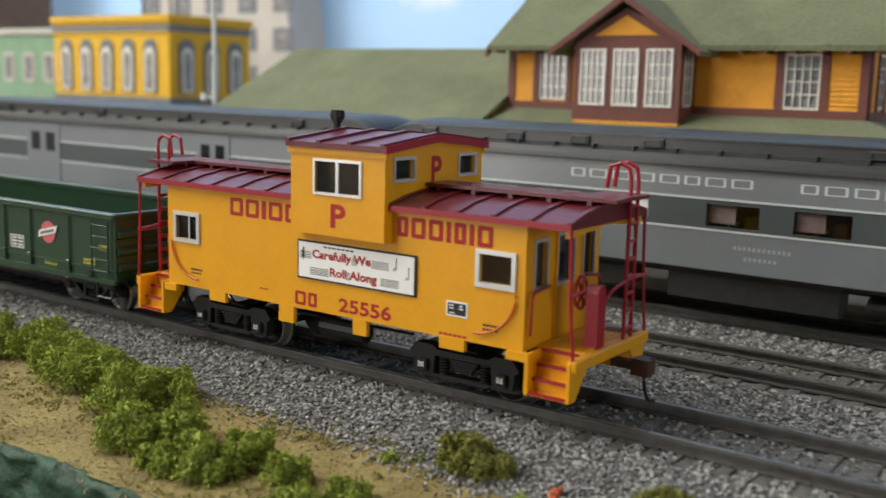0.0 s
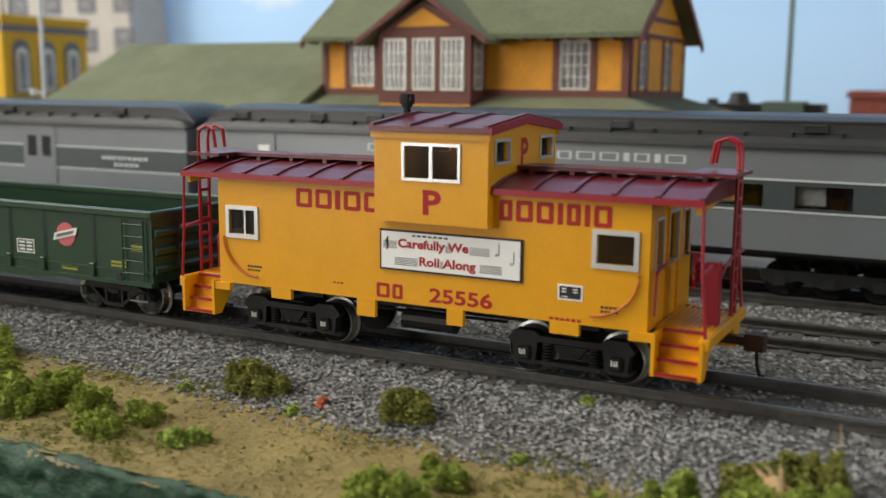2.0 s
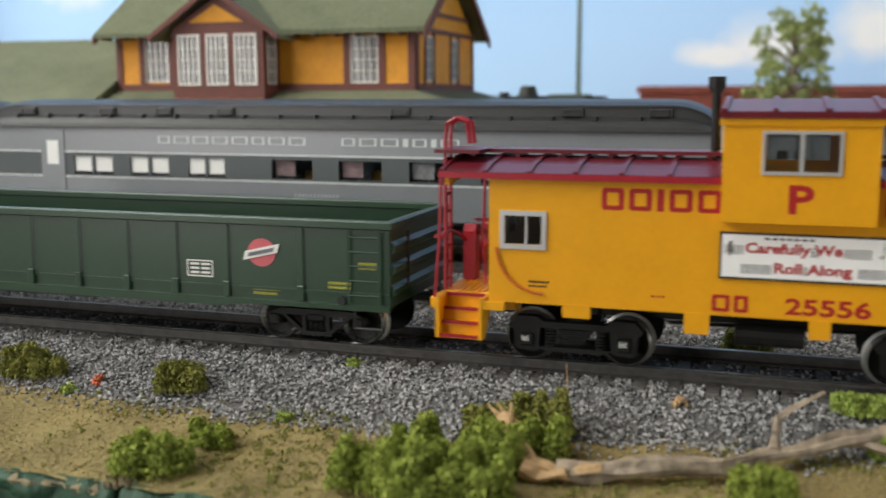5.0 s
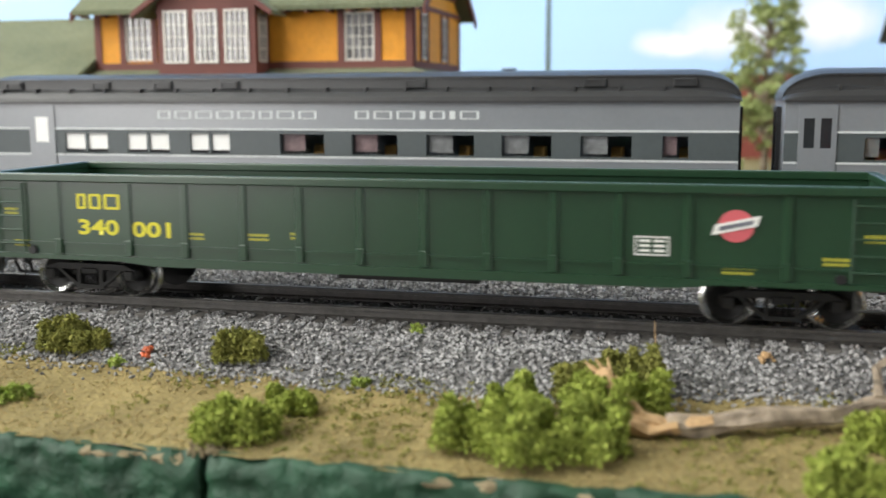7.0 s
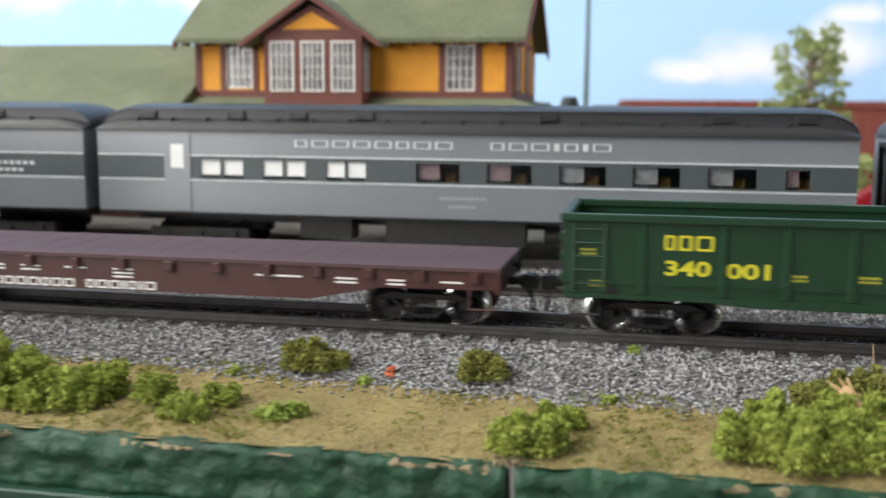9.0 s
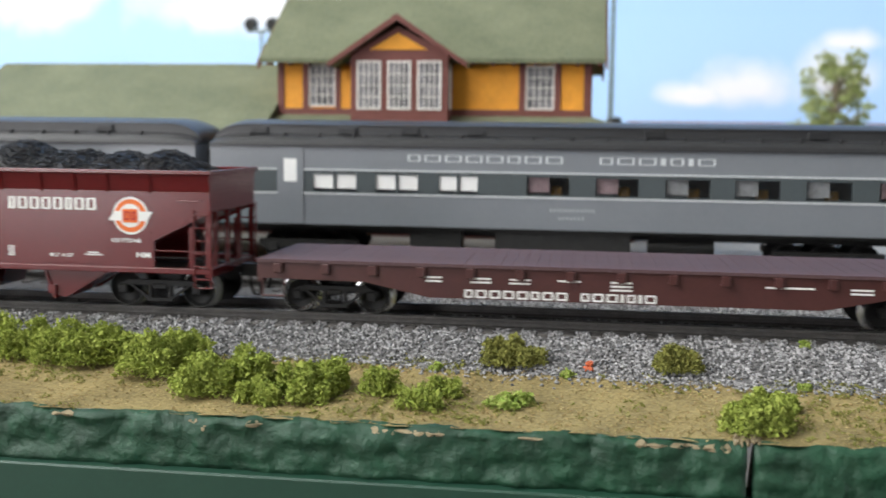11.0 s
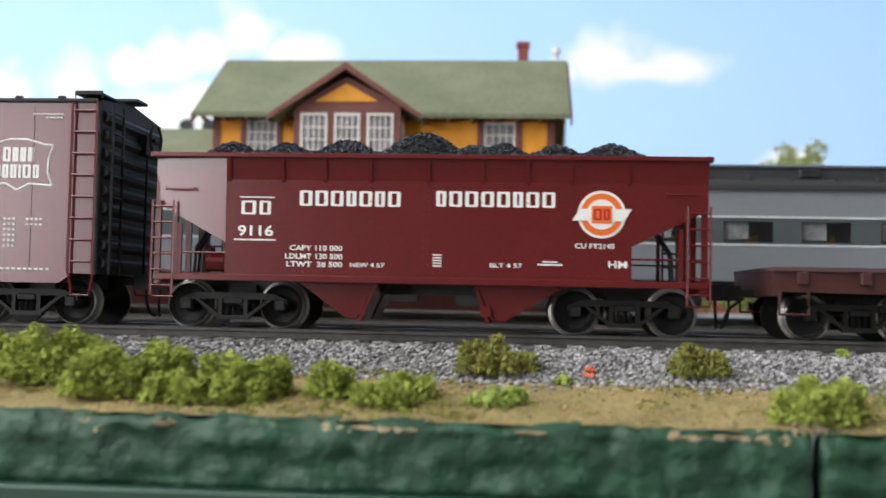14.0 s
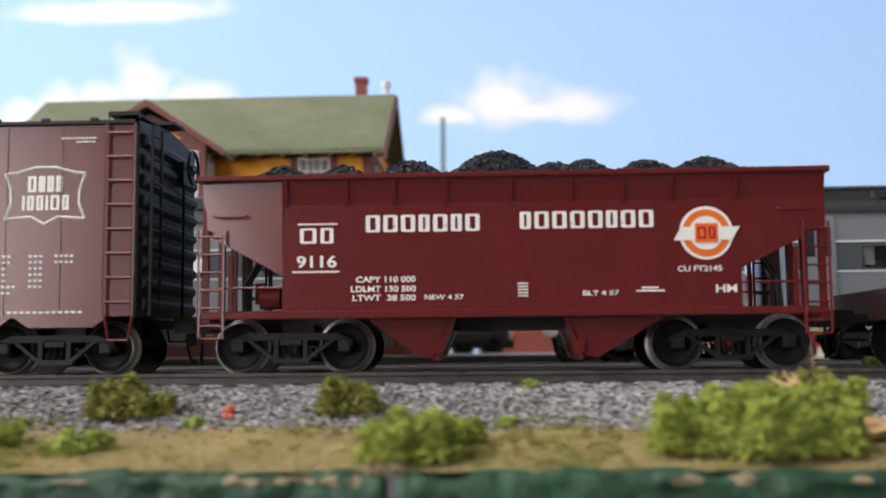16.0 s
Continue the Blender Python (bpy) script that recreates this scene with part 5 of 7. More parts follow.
def ground_z(x, y):
    if y < -14:
        f = foot(x)
        if y > f:
            a = (-14 - y) / (-14 - f)
            z = -2.9 - 5.0 * a ** 1.25
        else:
            z = -7.9 - 3.6 * min(1.0, (f - y) / (67 + f))
        z += 0.5 * noise.noise(Vector((x * 0.12, y * 0.12, 0.5)))
    elif y < 118:
        d = min(abs(y), abs(y - 54), abs(y - 104.5))
        z = -2.9 - 1.2 * max(0, min(1, (d - 14) / 10))
        z += 0.25 * noise.noise(Vector((x * 0.2, y * 0.2, 0.5)))
    else:
        z = -3.2
    return z


def build_ground():
    xs = [-1400 + 40 * i for i in range(25)] + [-400 + 2.5 * i for i in range(221)] + [155 + 40 * i for i in range(20)]
    ys = [-67.0 + 1.25 * i for i in range(45)] + [-10 + 4 * i for i in range(33)] + [125 + 25 * i for i in range(20)]
    s = Solid()
    ny = len(ys)
    for x in xs:
        edge = 0.9 * noise.noise(Vector((x * 0.16, 7, 0))) + 0.7 * noise.noise(Vector((x * 0.5, 2, 0)))
        for j, y in enumerate(ys):
            yy = y + (edge if j == 0 else 0)
            s.v.append((x, yy, ground_z(x, yy) + (0.5 * noise.noise(Vector((x * 0.4, 1, 4))) if j == 0 else 0)))
    s.f = [(i * ny + j, (i + 1) * ny + j, (i + 1) * ny + j + 1, i * ny + j + 1) for i in range(len(xs) - 1) for j in range(ny - 1)]
    g = piece("ground", s, M["earth"], "tan ground cover with grey ballast under the tracks", "ground", kind="structure", smooth=True)
    g.data.materials.append(M["bed"])
    for p in g.data.polygons:
        c = p.center / MM
        if foot(c.x) - 0.5 < c.y < 120:
            p.material_index = 1
    return g


build_ground()


def build_fascia(x0, x1):
    n, s = int((x1 - x0) / 1.1), Solid()
    rows = [-9.0, -11.0, -12.4, -13.2, -14, -15, -16, -17, -18, -19, -20, -21, -22]
    for i in range(n + 1):
        x = x0 + (x1 - x0) * i / n
        lip = 1.2 * noise.noise(Vector((x * 0.13, 1.7, 9))) + 0.7 * noise.noise(Vector((x * 0.45, 4, 9)))
        for k, z in enumerate(rows):
            d = 1.3 * noise.noise(Vector((x * 0.16, z * 0.3, 2))) + 0.7 * noise.noise(Vector((x * 0.5, z * 0.6, 5))) + 0.3 * noise.noise(Vector((x * 1.1, z * 1.0, 6)))
            if k == 0:
                s.v.append((x, -63.5 + d, -13.0))
            elif k == 1:
                s.v.append((x, -66.6 + d, -11.2 + lip * 0.6))
            else:
                s.v.append((x, -68.0 + d - 0.08 * (k - 2), z + (lip * 0.5 if k == 2 else 0)))
        s.v.append((x, -60, -22))
    m = len(rows) + 1
    s.f = [(i * m + j, (i + 1) * m + j, (i + 1) * m + j + 1, i * m + j + 1) for i in range(n) for j in range(m - 1)]
    s.f += [tuple(range(m)), tuple(n * m + j for j in range(m))]
    return piece("edge_board", s, M["fascia"], "rough foam edge board painted dark green, chipped along its lip", "edge board", kind="structure", smooth=True)


build_fascia(-700, -36.1)
build_fascia(-34.6, 500)
part_ledge = Solid().cbox(-700, 500, -71.5, -60.5, -90, -22.05, 0.4)
piece("fascia_board", part_ledge, M["ledge"], "smooth green board below the layout's edge", "fascia", kind="structure")


def face_y(x, z):
    d = 1.3 * noise.noise(Vector((x * 0.16, z * 0.3, 2))) + 0.7 * noise.noise(Vector((x * 0.5, z * 0.6, 5))) + 0.3 * noise.noise(Vector((x * 1.1, z * 1.0, 6)))
    return (-68.0 if z < -12.4 else -68.0 + (z + 12.4) * 1.17) + d


chips = Solid()
for q in range(58):
    x, z = rng.uniform(-330, 130), (-12.5 if q < 44 else rng.uniform(-19, -13))
    w, h = (rng.uniform(0.6, 2.6), rng.uniform(0.3, 0.9)) if q < 44 else (rng.uniform(0.2, 0.9), rng.uniform(0.2, 0.6))
    rim = [(x + w * rng.uniform(0.6, 1.1) * math.cos(v * 0.7), z + h * rng.uniform(0.6, 1.1) * math.sin(v * 0.7)) for v in range(9)]
    chips.add([(x, face_y(x, z) - 0.16, z)] + [(p, face_y(p, r) - 0.12, r) for p, r in rim], [(0, v + 1, (v + 1) % 9 + 1) for v in range(9)])
piece("paint_chips", chips, M["plaster"], "bare pale chips where the green paint is gone", "paint chips", kind="stuff")
knot = clumps(rng, [(-37, -66.2, -11.6, 1.5), (-34.6, -65.8, -11.4, 1.4)], 60, 0.4, 1.5)
piece("plaster_lump", knot, M["plaster"], "lump of bare plaster over the joint of the edge boards", "plaster")


def build_track(yc, x0, x1, near0, near1, tops):
    tr = thing("track", "dark weathered model rail track with brown ties on grey ballast", "railway track", y=yc, kind="structure", group="tracks")
    prof = [(-1.35, -2.5), (1.35, -2.5), (1.35, -2.2), (0.4, -1.9), (0.4, -0.85), (0.95, -0.7), (0.95, -0.12), (0.75, -0.02), (-0.75, -0.02), (-0.95, -0.12), (-0.95, -0.7), (-0.4, -0.85), (-0.4, -1.9), (-1.35, -2.2)]
    for q in (-9.05, 9.05):
        r = Solid().prism([(y + q, z) for y, z in prof], "x", x0, x1)
        rl = part("rail", r, M["rail"], tr)
        part("railhead", Solid().prism([(q - 0.5, -0.03), (q + 0.5, -0.03), (q + 0.42, 0.0), (q - 0.42, 0.0)], "x", x0, x1), M[tops], rl)
    me = mesh_of("tie", Solid().cbox(-1.35, 1.35, -15.2, 15.2, -4.3, -2.45, 0.2), M["tie"])
    n = int((near1 - near0) / 6.6)
    for i in range(n):
        t = new("tie", me)
        t.parent = tr
        t.matrix_basis = pose((near0 + i * 6.6) * MM, rng.uniform(-0.3, 0.3) * MM, rng.uniform(-0.08, 0.05) * MM, 0, 0, rng.uniform(-0.8, 0.8))
    far = Solid()
    x = x0
    while x < x1:
        if not near0 - 3.3 < x < near0 + n * 6.6 - 3.2:
            far.box(x - 1.35, x + 1.35, -15.2, 15.2, -4.3, -2.45)
        x += 6.6
    tagged(part("far_ties", far, M["tie"], tr), kind="stuff")
    sp = Solid()
    for i in range(n):
        xx = near0 + i * 6.6
        for q in (-9.05, 9.05):
            for o in (-1.5, 1.5):
                sp.box(xx - 0.5, xx + 0.5, q + o - 0.35, q + o + 0.35, -2.5, -1.95)
    tagged(part("spikes", sp, M["rail"], tr), kind="stuff")
    return tr


build_track(0, -1200, 900, -420, 170, "rail_top")
build_track(54, -1200, 900, -220, 220, "rail")
build_track(104.5, -1200, 900, -190, 200, "rail")


def build_ballast():
    s = Solid()
    octa = ((1, 0, 0), (-1, 0, 0), (0, 1, 0), (0, -1, 0), (0, 0, 1), (0, 0, -1))
    face = [(0, 2, 4), (2, 1, 4), (1, 3, 4), (3, 0, 4), (2, 0, 5), (1, 2, 5), (3, 1, 5), (0, 3, 5)]
    def spread(n, xa, xb, ya, yb, k0, k1, front=False):
        X, Y = rng.uniform(xa, xb, n), rng.uniform(ya, yb, n)
        for x, y in zip(X, Y):
            if front:
                f = foot(x)
                if y < f - 1.0 and rng.random() > math.exp(-(f - y) / 2.2):
                    continue
                if y > -15.3 and (x + 420) % 6.6 > 4.6 and y > -15.2:
                    continue
            k = rng.uniform(k0, k1)
            t = np.array(Euler(rng.random(3) * 6.28).to_matrix()) * k
            v = np.array(octa) * rng.uniform(0.6, 1.25, (6, 1)) @ t.T
            v[:, 2] *= 0.8
            z = ground_z(x, y) + 0.25
            s.add([(x + a, y + b, z + c) for a, b, c in v], face)
    spread(21000, -240, 130, -44, -13.5, 0.36, 0.68, True)
    spread(3200, -420, -240, -34, -13.5, 0.5, 0.9, True)
    for x in rng.uniform(-260, 140, 9500):
        if not 1.6 < (x + 420) % 6.6 < 5.0:
            continue
        k, y = rng.uniform(0.36, 0.6), rng.uniform(-15.4, -10.7)
        t = np.array(Euler(rng.random(3) * 6.28).to_matrix()) * k
        v = np.array(octa) * rng.uniform(0.6, 1.25, (6, 1)) @ t.T
        z = rng.uniform(-3.2, -2.3)
        s.add([(x + a, y + b, z + d) for a, b, d in v], face)
    spread(2600, -160, 150, -8, 8, 0.35, 0.62)
    spread(11500, -160, 190, 14, 40, 0.42, 0.8)
    spread(2200, -160, 190, 46, 62, 0.4, 0.65)
    spread(6500, -170, 200, 68, 92, 0.45, 0.85)
    return piece("ballast", s, M["stone"], "loose grey ballast stones along the tracks", "ballast", kind="stuff")


build_ballast()


def build_grains():
    s = Solid()
    for _ in range(15000):
        x = rng.uniform(-260, 140)
        y = rng.uniform(-67, foot(x) + 5 * rng.random() ** 2)
        if noise.noise(Vector((x * 0.06, y * 0.09, 3))) < -0.25 and rng.random() < 0.8:
            continue
        k = rng.uniform(0.16, 0.42)
        z = ground_z(x, y) + 0.1
        a = rng.random() * 6.28
        c, d = k * math.cos(a), k * math.sin(a)
        s.add([(x + c, y + d, z), (x - d, y + c, z), (x - c, y - d, z + k * 0.3), (x, y, z + k * 0.7)], [(0, 1, 3), (1, 2, 3), (2, 0, 3)])
    return piece("ground_grains", s, M["grains"], "fine tan, yellow and olive scatter on the ground", "ground cover", kind="stuff")


build_grains()


def sky_material():
    m = bpy.data.materials.new("painted_sky")
    m.use_nodes = True
    n, k = m.node_tree.nodes, m.node_tree.links
    b = n["Principled BSDF"]
    co, sep = n.new("ShaderNodeTexCoord"), n.new("ShaderNodeSeparateXYZ")
    k.new(co.outputs["Object"], sep.inputs[0])
    nz = n.new("ShaderNodeTexNoise")
    nz.inputs["Scale"].default_value, nz.inputs["Detail"].default_value, nz.inputs["Roughness"].default_value = 24, 7, 0.6
    k.new(co.outputs["Object"], nz.inputs["Vector"])
    def op(kind, a, bv):
        q = n.new("ShaderNodeMath")
        q.operation = kind
        for i, v in enumerate((a, bv)):
            if isinstance(v, (int, float)):
                q.inputs[i].default_value = v
            else:
                k.new(v, q.inputs[i])
        return q.outputs[0]
    total = None
    for cx, cz, rx, rz in CLOUDS:
        u = op("MULTIPLY", op("SUBTRACT", sep.outputs[0], cx * MM), 1 / (rx * MM))
        up = op("SUBTRACT", sep.outputs[2], cz * MM)
        v = op("MULTIPLY", up, 1 / (rz * MM))
        low = op("MULTIPLY", op("MINIMUM", v, 0.0), 1.5)
        w = op("ADD", op("MAXIMUM", v, 0.0), low)
        d = op("SUBTRACT", 1.0, op("SQRT", op("ADD", op("MULTIPLY", u, u), op("MULTIPLY", w, w)), 0))
        total = d if total is None else op("MAXIMUM", total, d)
    edge = op("ADD", op("MULTIPLY", total, 1.3), op("MULTIPLY", op("SUBTRACT", nz.outputs["Fac"], 0.5), 1.15))
    puff = n.new("ShaderNodeTexVoronoi")
    puff.inputs["Scale"].default_value = 30
    warp = n.new("ShaderNodeVectorMath")
    warp.operation = "MULTIPLY_ADD"
    warp.inputs[1].default_value = (0.03, 0.0, 0.03)
    k.new(nz.outputs["Color"], warp.inputs[0])
    k.new(co.outputs["Object"], warp.inputs[2])
    k.new(warp.outputs[0], puff.inputs["Vector"])
    edge = op("ADD", edge, op("MULTIPLY", op("SUBTRACT", 0.55, puff.outputs["Distance"]), 0.62))
    ramp = n.new("ShaderNodeValToRGB")
    ramp.color_ramp.elements[0].position, ramp.color_ramp.elements[1].position = 0.08, 0.9
    ramp.color_ramp.elements[0].color, ramp.color_ramp.elements[1].color = (0, 0, 0, 1), (1, 1, 1, 1)
    k.new(edge, ramp.inputs["Fac"])
    grad = n.new("ShaderNodeValToRGB")
    grad.color_ramp.elements[0].position, grad.color_ramp.elements[1].position = 0.0, 1.0
    grad.color_ramp.elements[0].color, grad.color_ramp.elements[1].color = (0.4, 0.585, 0.84, 1), (0.29, 0.475, 0.81, 1)
    k.new(op("MULTIPLY", sep.outputs[2], 2.6), grad.inputs["Fac"])
    mix = n.new("ShaderNodeMix")
    mix.data_type = "RGBA"
    k.new(ramp.outputs["Color"], mix.inputs["Factor"])
    k.new(grad.outputs["Color"], mix.inputs["A"])
    mix.inputs["B"].default_value = (0.7, 0.72, 0.76, 1)
    k.new(mix.outputs["Result"], b.inputs["Base Color"])
    # Added glow brightens the painted board, which is no lamp itself.
    k.new(mix.outputs["Result"], b.inputs["Emission Color"])
    b.inputs["Emission Strength"].default_value = 0.3
    b.inputs["Roughness"].default_value = 0.95
    return m


# painted clouds: centre along x, height, half width, half height
CLOUDS = [(64, 84, 60, 30), (20, 78, 40, 16), (128, 96, 40, 34), (140, 122, 30, 14), (-14, 198, 50, 32), (46, 194, 46, 24), (16, 192, 70, 16), (-50, 190, 34, 14), (-308, 222, 34, 40), (-262, 204, 44, 24), (-342, 206, 30, 30), (-376, 196, 34, 36), (-405, 192, 30, 26), (-455, 182, 36, 36), (-350, 150, 150, 40), (-540, 160, 60, 50), (-325, 283, 110, 16), (240, 96, 60, 28)]
sky = Solid().box(-2400, 1700, 600, 606, -60, 800)
piece("backdrop", sky, sky_material(), "painted blue sky backdrop with white clouds", "backdrop", kind="structure")
piece("wall_north", Solid().box(-3000, 3000, 800, 820, -1000, 1500), M["room"], "plain painted wall of the train room", "wall", kind="structure")
piece("wall_south", Solid().wall("x", -3000, 3000, -1000, 1500, -3020, -3000, [(-2400, -1440, -120, 860)]), M["room"], "plain painted wall with a window opening", "wall", kind="structure")
piece("wall_west", Solid().box(-3020, -3000, -3000, 800, -1000, 1500), M["room"], "plain painted wall of the train room", "wall", kind="structure")
piece("wall_east", Solid().wall("y", -3000, 800, -1000, 1500, 3000, 3020, [(-1190, -210, -120, 860)]), M["room"], "plain painted wall with a window opening", "wall", kind="structure")
piece("ceiling", Solid().box(-3000, 3000, -3000, 800, 1500, 1520), M["room"], "plain white ceiling of the train room", "ceiling", kind="structure")
piece("floor", Solid().box(-3000, 3000, -3000, 800, -1020, -1000), M["brownstone"], "dark brown floor of the train room", "floor", kind="structure")


# ---- bushes, plants, branch ----
def bush(x, y, r, lumps, mat_key, label, seed, count=150, size=0.62, tall=1.0):
    g = np.random.default_rng(seed)
    r *= 1.14
    z = ground_z(x, y)
    b = thing("bush", label, "bush", x, y, z, group="bushes along the track")
    for i in range(lumps + 3):
        a, d = i * 2.4 + g.uniform(-0.4, 0.4), (r * 0.72 * math.sqrt((i + 0.3 * g.random()) / (lumps + 2)) if i else 0)
        high = r * tall * g.uniform(0.35, 1.0) * (1 - 0.45 * (d / r) ** 2)
        q, h, lean = r * g.uniform(0.3, 0.42), 0.0, g.uniform(-0.25, 0.25)
        while True:
            part("foliage", fluff(g, [(d * math.cos(a) + lean * h, d * 0.75 * math.sin(a), h + q * 0.35, q)], count * 4.2, size * 0.4, r * 0.45), M[mat_key], b)
            h += q * 0.95
            q *= 0.84
            if h > high:
                break
    return b


OLIVE, DULL, LIGHT = "olive green foam bush on tan ground", "dull olive bush at the foot of the ballast", "small bright green plant on tan ground"
BUSHES = [(-262, -34, 9, 6), (-248, -37, 9, 6), (-234, -32, 8, 6), (-226, -38, 8, 6), (-214, -31, 8, 6), (-200, -34, 8, 6), (-186, -38, 9, 7), (-176, -36, 7, 5), (-164, -43, 8, 6), (-160, -35, 7, 5), (-148, -54, 7, 5), (-140, -49, 7, 6), (-134, -58, 4.6, 4), (-125, -55, 6.4, 6), (-122, -47, 5, 4)]
for i, (x, y, r, k) in enumerate(BUSHES):
    bush(x, y, r, k, "leaf", OLIVE, 20 + i)
for i, (x, y, r, k) in enumerate([(-109, -50, 5, 4), (-100, -57, 5, 4), (-96, -49, 4, 3)]):
    bush(x, y, r, k, "leaf", "low sparse olive plant on tan ground", 40 + i, count=55)
bush(-84, -30.5, 5.6, 4, "leaf_dull", DULL, 50)
bush(-80.5, -29.5, 4.2, 3, "leaf_dull", DULL, 51)
bush(-46, -31, 5.4, 5, "leaf_dull", DULL, 52)
bush(-83, -55, 3.2, 3, "leaf_light", LIGHT, 53, count=45)
bush(-79, -53, 2.4, 2, "leaf_light", LIGHT, 54, count=45)
bush(-34, -61, 6.4, 6, "leaf", OLIVE, 55)
bush(-28, -50, 3.6, 3, "leaf", OLIVE, 56)
for i, (x, y, r, k, key) in enumerate([(5, -57, 6.5, 5, "leaf"), (13, -60, 7, 6, "leaf"), (21, -57, 6.5, 6, "leaf"), (10, -46, 5.2, 4, "leaf"), (23, -45, 7, 6, "leaf"), (20, -36, 6, 5, "leaf_dull"), (27, -32, 6, 5, "leaf_dull"), (28, -40, 6, 5, "leaf")]):
    bush(x, y, r, k, key, OLIVE if key == "leaf" else DULL, 60 + i, tall=1.2)
bush(65, -46, 4.6, 4, "leaf", OLIVE, 70)
bush(58, -62, 6, 5, "leaf", OLIVE, 71)
bush(80, -16, 4.0, 3, "leaf_light", LIGHT, 72)
bush(86, -26, 4.0, 3, "leaf_light", LIGHT, 73)
bush(60, 22, 5.0, 4, "leaf_dull", DULL, 74)
for i, (x, y) in enumerate([(-19.5, -38), (-70, -35), (-100, -33), (-15, -15.5)]):
    bush(x, y, 1.5, 2, "leaf_light", "tiny tuft of green at the ballast", 80 + i, count=30, size=0.5)


def low_growth():
    """Thin fuzz of tiny plants over the ground near the bushes."""
    g, cs = np.random.default_rng(33), []
    while len(cs) < 1500:
        x, y = g.uniform(-300, 110), g.uniform(-66, -28)
        if noise.noise(Vector((x * 0.035, y * 0.06, 8))) + 0.5 * noise.noise(Vector((x * 0.2, y * 0.2, 1))) + 0.25 * g.random() < 0.16 or y > foot(x) + 3:
            continue
        cs.append((x, y, ground_z(x, y) + 0.05, g.uniform(0.4, 1.1)))
    piece("low_growth", clumps(g, cs, 9, 0.22, 0.8), M["leaf_dull"], "thin olive fuzz of tiny plants on the ground", "ground cover", kind="stuff")


low_growth()


def gnarled(points, r0, r1, seed, n=12, steps=9):
    """A limb with a wandering line and an uneven, ridged girth."""
    pts = [Vector(p) for p in points]
    line = []
    for a, b in zip(pts, pts[1:]):
        line += [a.lerp(b, k / steps) for k in range(steps)]
    line.append(pts[-1])
    s, m = Solid(), len(line)
    for i, p in enumerate(line):
        d = (line[min(i + 1, m - 1)] - line[max(i - 1, 0)]).normalized()
        u = d.cross(Vector((0, 0, 1))).normalized()
        v = u.cross(d)
        p = p + 1.0 * Vector((noise.noise(p * 0.11 + Vector((seed, 0, 0))), noise.noise(p * 0.11 + Vector((0, seed, 0))), 0.6 * noise.noise(p * 0.11 + Vector((0, 0, seed)))))
        for k in range(n):
            a = k * math.tau / n
            r = (r0 + (r1 - r0) * i / (m - 1)) * (1 + 0.6 * noise.noise(Vector((k * 0.9 + seed, i * 0.07, 0))) + 0.55 * noise.noise(Vector((math.cos(a) * 1.3, math.sin(a) * 1.3, i * 0.22 + seed))))
            s.v.append(tuple(p + r * (math.cos(a) * u + 0.85 * math.sin(a) * v)))
    s.f = [(i * n + k, i * n + (k + 1) % n, (i + 1) * n + (k + 1) % n, (i + 1) * n + k) for i in range(m - 1) for k in range(n)] + [tuple(range(n)), tuple((m - 1) * n + k for k in range(n))]
    return s


def branch():
    t = thing("fallen_branch", "broken grey branch with a pale splintered end lying on the ground", "branch")
    z = lambda x, y, h: (x, y, ground_z(x, y) + h)
    part("stem", gnarled([z(33, -48.5, 1.5), z(44, -46, 2.4), z(58, -41, 2.6), z(70, -33, 3.0), z(82, -26, 4.0), z(97, -21, 5.0), z(125, -14, 6)], 1.75, 1.3, 2.0), M["bark"], t)
    part("broken_end", gnarled([z(22.5, -41, 7.0), z(25.5, -44.5, 5.0), z(29.5, -48, 2.6), z(34, -48.5, 1.9), z(40, -47.0, 2.3)], 1.2, 1.45, 5.0), M["wood_raw"], t)
    for k, (dx, dy, dz) in enumerate(((-3.4, 1.6, 1.8), (-2.4, 0.2, 2.8), (-1.2, 2.2, 2.4), (3.5, -0.4, -1.6))):
        part("splinter", gnarled([z(23.2 + 0.5 * k, -41.6, 6.4), z(23.2 + 0.5 * k + dx, -41.6 + dy, 6.4 + dz)], 0.7, 0.12, 3.0 + k, 7, 5), M["wood_raw"], t)
    part("knot", gnarled([z(28.0, -49.6, 2.4), z(31.0, -49.4, 1.2), z(35.5, -48.8, 2.2)], 1.2, 1.5, 14.0, 10, 5), M["wood_raw"], t)
    part("twig", gnarled([z(84, -25, 4.4), z(89, -19, 8), z(92, -15, 13)], 0.9, 0.5, 7.0, 8, 5), M["bark"], t)
    part("twig", gnarled([z(80, -27, 3.4), z(87, -31, 2.4), z(94, -35, 0.9)], 0.9, 0.4, 9.0, 8, 5), M["bark"], t)
    part("twig", gnarled([z(66, -35, 3.6), z(67, -28, 6), z(74, -23, 7.5)], 0.8, 0.4, 11.0, 8, 5), M["bark"], t)


branch()
st = Solid().tube([(31, -27, -8), (30.9, -26.8, -2), (30.5, -26.5, 4)], 0.15, 6, 0.09)
piece("dry_stalk", st, M["wood_raw"], "thin dry stalk standing at the ballast's foot", "stalk")
mk = clumps(rng, [(-65.4, -32, -6.9, 1.0), (-65.2, -31.6, -5.7, 0.8)], 22, 0.5, 1.0)
piece("orange_marker", mk, M["orange_bit"], "small orange scrap lying on the ground", "scrap")
mk = clumps(rng, [(50, -19, -3.6, 1.2)], 20, 0.6, 1.2)
piece("rusty_stone", mk, M["wood_raw"], "pale tan stone lying on the ballast", "stone")


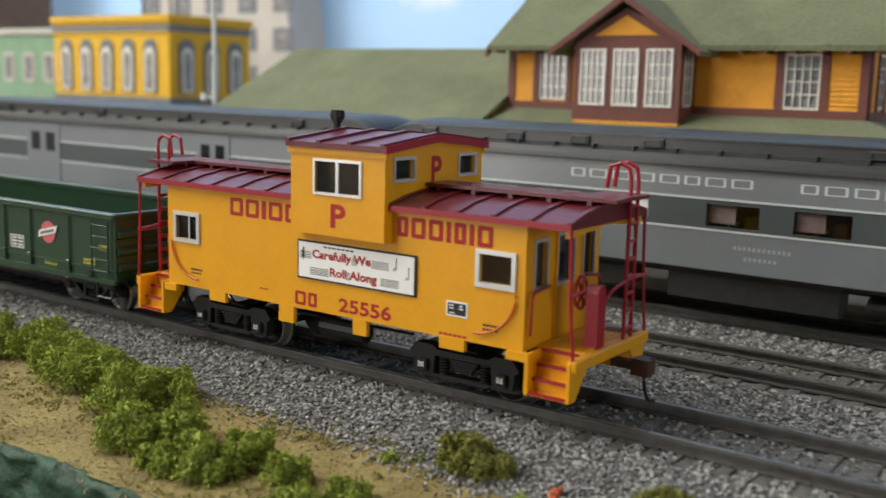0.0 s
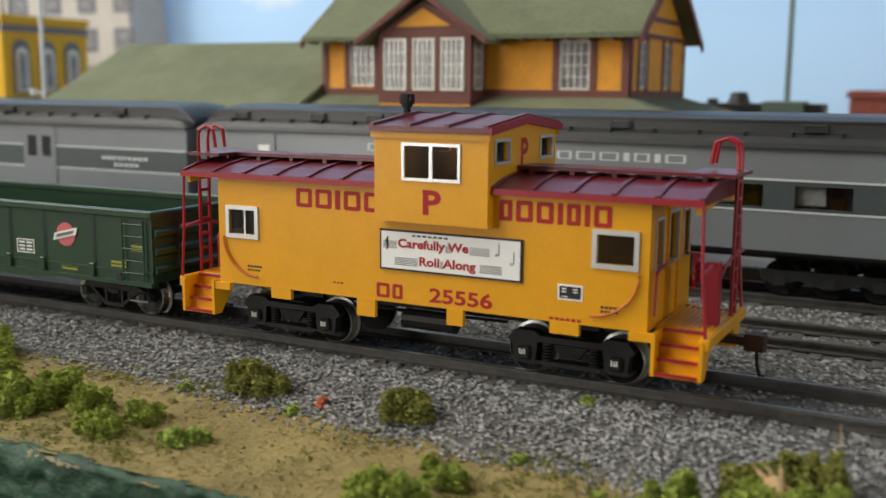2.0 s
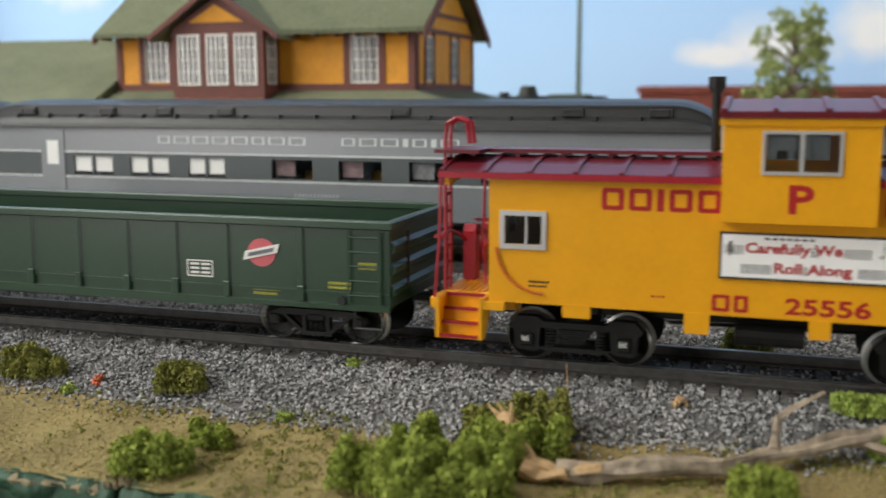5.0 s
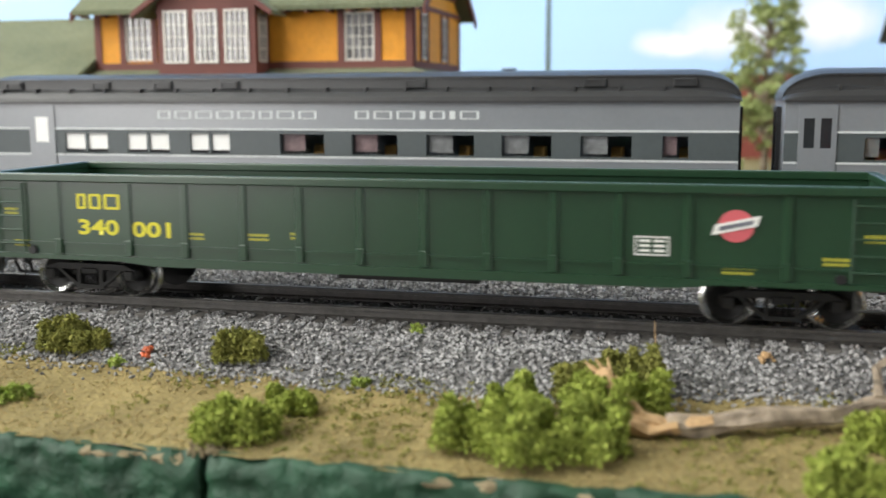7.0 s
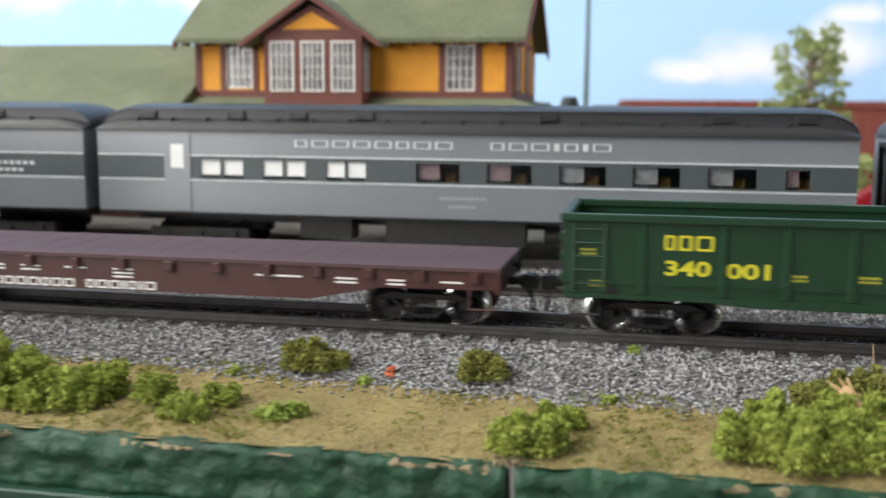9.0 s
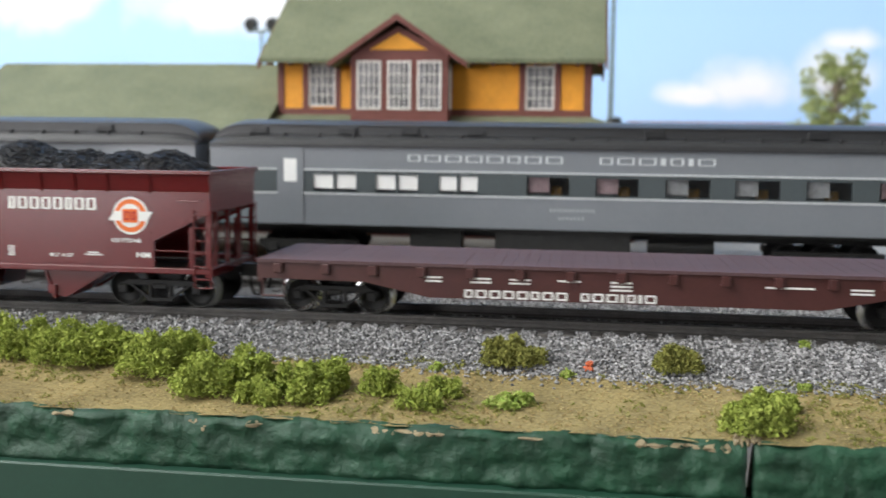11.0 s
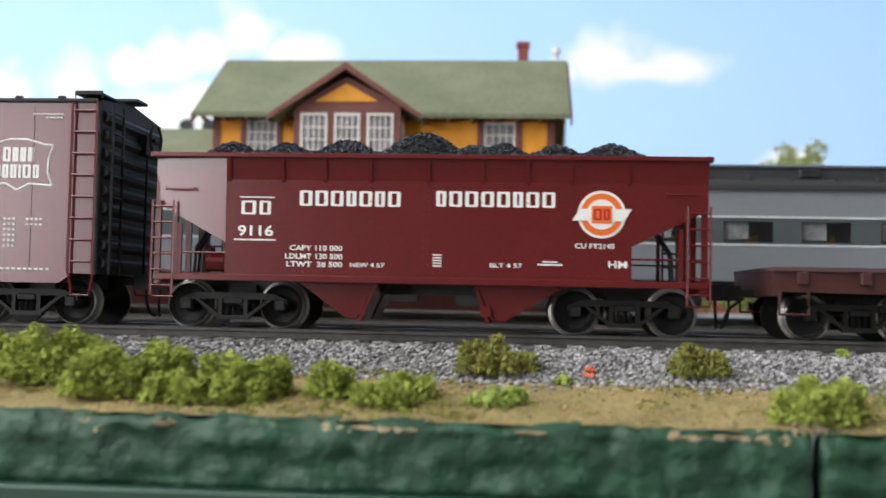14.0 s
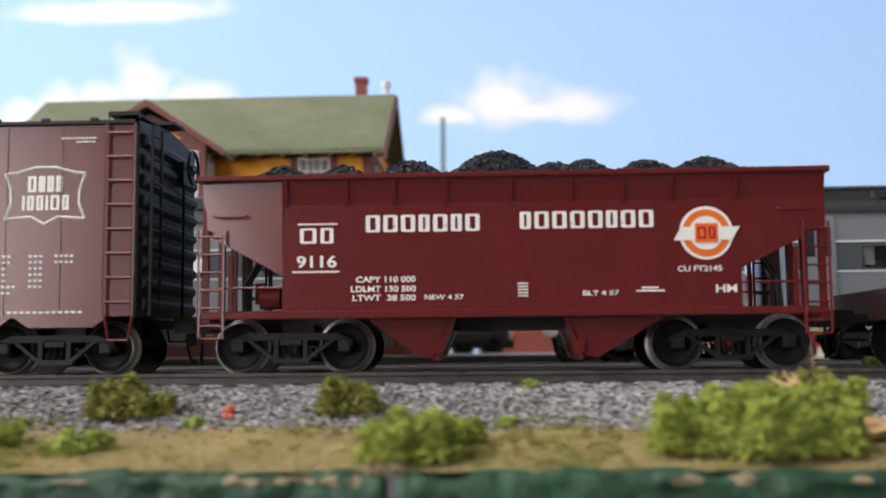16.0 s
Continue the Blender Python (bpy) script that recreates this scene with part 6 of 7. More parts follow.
# ---- passenger cars standing on the far track ----
def passenger_car(x0, x1, singles, pairs, doors, label, text=None, vents=(), seats=True, yc=104.5):
    xc = (x0 + x1) / 2
    car = thing("passenger_car", label, "passenger car", x=xc, y=yc, group="standing passenger train")
    h, L = 18.4, (x1 - x0) / 2
    wins = [(a - xc, b - xc, 25.4, 31.4) for a, b in singles] + [w for a, b in pairs for w in ((a - xc, (a + b) / 2 - xc - 0.5, 25.4, 31.4), ((a + b) / 2 - xc + 0.5, b - xc, 25.4, 31.4))]
    for q in (-1, 1):
        a, b = sorted((q * h, q * (h - 0.9)))
        part("lower_panel", Solid().box(-L, L, a, b, 13.6, 24.4), M["pass_light"], car)
        band = part("window_band", Solid().wall("x", -L, L, 24.4, 32.6, a, b, wins), M["pass_dark"], car)
        part("letterboard", Solid().box(-L, L, a, b, 32.6, 41.2), M["pass_light"], car)
        so = Solid()
        for z in (24.2, 32.5):
            so.box(-L, L, min(q * h, q * (h + 0.2)), max(q * h, q * (h + 0.2)), z, z + 0.55)
        so2 = part("stripe", so, M["stripe"], car)
        for u, v, c, d in wins:
            # Paired windows get an opaque white pane in place of light shining through.
            lit_through = any(a - xc - 1 < u < b - xc for a, b in pairs)
            p = part("pane", Solid().box(u, v, q * (h - 0.6) - 0.04, q * (h - 0.6) + 0.04, c + (0.9 if lit_through else 0), d), M["blind"] if lit_through else M["clear"], band)
            p.visible_shadow = lit_through
            part("window_sill", Solid().box(u - 0.3, v + 0.3, min(q * h, q * (h + 0.3)), max(q * h, q * (h + 0.3)), c - 0.4, c), M["pass_dark"], band)
        for u, v in doors:
            lights = [(0.25, 0.75)] if text else [(0.14, 0.42), (0.58, 0.86)]
            lights = [(u - xc + (v - u) * a, u - xc + (v - u) * b, 28.5, 36.5) for a, b in lights]
            dr = Solid().wall("x", u - xc, v - xc, 13.8, 40.2, min(q * (h - 0.2), q * (h + 0.35)), max(q * (h - 0.2), q * (h + 0.35)), lights)
            d2 = part("door", dr, M["pass_light"], car)
            for a, b, c, d in lights:
                # The dining car's door pane is painted white for light behind it.
                part("door_pane", Solid().box(a, b, q * (h + 0.27) - 0.04, q * (h + 0.27) + 0.04, c, d), M["blind"] if text else M["glass"], d2)
    for e in (-1, 1):
        a, b = sorted((e * L, e * (L - 0.9)))
        en = Solid().wall("y", -h + 0.9, h - 0.9, 13.6, 41.2, a, b, [(-4, 4, 15, 37)])
        part("end_wall", en, M["pass_light"], car)
        a, b = sorted((e * L, e * (L + 1.3)))
        dp = Solid().box(a, b, -6.5, -4.6, 13, 38).box(a, b, 4.6, 6.5, 13, 38).box(a, b, -6.5, 6.5, 38, 39.5)
        part("diaphragm", dp, M["ink"], car)
    # roof lofted to rounded ends
    half = [(-18.9, 0.0), (-18.5, 1.5), (-16.8, 3.0), (-14.7, 3.8), (-14.2, 4.1), (-14.0, 7.0), (-14.5, 7.0), (-14.4, 7.45), (-11, 8.4), (-6, 9.0)]
    prof = half + [(0, 9.2)] + [(-y, z) for y, z in reversed(half)]
    st = []
    for i in range(9):
        u = i / 8 * math.pi / 2
        st.append((-L - 0.6 + 13 * (1 - math.cos(u)), math.sin(u)))
    st += [(-p, q) for p, q in reversed(st)]
    s = Solid()
    m = len(prof)
    s.v = [(x, y, 41.0 + z * (0.12 + 0.88 * k)) for x, k in st for y, z in prof]
    s.f = [(i * m + j, i * m + j + 1, (i + 1) * m + j + 1, (i + 1) * m + j) for i in range(len(st) - 1) for j in range(m - 1)] + [tuple(range(m)), tuple((len(st) - 1) * m + j for j in range(m))]
    s.f += [(i * m, (i + 1) * m, (i + 1) * m + m - 1, i * m + m - 1) for i in range(len(st) - 1)]
    rf = part("roof", s, M["pass_roof"], car)
    i = -L + 14
    while i < L - 12:
        part("roof_bracket", Solid().box(i - 0.3, i + 0.3, -17.0, -14.0, 43.9, 45.3), M["pass_roof"], rf)
        i += 12.5
    for q in (-1, 1):
        part("gutter", Solid().box(-L, L, min(q * 18.3, q * 19.2), max(q * 18.3, q * 19.2), 40.7, 41.4), M["pass_roof"], rf)
    for v in vents:
        vb = Solid().cbox(v - xc - 3.2, v - xc + 3.2, -15.0, -13.6, 45.0, 47.5, 0.25)
        ring(vb, v - xc - 2.2, v - xc + 2.2, 45.7, 46.9, 0.3, -15.3, -15.0)
        part("roof_vent", vb, M["pass_roof"], rf)
    u = Solid().box(-L + 8, L - 8, -5, 5, 9.5, 13.6).box(-22, 24, -16, -7, 4.8, 13).box(-52, -34, -15, -6, 5.6, 13).tube([(30, -11, 8), (52, -11, 8)], 2.6, 12).box(-L, L, -17.5, 17.5, 12.6, 13.8)
    part("underframe", u, M["dark"], car)
    for e in (-1, 1):
        xt = e * (L - 34)
        for q in (-1, 1):
            f = Solid()
            a, b = sorted((q * 10.8, q * 12.6))
            f.prism([(xt - 18, 7.6), (xt + 18, 7.6), (xt + 18, 5.2), (xt + 14, 3.0), (xt + 8, 5.0), (xt, 3.0), (xt - 8, 5.0), (xt - 14, 3.0), (xt - 18, 5.2)], "y", a, b)
            for x in (-12.6, 0, 12.6):
                a2, b2 = sorted((q * 12.6, q * 13.6))
                f.cbox(xt + x - 1.4, xt + x + 1.4, a2, b2, 3.4, 6.6, 0.3)
            part("truck_frame", f, M["dark"], car)
        for x in (-12.6, 0, 12.6):
            w = new("wheelset", WHEEL_DARK)
            w.parent = car
            w.matrix_basis = pose((xt + x) * MM, 0, RAIL_R * MM)
    if seats:
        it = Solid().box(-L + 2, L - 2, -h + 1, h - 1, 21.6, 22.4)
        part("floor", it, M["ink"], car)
        for a, b in singles:
            c = (a + b) / 2 - xc
            tb = Solid().cbox(c + 1.0, c + 4.6, -11.5, -6.5, 22.4, 28.0, 0.4)
            part("seat", tb, M[("seat", "seat", "cloth_red")[int(abs(a)) % 3]], car)
            # Added pale panel imitates the bright, reflecting left half of the window.
            w = (b - a) * 0.5
            part("curtain", Solid().box(a - xc + 0.4, a - xc + 0.4 + w, -h + 1.6, -h + 1.9, 26.2, 31.8), M[("curtain", "pink_panel")[int(abs(a)) % 2]], car)
            part("table", Solid().cbox(c - 5.0, c - 0.8, -13.5, -9.0, 25.6, 26.3, 0.2).box(c - 3.4, c - 2.9, -12, -11.5, 22.4, 25.6), M["curtain"], car)
        # Sheet behind the windows; its grey stands in for reflections on the glass.
        pb = Solid().box(-L + 2, L - 2, 1.5, 2.2, 22.4, 38)
        part("grey_backing", pb, M["slate"], car)
    y = -h
    if text:
        t = Solid()
        letter_bars(t, text[0] - xc, text[1] - xc, 36.0, 38.4, y, "nwwwwnww  nwwiniw", 0.3, 0.12)
        data = Solid()
        for i in range(12):
            data.box(-79 - xc + i * 1.3, -78.3 - xc + i * 1.3, y - 0.1, y, 19.8, 20.8)
        for i in range(7):
            data.box(-76 - xc + i * 1.3, -75.3 - xc + i * 1.3, y - 0.1, y, 17.2, 18.1)
        part("lettering", data, M["stripe_dim"], car, "pale data in plain bars")
        part("lettering", t, M["stripe"], car, "pale company name in plain letter-sized bars")
    return car


passenger_car(-199.0, 47.8, [(-87.0, -72.7), (-63.9, -49.6), (-40.8, -26.3), (-18.2, -3.7), (4.5, 18.9), (27.3, 34.4)], [(-161.5, -146.2), (-139.2, -124.5), (-117.1, -103.8)], [(-174.4, -165.0)], "two-tone grey dining car with dark rounded roof and pale stripes", (-128.1, -24.8), (-182, -150, -128, -105, -45, 8, 33))
passenger_car(-452.0, -204.5, [], [], [(-399, -375), (-288.4, -270.4)], "two-tone grey baggage car with dark rounded roof", None, (-420, -352, -300, -240), seats=False)
passenger_car(59.5, 306.0, [(80, 87), (98, 112), (121, 135), (144, 158)], [], [(63.1, 72.9)], "two-tone grey coach with dark rounded roof standing on the track", None, (88, 120, 150))

marks = Solid()
for i in range(9):
    marks.box(-246 + i * 2.6, -244.3 + i * 2.6, 85.9, 86.08, 28.6, 29.8)
for i in range(5):
    marks.box(-240 + i * 2.6, -238.3 + i * 2.6, 85.9, 86.08, 26.2, 27.3)
bag = [o for o in bpy.data.objects if o.name.startswith("passenger_car") and o.location.x < -0.3][0]
marks.v = [(x + 328.25, y - 104.5, z) for x, y, z in marks.v]
part("lettering", marks, M["stripe"], bag, "pale data in plain bars")


# ---- the depot ----
def build_depot():
    d = thing("depot", "ochre two-storey wooden depot with brown trim and mossy green roofs", "train depot")
    B, C = M["brown"], M["clap"]
    yf, yb = 163.0, 237.0
    xl, xr, z0, z1 = -197.2, -66.4, 53.0, 77.0
    wins = [(-184.2, -172.6, 56.6, 74.4), (-92.6, -80.8, 55.8, 73.8)]
    core = Solid().wall("x", xl, xr, z0, z1, yf, yf + 1.2, wins)
    core.wall("x", xl, xr, z0, z1, yb - 1.2, yb, [])
    ew = [(174, 183, 56.5, 74), (206, 215, 56.5, 74)]
    core.wall("y", yf + 1.2, yb - 1.2, z0, z1, xr - 1.2, xr, ew).wall("y", yf + 1.2, yb - 1.2, z0, z1, xl, xl + 1.2, [])
    core.prism([(yf, z1), (yb, z1), (200, 103)], "x", xr - 1.2, xr).prism([(yf, z1), (yb, z1), (200, 103)], "x", xl, xl + 1.2)
    w = part("wall", core, C, d)
    for i in range(14):
        z = z0 + 2.8 + i * 1.6
        for a, b in ((xl + 2.4, -186.6), (-170.4, -163), (-122.5, -95.2), (-78.2, xr - 2.4)):
            part("board", Solid().prism([(yf, z + 1.6), (yf - 0.12, z + 1.6), (yf - 0.55, z), (yf, z)], "x", a, b), C, w)
        for a, b in ((184.5, 204.5), (165.5, 172.5), (216.5, 235.5)):
            part("board", Solid().prism([(xr, z + 1.6), (xr + 0.12, z + 1.6), (xr + 0.5, z), (xr, z)], "y", a, b), C, w)
    tr = Solid()
    for a, b in ((xl - 0.4, xl + 2.4), (xr - 2.4, xr + 0.4), (-186.6, -184.2), (-172.6, -170.4), (-95.2, -92.6), (-80.8, -78.2)):
        tr.box(a, b, yf - 0.9, yf + 0.6, z0, z1)
    tr.box(xl - 0.5, xr + 0.5, yf - 1.1, yf + 0.5, z0 - 0.5, z0 + 2.8).box(xl, xr, yf - 1.0, yf + 0.5, 74.6, 77)
    for a, b in ((163, 165.5), (172.5, 174), (183, 184.5), (204.5, 206), (215, 216.5), (235, 237.4)):
        tr.box(xr - 0.4, xr + 0.9, a, b, z0, z1)
    tr.box(xr - 0.4, xr + 1.0, yf, yb, z0 - 0.5, z0 + 2.6).box(xr - 0.4, xr + 1.0, yf, yb, 75.2, 77).box(xr - 0.3, xr + 0.9, yf + 6, yb - 6, 82, 83.6)
    part("trim", tr, B, w)
    def sash(parent, a, b, c, e, y, cols=4, rows=4):
        x0, x1, zz0, zz1, h = a + 0.8, b - 0.8, c + 0.8, e - 0.8, 0.2
        dx, dz = (x1 - x0) / cols, (zz1 - zz0) / rows
        holes = [(x0 + i * dx + (h if i else 0), x0 + (i + 1) * dx - (h if i < cols - 1 else 0), zz0 + j * dz + (h if j else 0), zz0 + (j + 1) * dz - (h if j < rows - 1 else 0)) for i in range(cols) for j in range(rows)]
        f = Solid().wall("x", a, b, c, e, y - 0.5, y + 0.2, holes)
        win = part("window", f, M["window_white"], parent)
        part("pane", Solid().box(a + 0.6, b - 0.6, y + 0.3, y + 0.4, c + 0.6, e - 0.6), M["glass_soft"], win)
    for a, b, c, e in wins:
        sash(d, a, b, c, e, yf)
    for y0, y1, c, e in ew:
        f = Solid()
        f.box(xr, xr + 0.5, y0, y1, e - 0.8, e).box(xr, xr + 0.5, y0, y1, c, c + 0.8).box(xr, xr + 0.5, y0, y0 + 0.8, c, e).box(xr, xr + 0.5, y1 - 0.8, y1, c, e).box(xr, xr + 0.4, (y0 + y1) / 2 - 0.25, (y0 + y1) / 2 + 0.25, c, e)
        for j in range(1, 4):
            z = c + (e - c) * j / 4
            f.box(xr, xr + 0.4, y0, y1, z - 0.25, z + 0.25)
        win = part("window", f, M["window_white"], d)
        part("pane", Solid().box(xr - 0.4, xr - 0.3, y0, y1, c, e), M["glass_soft"], win)
    # bay
    ybay = 150.5
    bw = [(-160.6, -150.6, 55.2, 74.8), (-147.9, -138.3, 55.2, 74.8), (-135.6, -125.8, 55.2, 74.8)]
    by = Solid().wall("x", -163.2, -123.2, 50.0, 78.0, ybay, ybay + 1.2, bw)
    for x in (-163.2, -124.4):
        by.wall("y", ybay + 1.2, yf, 50.0, 78.0, x, x + 1.2, [(153.2, 160.2, 55.5, 74.5)])
    by.prism([(-163.2, 78.0), (-123.2, 78.0), (-143.6, 88.5)], "y", ybay, ybay + 1.2)
    bay = part("bay", by, B, d)
    for a, b, c, e in bw:
        sash(bay, a, b, c, e, ybay, 4, 4)
    f = Solid()
    f.box(-123.2, -122.8, 153.2, 160.2, 55.5, 56.3).box(-123.2, -122.8, 153.2, 160.2, 73.7, 74.5).box(-123.2, -122.8, 153.2, 154, 55.5, 74.5).box(-123.2, -122.8, 159.4, 160.2, 55.5, 74.5)
    for j in range(1, 4):
        f.box(-123.2, -122.9, 153.2, 160.2, 55.5 + j * 4.7, 56.0 + j * 4.7)
    f.box(-123.2, -122.9, 156.5, 156.9, 55.5, 74.5)
    part("window", f, M["window_white"], bay)
    part("pane", Solid().box(-123.7, -123.6, 153.2, 160.2, 55.5, 74.5), M["glass_soft"], bay)
    for oc in (Solid().prism([(-155.5, 79.2), (-131.5, 79.2), (-143.6, 86.0)], "y", ybay - 0.3, ybay), Solid().box(-161.5, -127, ybay - 0.3, ybay, 46.5, 50.0), Solid().box(-124.6, -122.9, ybay + 2, yf - 1, 47, 50), Solid().box(-163.0, -123.4, ybay, yf, 46.0, 50.0)):
        part("bay_panel", oc, C, bay)
    for e in (-1, 1):
        xe = -143.6 + e * 28.4
        rg = Solid().prism([(-143.6, 93.2), (xe, 74.0), (xe, 72.0), (-143.6, 90.6)] if e > 0 else [(-143.6, 93.2), (-143.6, 90.6), (xe, 72.0), (xe, 74.0)], "y", 146.5, 148.0)
        part("barge_board", rg, B, bay)
    rr = Solid()
    for e in (-1, 1):
        xe = -143.6 + e * 28.0
        rr.prism([(-143.6, 93.0), (xe, 73.9), (xe, 72.4), (-143.6, 91.2)] if e > 0 else [(-143.6, 93.0), (-143.6, 91.2), (xe, 72.4), (xe, 73.9)], "y", 148.0, 182.0)
    part("bay_roof", rr, M["shingle"], bay)
    # main roof
    rf = Solid()
    for e in (-1, 1):
        ye = 200 + e * 43.5
        rf.prism([(200, 106.5), (ye, 76.2), (ye, 74.4), (200, 104.4)] if e > 0 else [(200, 106.5), (200, 104.4), (ye, 74.4), (ye, 76.2)], "x", -204.0, -60.4)
    roof = part("roof", rf, M["shingle"], d)
    for x in (-204.6, -60.4):
        for e in (-1, 1):
            ye = 200 + e * 43.7
            bb = Solid().prism([(200, 105.8), (ye, 75.4), (ye, 71.8), (200, 102.2)] if e > 0 else [(200, 105.8), (200, 102.2), (ye, 71.8), (ye, 75.4)], "x", x, x + 0.9)
            part("barge_board", bb, B, roof)
    for i in range(17):
        x = -201 + i * 8.6
        part("rafter_tail", Solid().box(x, x + 1.2, 156.8, 163, 73.6, 74.8), B, roof)
    ch = Solid().cbox(-80.6, -75.8, 228, 233, 78, 121.4, 0.2).cbox(-81.2, -75.2, 227.4, 233.6, 119.5, 121.6, 0.2)
    part("chimney", ch, M["brick"], d)
    vt = Solid().tube([(-64.5, 203, 104), (-64.5, 203, 110)], 1.1, 10).tube([(-64.5, 203, 110), (-64.5, 203, 112.4)], 1.9, 10)
    part("roof_vent", vt, M["pole_white"], d)
    # lower roofs and lower storey
    fr = Solid().prism([(200, 76.8), (137, 45.0), (137, 43.4), (200, 75.0), (263, 43.4), (263, 45.0)], "x", -344, xl - 0.5)
    part("freight_roof", fr, M["shingle"], d)
    lr = Solid()
    lr.prism([(yf - 0.9, 53.2), (yf - 0.9, 51.4), (137, 42.6), (137, 44.2)], "x", xl - 0.5, xr)
    part("lower_roof", lr, M["shingle"], d)
    lr = Solid()
    lr.add([(xr, yf - 0.9, 53.2), (xr, 137, 44.2), (xr + 30, 137, 44.2), (xr + 30, 263, 44.2), (xr, 237, 53.2), (xr + 0.9, yf, 53.2)], [(0, 1, 2, 5), (5, 2, 3, 4)])
    part("hip_roof", lr, M["shingle"], d)
    ft = Solid().box(-344, xr + 30, 136.6, 137.2, 41.6, 44.6)
    part("lower_eave", ft, B, d)
    lw = Solid().wall("x", -336, xr + 20, 2.0, 48, 166, 167.5, [(-176, -164, 8, 36), (-122, -110, 8, 36), (-150, -138, 16, 36), (-92, -80, 16, 36), (-250, -226, 3, 34), (-310, -286, 3, 34)])
    lw.wall("y", 167.5, 236, 2, 48, xr + 18.5, xr + 20, []).wall("y", 167.5, 236, 2, 48, -336, -334.5, []).wall("x", -336, xr + 20, 2, 48, 236, 237.5, [])
    lower = part("lower_wall", lw, C, d)
    lt = Solid().box(-336, xr + 20, 165.2, 166, 2.0, 9.0)
    for a, b, c, e in ((-176, -164, 8, 36), (-122, -110, 8, 36), (-150, -138, 16, 36), (-92, -80, 16, 36), (-250, -226, 3, 34), (-310, -286, 3, 34)):
        ring(lt, a, b, max(c, 9.2), e, 1.6, 165.0, 166.0)
    part("lower_trim", lt, B, lower)
    lp = Solid()
    for a, b, c, e in ((-176, -164, 8, 36), (-122, -110, 8, 36), (-150, -138, 16, 36), (-92, -80, 16, 36), (-250, -226, 3, 34), (-310, -286, 3, 34)):
        lp.box(a, b, 167.6, 168, c, e)
    part("lower_pane", lp, M["glass_soft"], lower)
    return d


build_depot()
piece("platform", Solid().cbox(-430, 60, 126, 270, -3.4, 2.0, 0.4), M["concrete"], "pale concrete platform beside the depot", "platform", kind="structure")


# ---- distance ----
def arched_building():
    b = thing("arcade_building", "bright yellow corner building with tall arched windows", "building", x=-561, y=300)
    s = Solid().box(-134, 0, 0, 76, -3, 103)
    w = part("wall", s, M["bright_yellow"], b)
    cn = Solid().box(-136, 2, -2, 78, 100, 104.5).box(-135, 1, -1, 77, 91.5, 93)
    part("cornice", cn, M["bright_yellow"], w)
    sl = Solid().box(-135.2, 1.2, -1.2, 77.2, 93, 97.5).box(-135, 1, -1, 77, 42, 47)
    part("band", sl, M["slate"], w)
    def arch(u, half, z0, z1):
        return [(u - half, z0), (u + half, z0), (u + half, z1 - half)] + [(u + half * math.cos(a * math.pi / 8), z1 - half + half * math.sin(a * math.pi / 8)) for a in range(1, 8)] + [(u - half, z1 - half)]
    for i in range(5):
        u = -118 + i * 24.5
        wn = part("window", Solid().prism(arch(u, 7.2, 50, 88), "y", -1.0, 0), M["slate"], w)
        part("sash", Solid().prism(arch(u, 5.0, 51, 82), "y", -1.5, -1.0), M["window_white"], wn)
        part("pane", Solid().prism(arch(u, 3.2, 52.5, 79), "y", -1.8, -1.5), M["glass_soft"], wn)
    for i in range(3):
        u = 15 + i * 23
        wn = part("window", Solid().prism(arch(u, 7.2, 50, 88), "x", 0, 1.0), M["slate"], w)
        part("sash", Solid().prism(arch(u, 5.0, 51, 82), "x", 1.0, 1.5), M["window_white"], wn)
        part("pane", Solid().prism(arch(u, 3.2, 52.5, 79), "x", 1.5, 1.8), M["glass_soft"], wn)
    p = Solid()
    for x in (-40, -10, 5 - 8):
        p.tube([(x, 10, 103), (x, 10, 135)], 1.0, 6)
    p.box(-40, -4, 9.4, 10.6, 122, 134)
    part("roof_sign", p, M["slate"], b, "dark sign frame on the roof")
    return b


arched_building()


def far_house(name, label, x, y, w, dp, h, mat_key, cols, rows, trim="pale_stone", z0=8, top=None, turn=0):
    b = thing(name, label, "building", x=x, y=y, turn=turn)
    t = top if top is not None else w
    o = (w - t) / 2
    s = Solid().add([(0, 0, -3), (w, 0, -3), (w, dp, -3), (0, dp, -3), (o, 0, h), (w - o, 0, h), (w - o, dp, h), (o, dp, h)], [(0, 1, 2, 3), (4, 5, 6, 7), (0, 1, 5, 4), (1, 2, 6, 5), (2, 3, 7, 6), (3, 0, 4, 7)])
    wl = part("wall", s, M[mat_key], b)
    part("cornice", Solid().box(o - 2, w - o + 2, -2, dp + 2, h - 5, h - 1), M[trim], wl)
    for i in range(cols):
        for j in range(rows):
            cx = w * (i + 0.5) / cols
            cz = z0 + (h - 12 - z0) * (j + 0.5) / rows
            ww, hh = w / cols * 0.26, (h - 12 - z0) / rows * 0.3
            wn = part("window", Solid().box(cx - ww, cx + ww, -0.8, 0, cz - hh, cz + hh), M[trim], wl)
            part("pane", Solid().box(cx - ww * 0.7, cx + ww * 0.7, -1.0, -0.8, cz - hh * 0.8, cz + hh * 0.8), M["glass_soft"], wn)
    return b


far_house("shop_building", "pale green two-storey shop building with pale cornice", -880, 315, 170, 80, 98, "pale_green", 6, 2)
far_house("office_tower", "brown stone office tower behind the shops", -1330, 470, 260, 80, 210, "brownstone", 6, 6)
far_house("tall_building", "pale stone building with tapering top", -900, 540, 238, 50, 240, "pale_stone", 5, 6, "slate", top=170)
far_house("brick_building", "low red brick warehouse in the distance", -34, 560, 330, 30, 57, "brick", 9, 2, "brick")


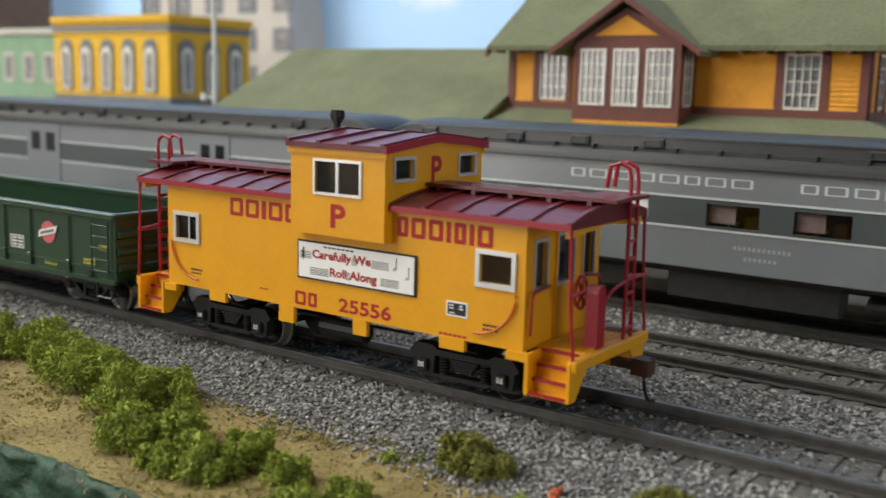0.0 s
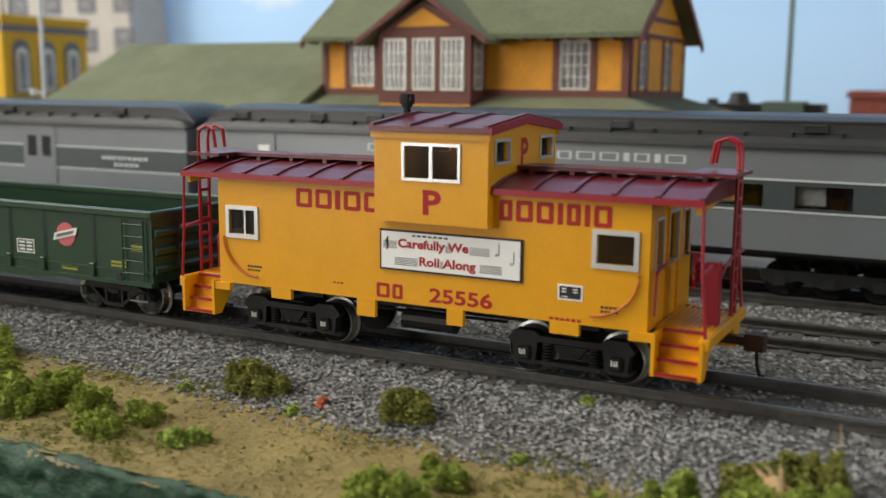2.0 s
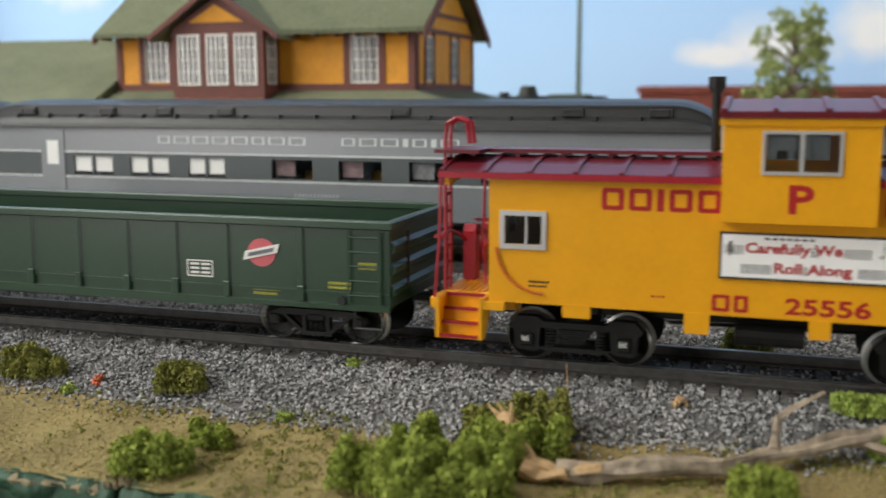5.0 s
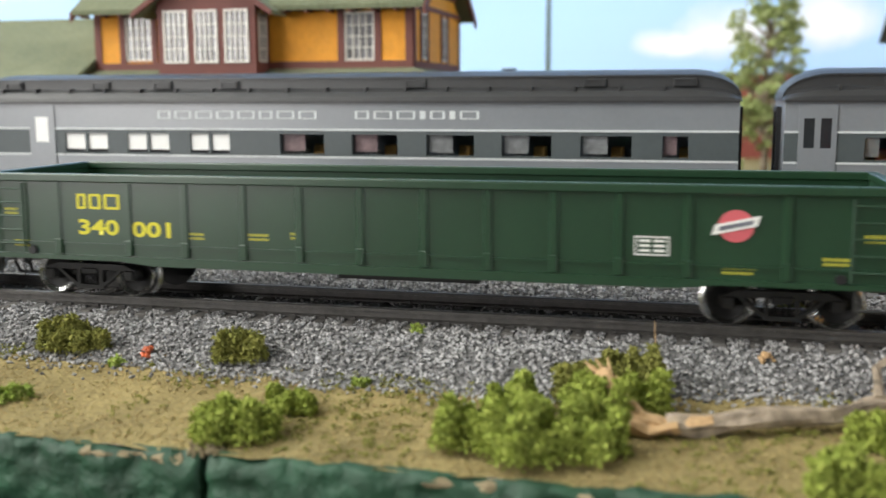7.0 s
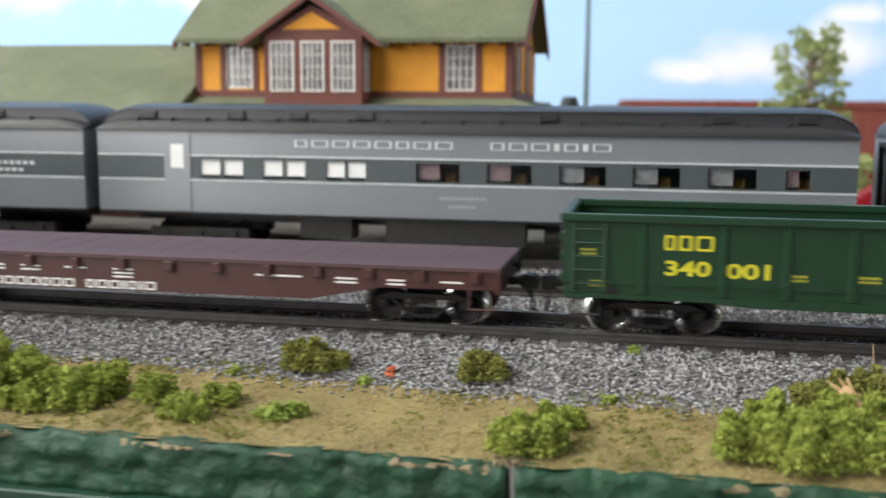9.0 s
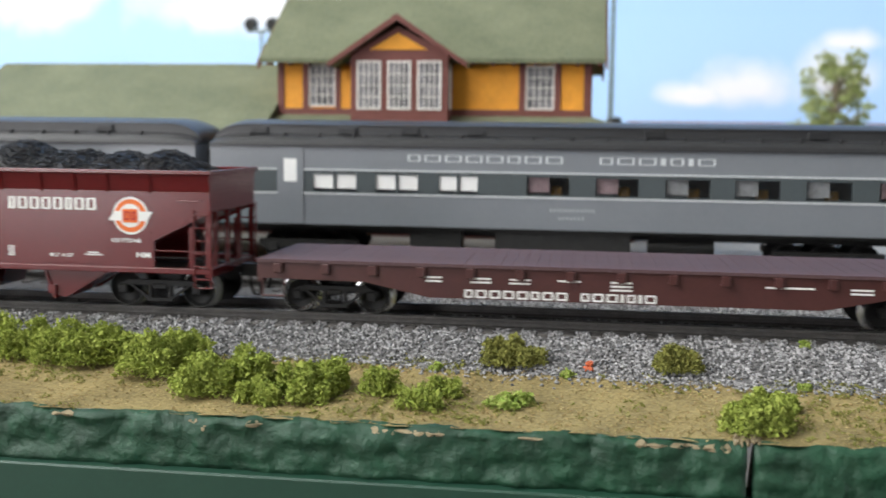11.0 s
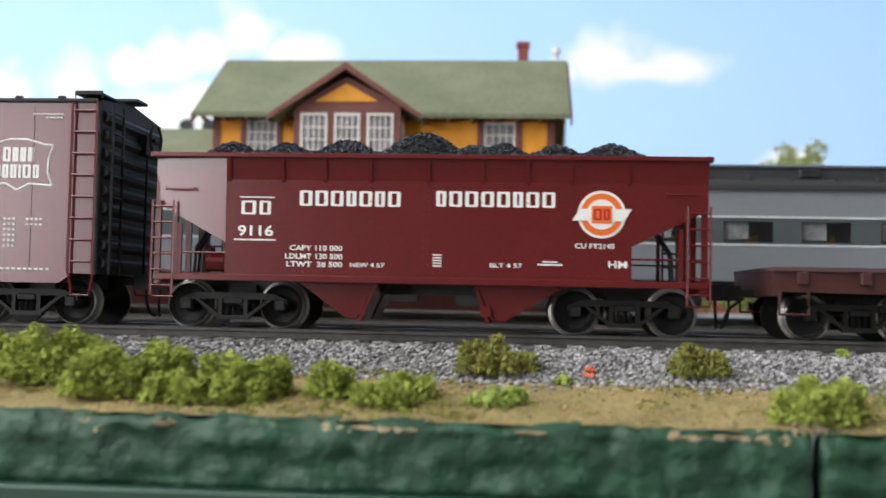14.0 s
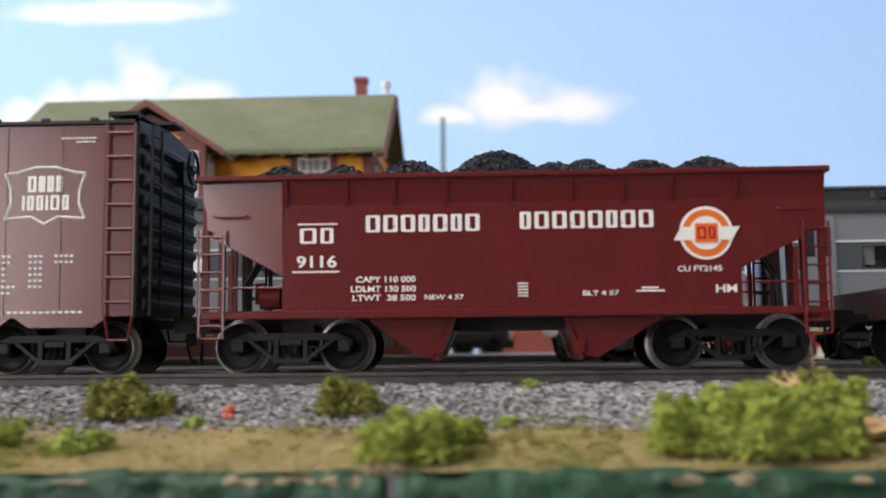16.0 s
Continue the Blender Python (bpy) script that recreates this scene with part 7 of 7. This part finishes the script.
def cottage():
    b = thing("cottage", "small white house with a dark roof", "house", x=150, y=430)
    w = part("wall", Solid().box(0, 70, 0, 40, -3, 74), M["window_white"], b)
    part("roof", Solid().prism([(-6, 73), (20, 88), (46, 73), (20, 90.5)], "x", -7, 77), M["loco"], b)
    for i in range(3):
        wn = part("window", Solid().box(8 + i * 20, 20 + i * 20, -0.8, 0, 48, 66), M["loco"], w)
        part("pane", Solid().box(9.5 + i * 20, 18.5 + i * 20, -1.0, -0.8, 50, 64), M["glass_soft"], wn)


cottage()


def pole_lamp(name, label, x, y, top, r, mat_key):
    p = thing(name, label, "lamp post", x=x, y=y)
    part("pole", Solid().tube([(0, 0, -3), (0, 0, top)], r, 10, r * 0.75), M[mat_key], p)
    part("base", Solid().tube([(0, 0, -3), (0, 0, 4)], r * 1.8, 10), M[mat_key], p)
    return p


pole_lamp("utility_pole", "tall grey-green pole behind the depot", -52, 414, 146, 1.7, "pole")
p = pole_lamp("platform_lamp", "slim white lamp post beside the depot roof", -349, 150, 140, 1.15, "pole_white")
part("bracket", Solid().tube([(0, 0, 52), (-5, -2, 53)], 0.6, 6).tube([(-5, -2, 51), (-5, -2, 54.4)], 1.5, 8), M["pole_white"], p)
p = pole_lamp("floodlight_mast", "grey mast with two dark floodlights", -305, 471, 119.0, 1.3, "pole")
part("crossbar", Solid().tube([(-11.1, 0, 119.0), (11.1, 0, 119.0)], 1.1, 8), M["pole"], p)
for x in (-8.1, 8.1):
    lamp = part("floodlight", Solid().tube([(x, 3, 124.5), (x, -3, 123.4)], 5.2, 12, 4.4), M["loco"], p)
    part("bracket", Solid().box(x - 3.0, x + 3.0, -2, 2, 119.4, 120.6), M["pole_white"], lamp)


def switch_engine():
    e = thing("switch_engine", "black switch engine with a pale cab side standing behind the depot", "locomotive", x=-45, y=289)
    part("hood", Solid().cbox(-30, 30, -8, 8, 40, 50.5, 0.6).box(-30, 30, -9, 9, 8, 40), M["loco"], e)
    part("dome", Solid().tube([(-8, 0, 50), (-8, 0, 55.5)], 5.5, 14, 3.5).tube([(-20, 0, 50), (-20, 0, 52.5)], 2.5, 10), M["loco"], e)
    part("cab", Solid().cbox(4, 22, -9.5, 9.5, 40, 51.5, 0.4), M["pole"], e)
    for x in (-22, -8, 8, 22):
        w = new("wheelset", WHEEL_DARK)
        w.parent = e
        w.matrix_basis = pose(x * MM, 0, (RAIL_R + 0.1) * MM)
    part("frame_beam", Solid().box(-32, 32, -7, 7, 4, 8), M["dark"], e)


switch_engine()


def tree():
    t = thing("tree", "airy deciduous model tree with grey-green leaves", "tree", x=70, y=337)
    g = np.random.default_rng(5)
    limbs = Solid().tube([(0, 0, -3), (1, 0, 25), (-1, 1, 46), (0, 0, 82)], 2.2, 8, 0.5)
    cs = []
    for i in range(92):
        a = i * 2.4
        z = 14 + i * 0.76 + g.uniform(-5, 5)
        r = 20.0 * math.sqrt(max(0.02, 1 - ((z - 50) / 40) ** 2)) * g.uniform(0.4, 1.05)
        tip = (r * math.cos(a), r * math.sin(a), z + g.uniform(2, 8))
        limbs.tube([(0, 0, z * 0.92), (tip[0] * 0.5, tip[1] * 0.5, z + 1), tip], 0.6, 5, 0.15)
        cs.append((*tip, g.uniform(3.2, 6.4)))
    part("trunk", limbs, M["bark"], t)
    part("crown", fluff(g, cs, 95, 0.6, 4.6), M["leaf_tree"], t)


tree()
for i, (x, y, r) in enumerate([(40, 300, 14), (100, 310, 16), (130, 320, 18), (20, 320, 12)]):
    g = np.random.default_rng(90 + i)
    cs = [(x + g.uniform(-r, r), y + g.uniform(-6, 6), 4 + g.uniform(0, r * 1.2), r * 0.42) for _ in range(7)]
    piece("hedge", clumps(g, cs, 70, 1.5, r * 0.42), M["leaf_tree"], "grey-green hedge growing behind the passenger cars", "hedge", "hedges")


def automobile():
    c = thing("automobile", "small red toy automobile parked on the platform", "car", x=100, y=262)
    part("body", Solid().prism([(-24, 3.5), (24, 3.5), (24.5, 9), (14, 10.5), (8, 16), (-10, 16), (-17, 10.5), (-24.5, 9)], "y", -9, 9), M["red"], c)
    part("window", Solid().prism([(-13, 10.8), (10.5, 10.8), (7, 15), (-9, 15)], "y", -9.2, 9.2), M["glass"], c)
    for x in (-15, 15):
        part("wheel", Solid().lathe_y([(-9.3, 0.5), (-9.3, 3.6), (-7, 3.6), (-7, 0.5)], 14, x, 3.6 - 3 + 1.4).lathe_y([(7, 0.5), (7, 3.6), (9.3, 3.6), (9.3, 0.5)], 14, x, 2.0), M["ink"], c)


automobile()

# ---- the train ----
CARS = [(build_caboose(), -118.9), (build_gondola(), -278.6), (build_flatcar(), -472.2)]
hop, coal = build_hopper()
CARS += [(hop, -629.7), (coal, -629.7), (build_boxcar(), -769.4)]


def motions():
    for car, x in CARS:
        walk(car, [(t, pose((x + s) * MM, 0, 0)) for t, s in RUN])
    ts = [i * 2 / 15 for i in range(121)]
    for ob, x in ROLLING:
        turn = [math.degrees(float(np.interp(t, [r[0] for r in RUN], [r[1] for r in RUN])) / RAIL_R) for t in ts]
        walk(ob, [(t, pose(x * MM, 0, RAIL_R * MM, 0, a, 0)) for t, a in zip(ts, turn)])


motions()
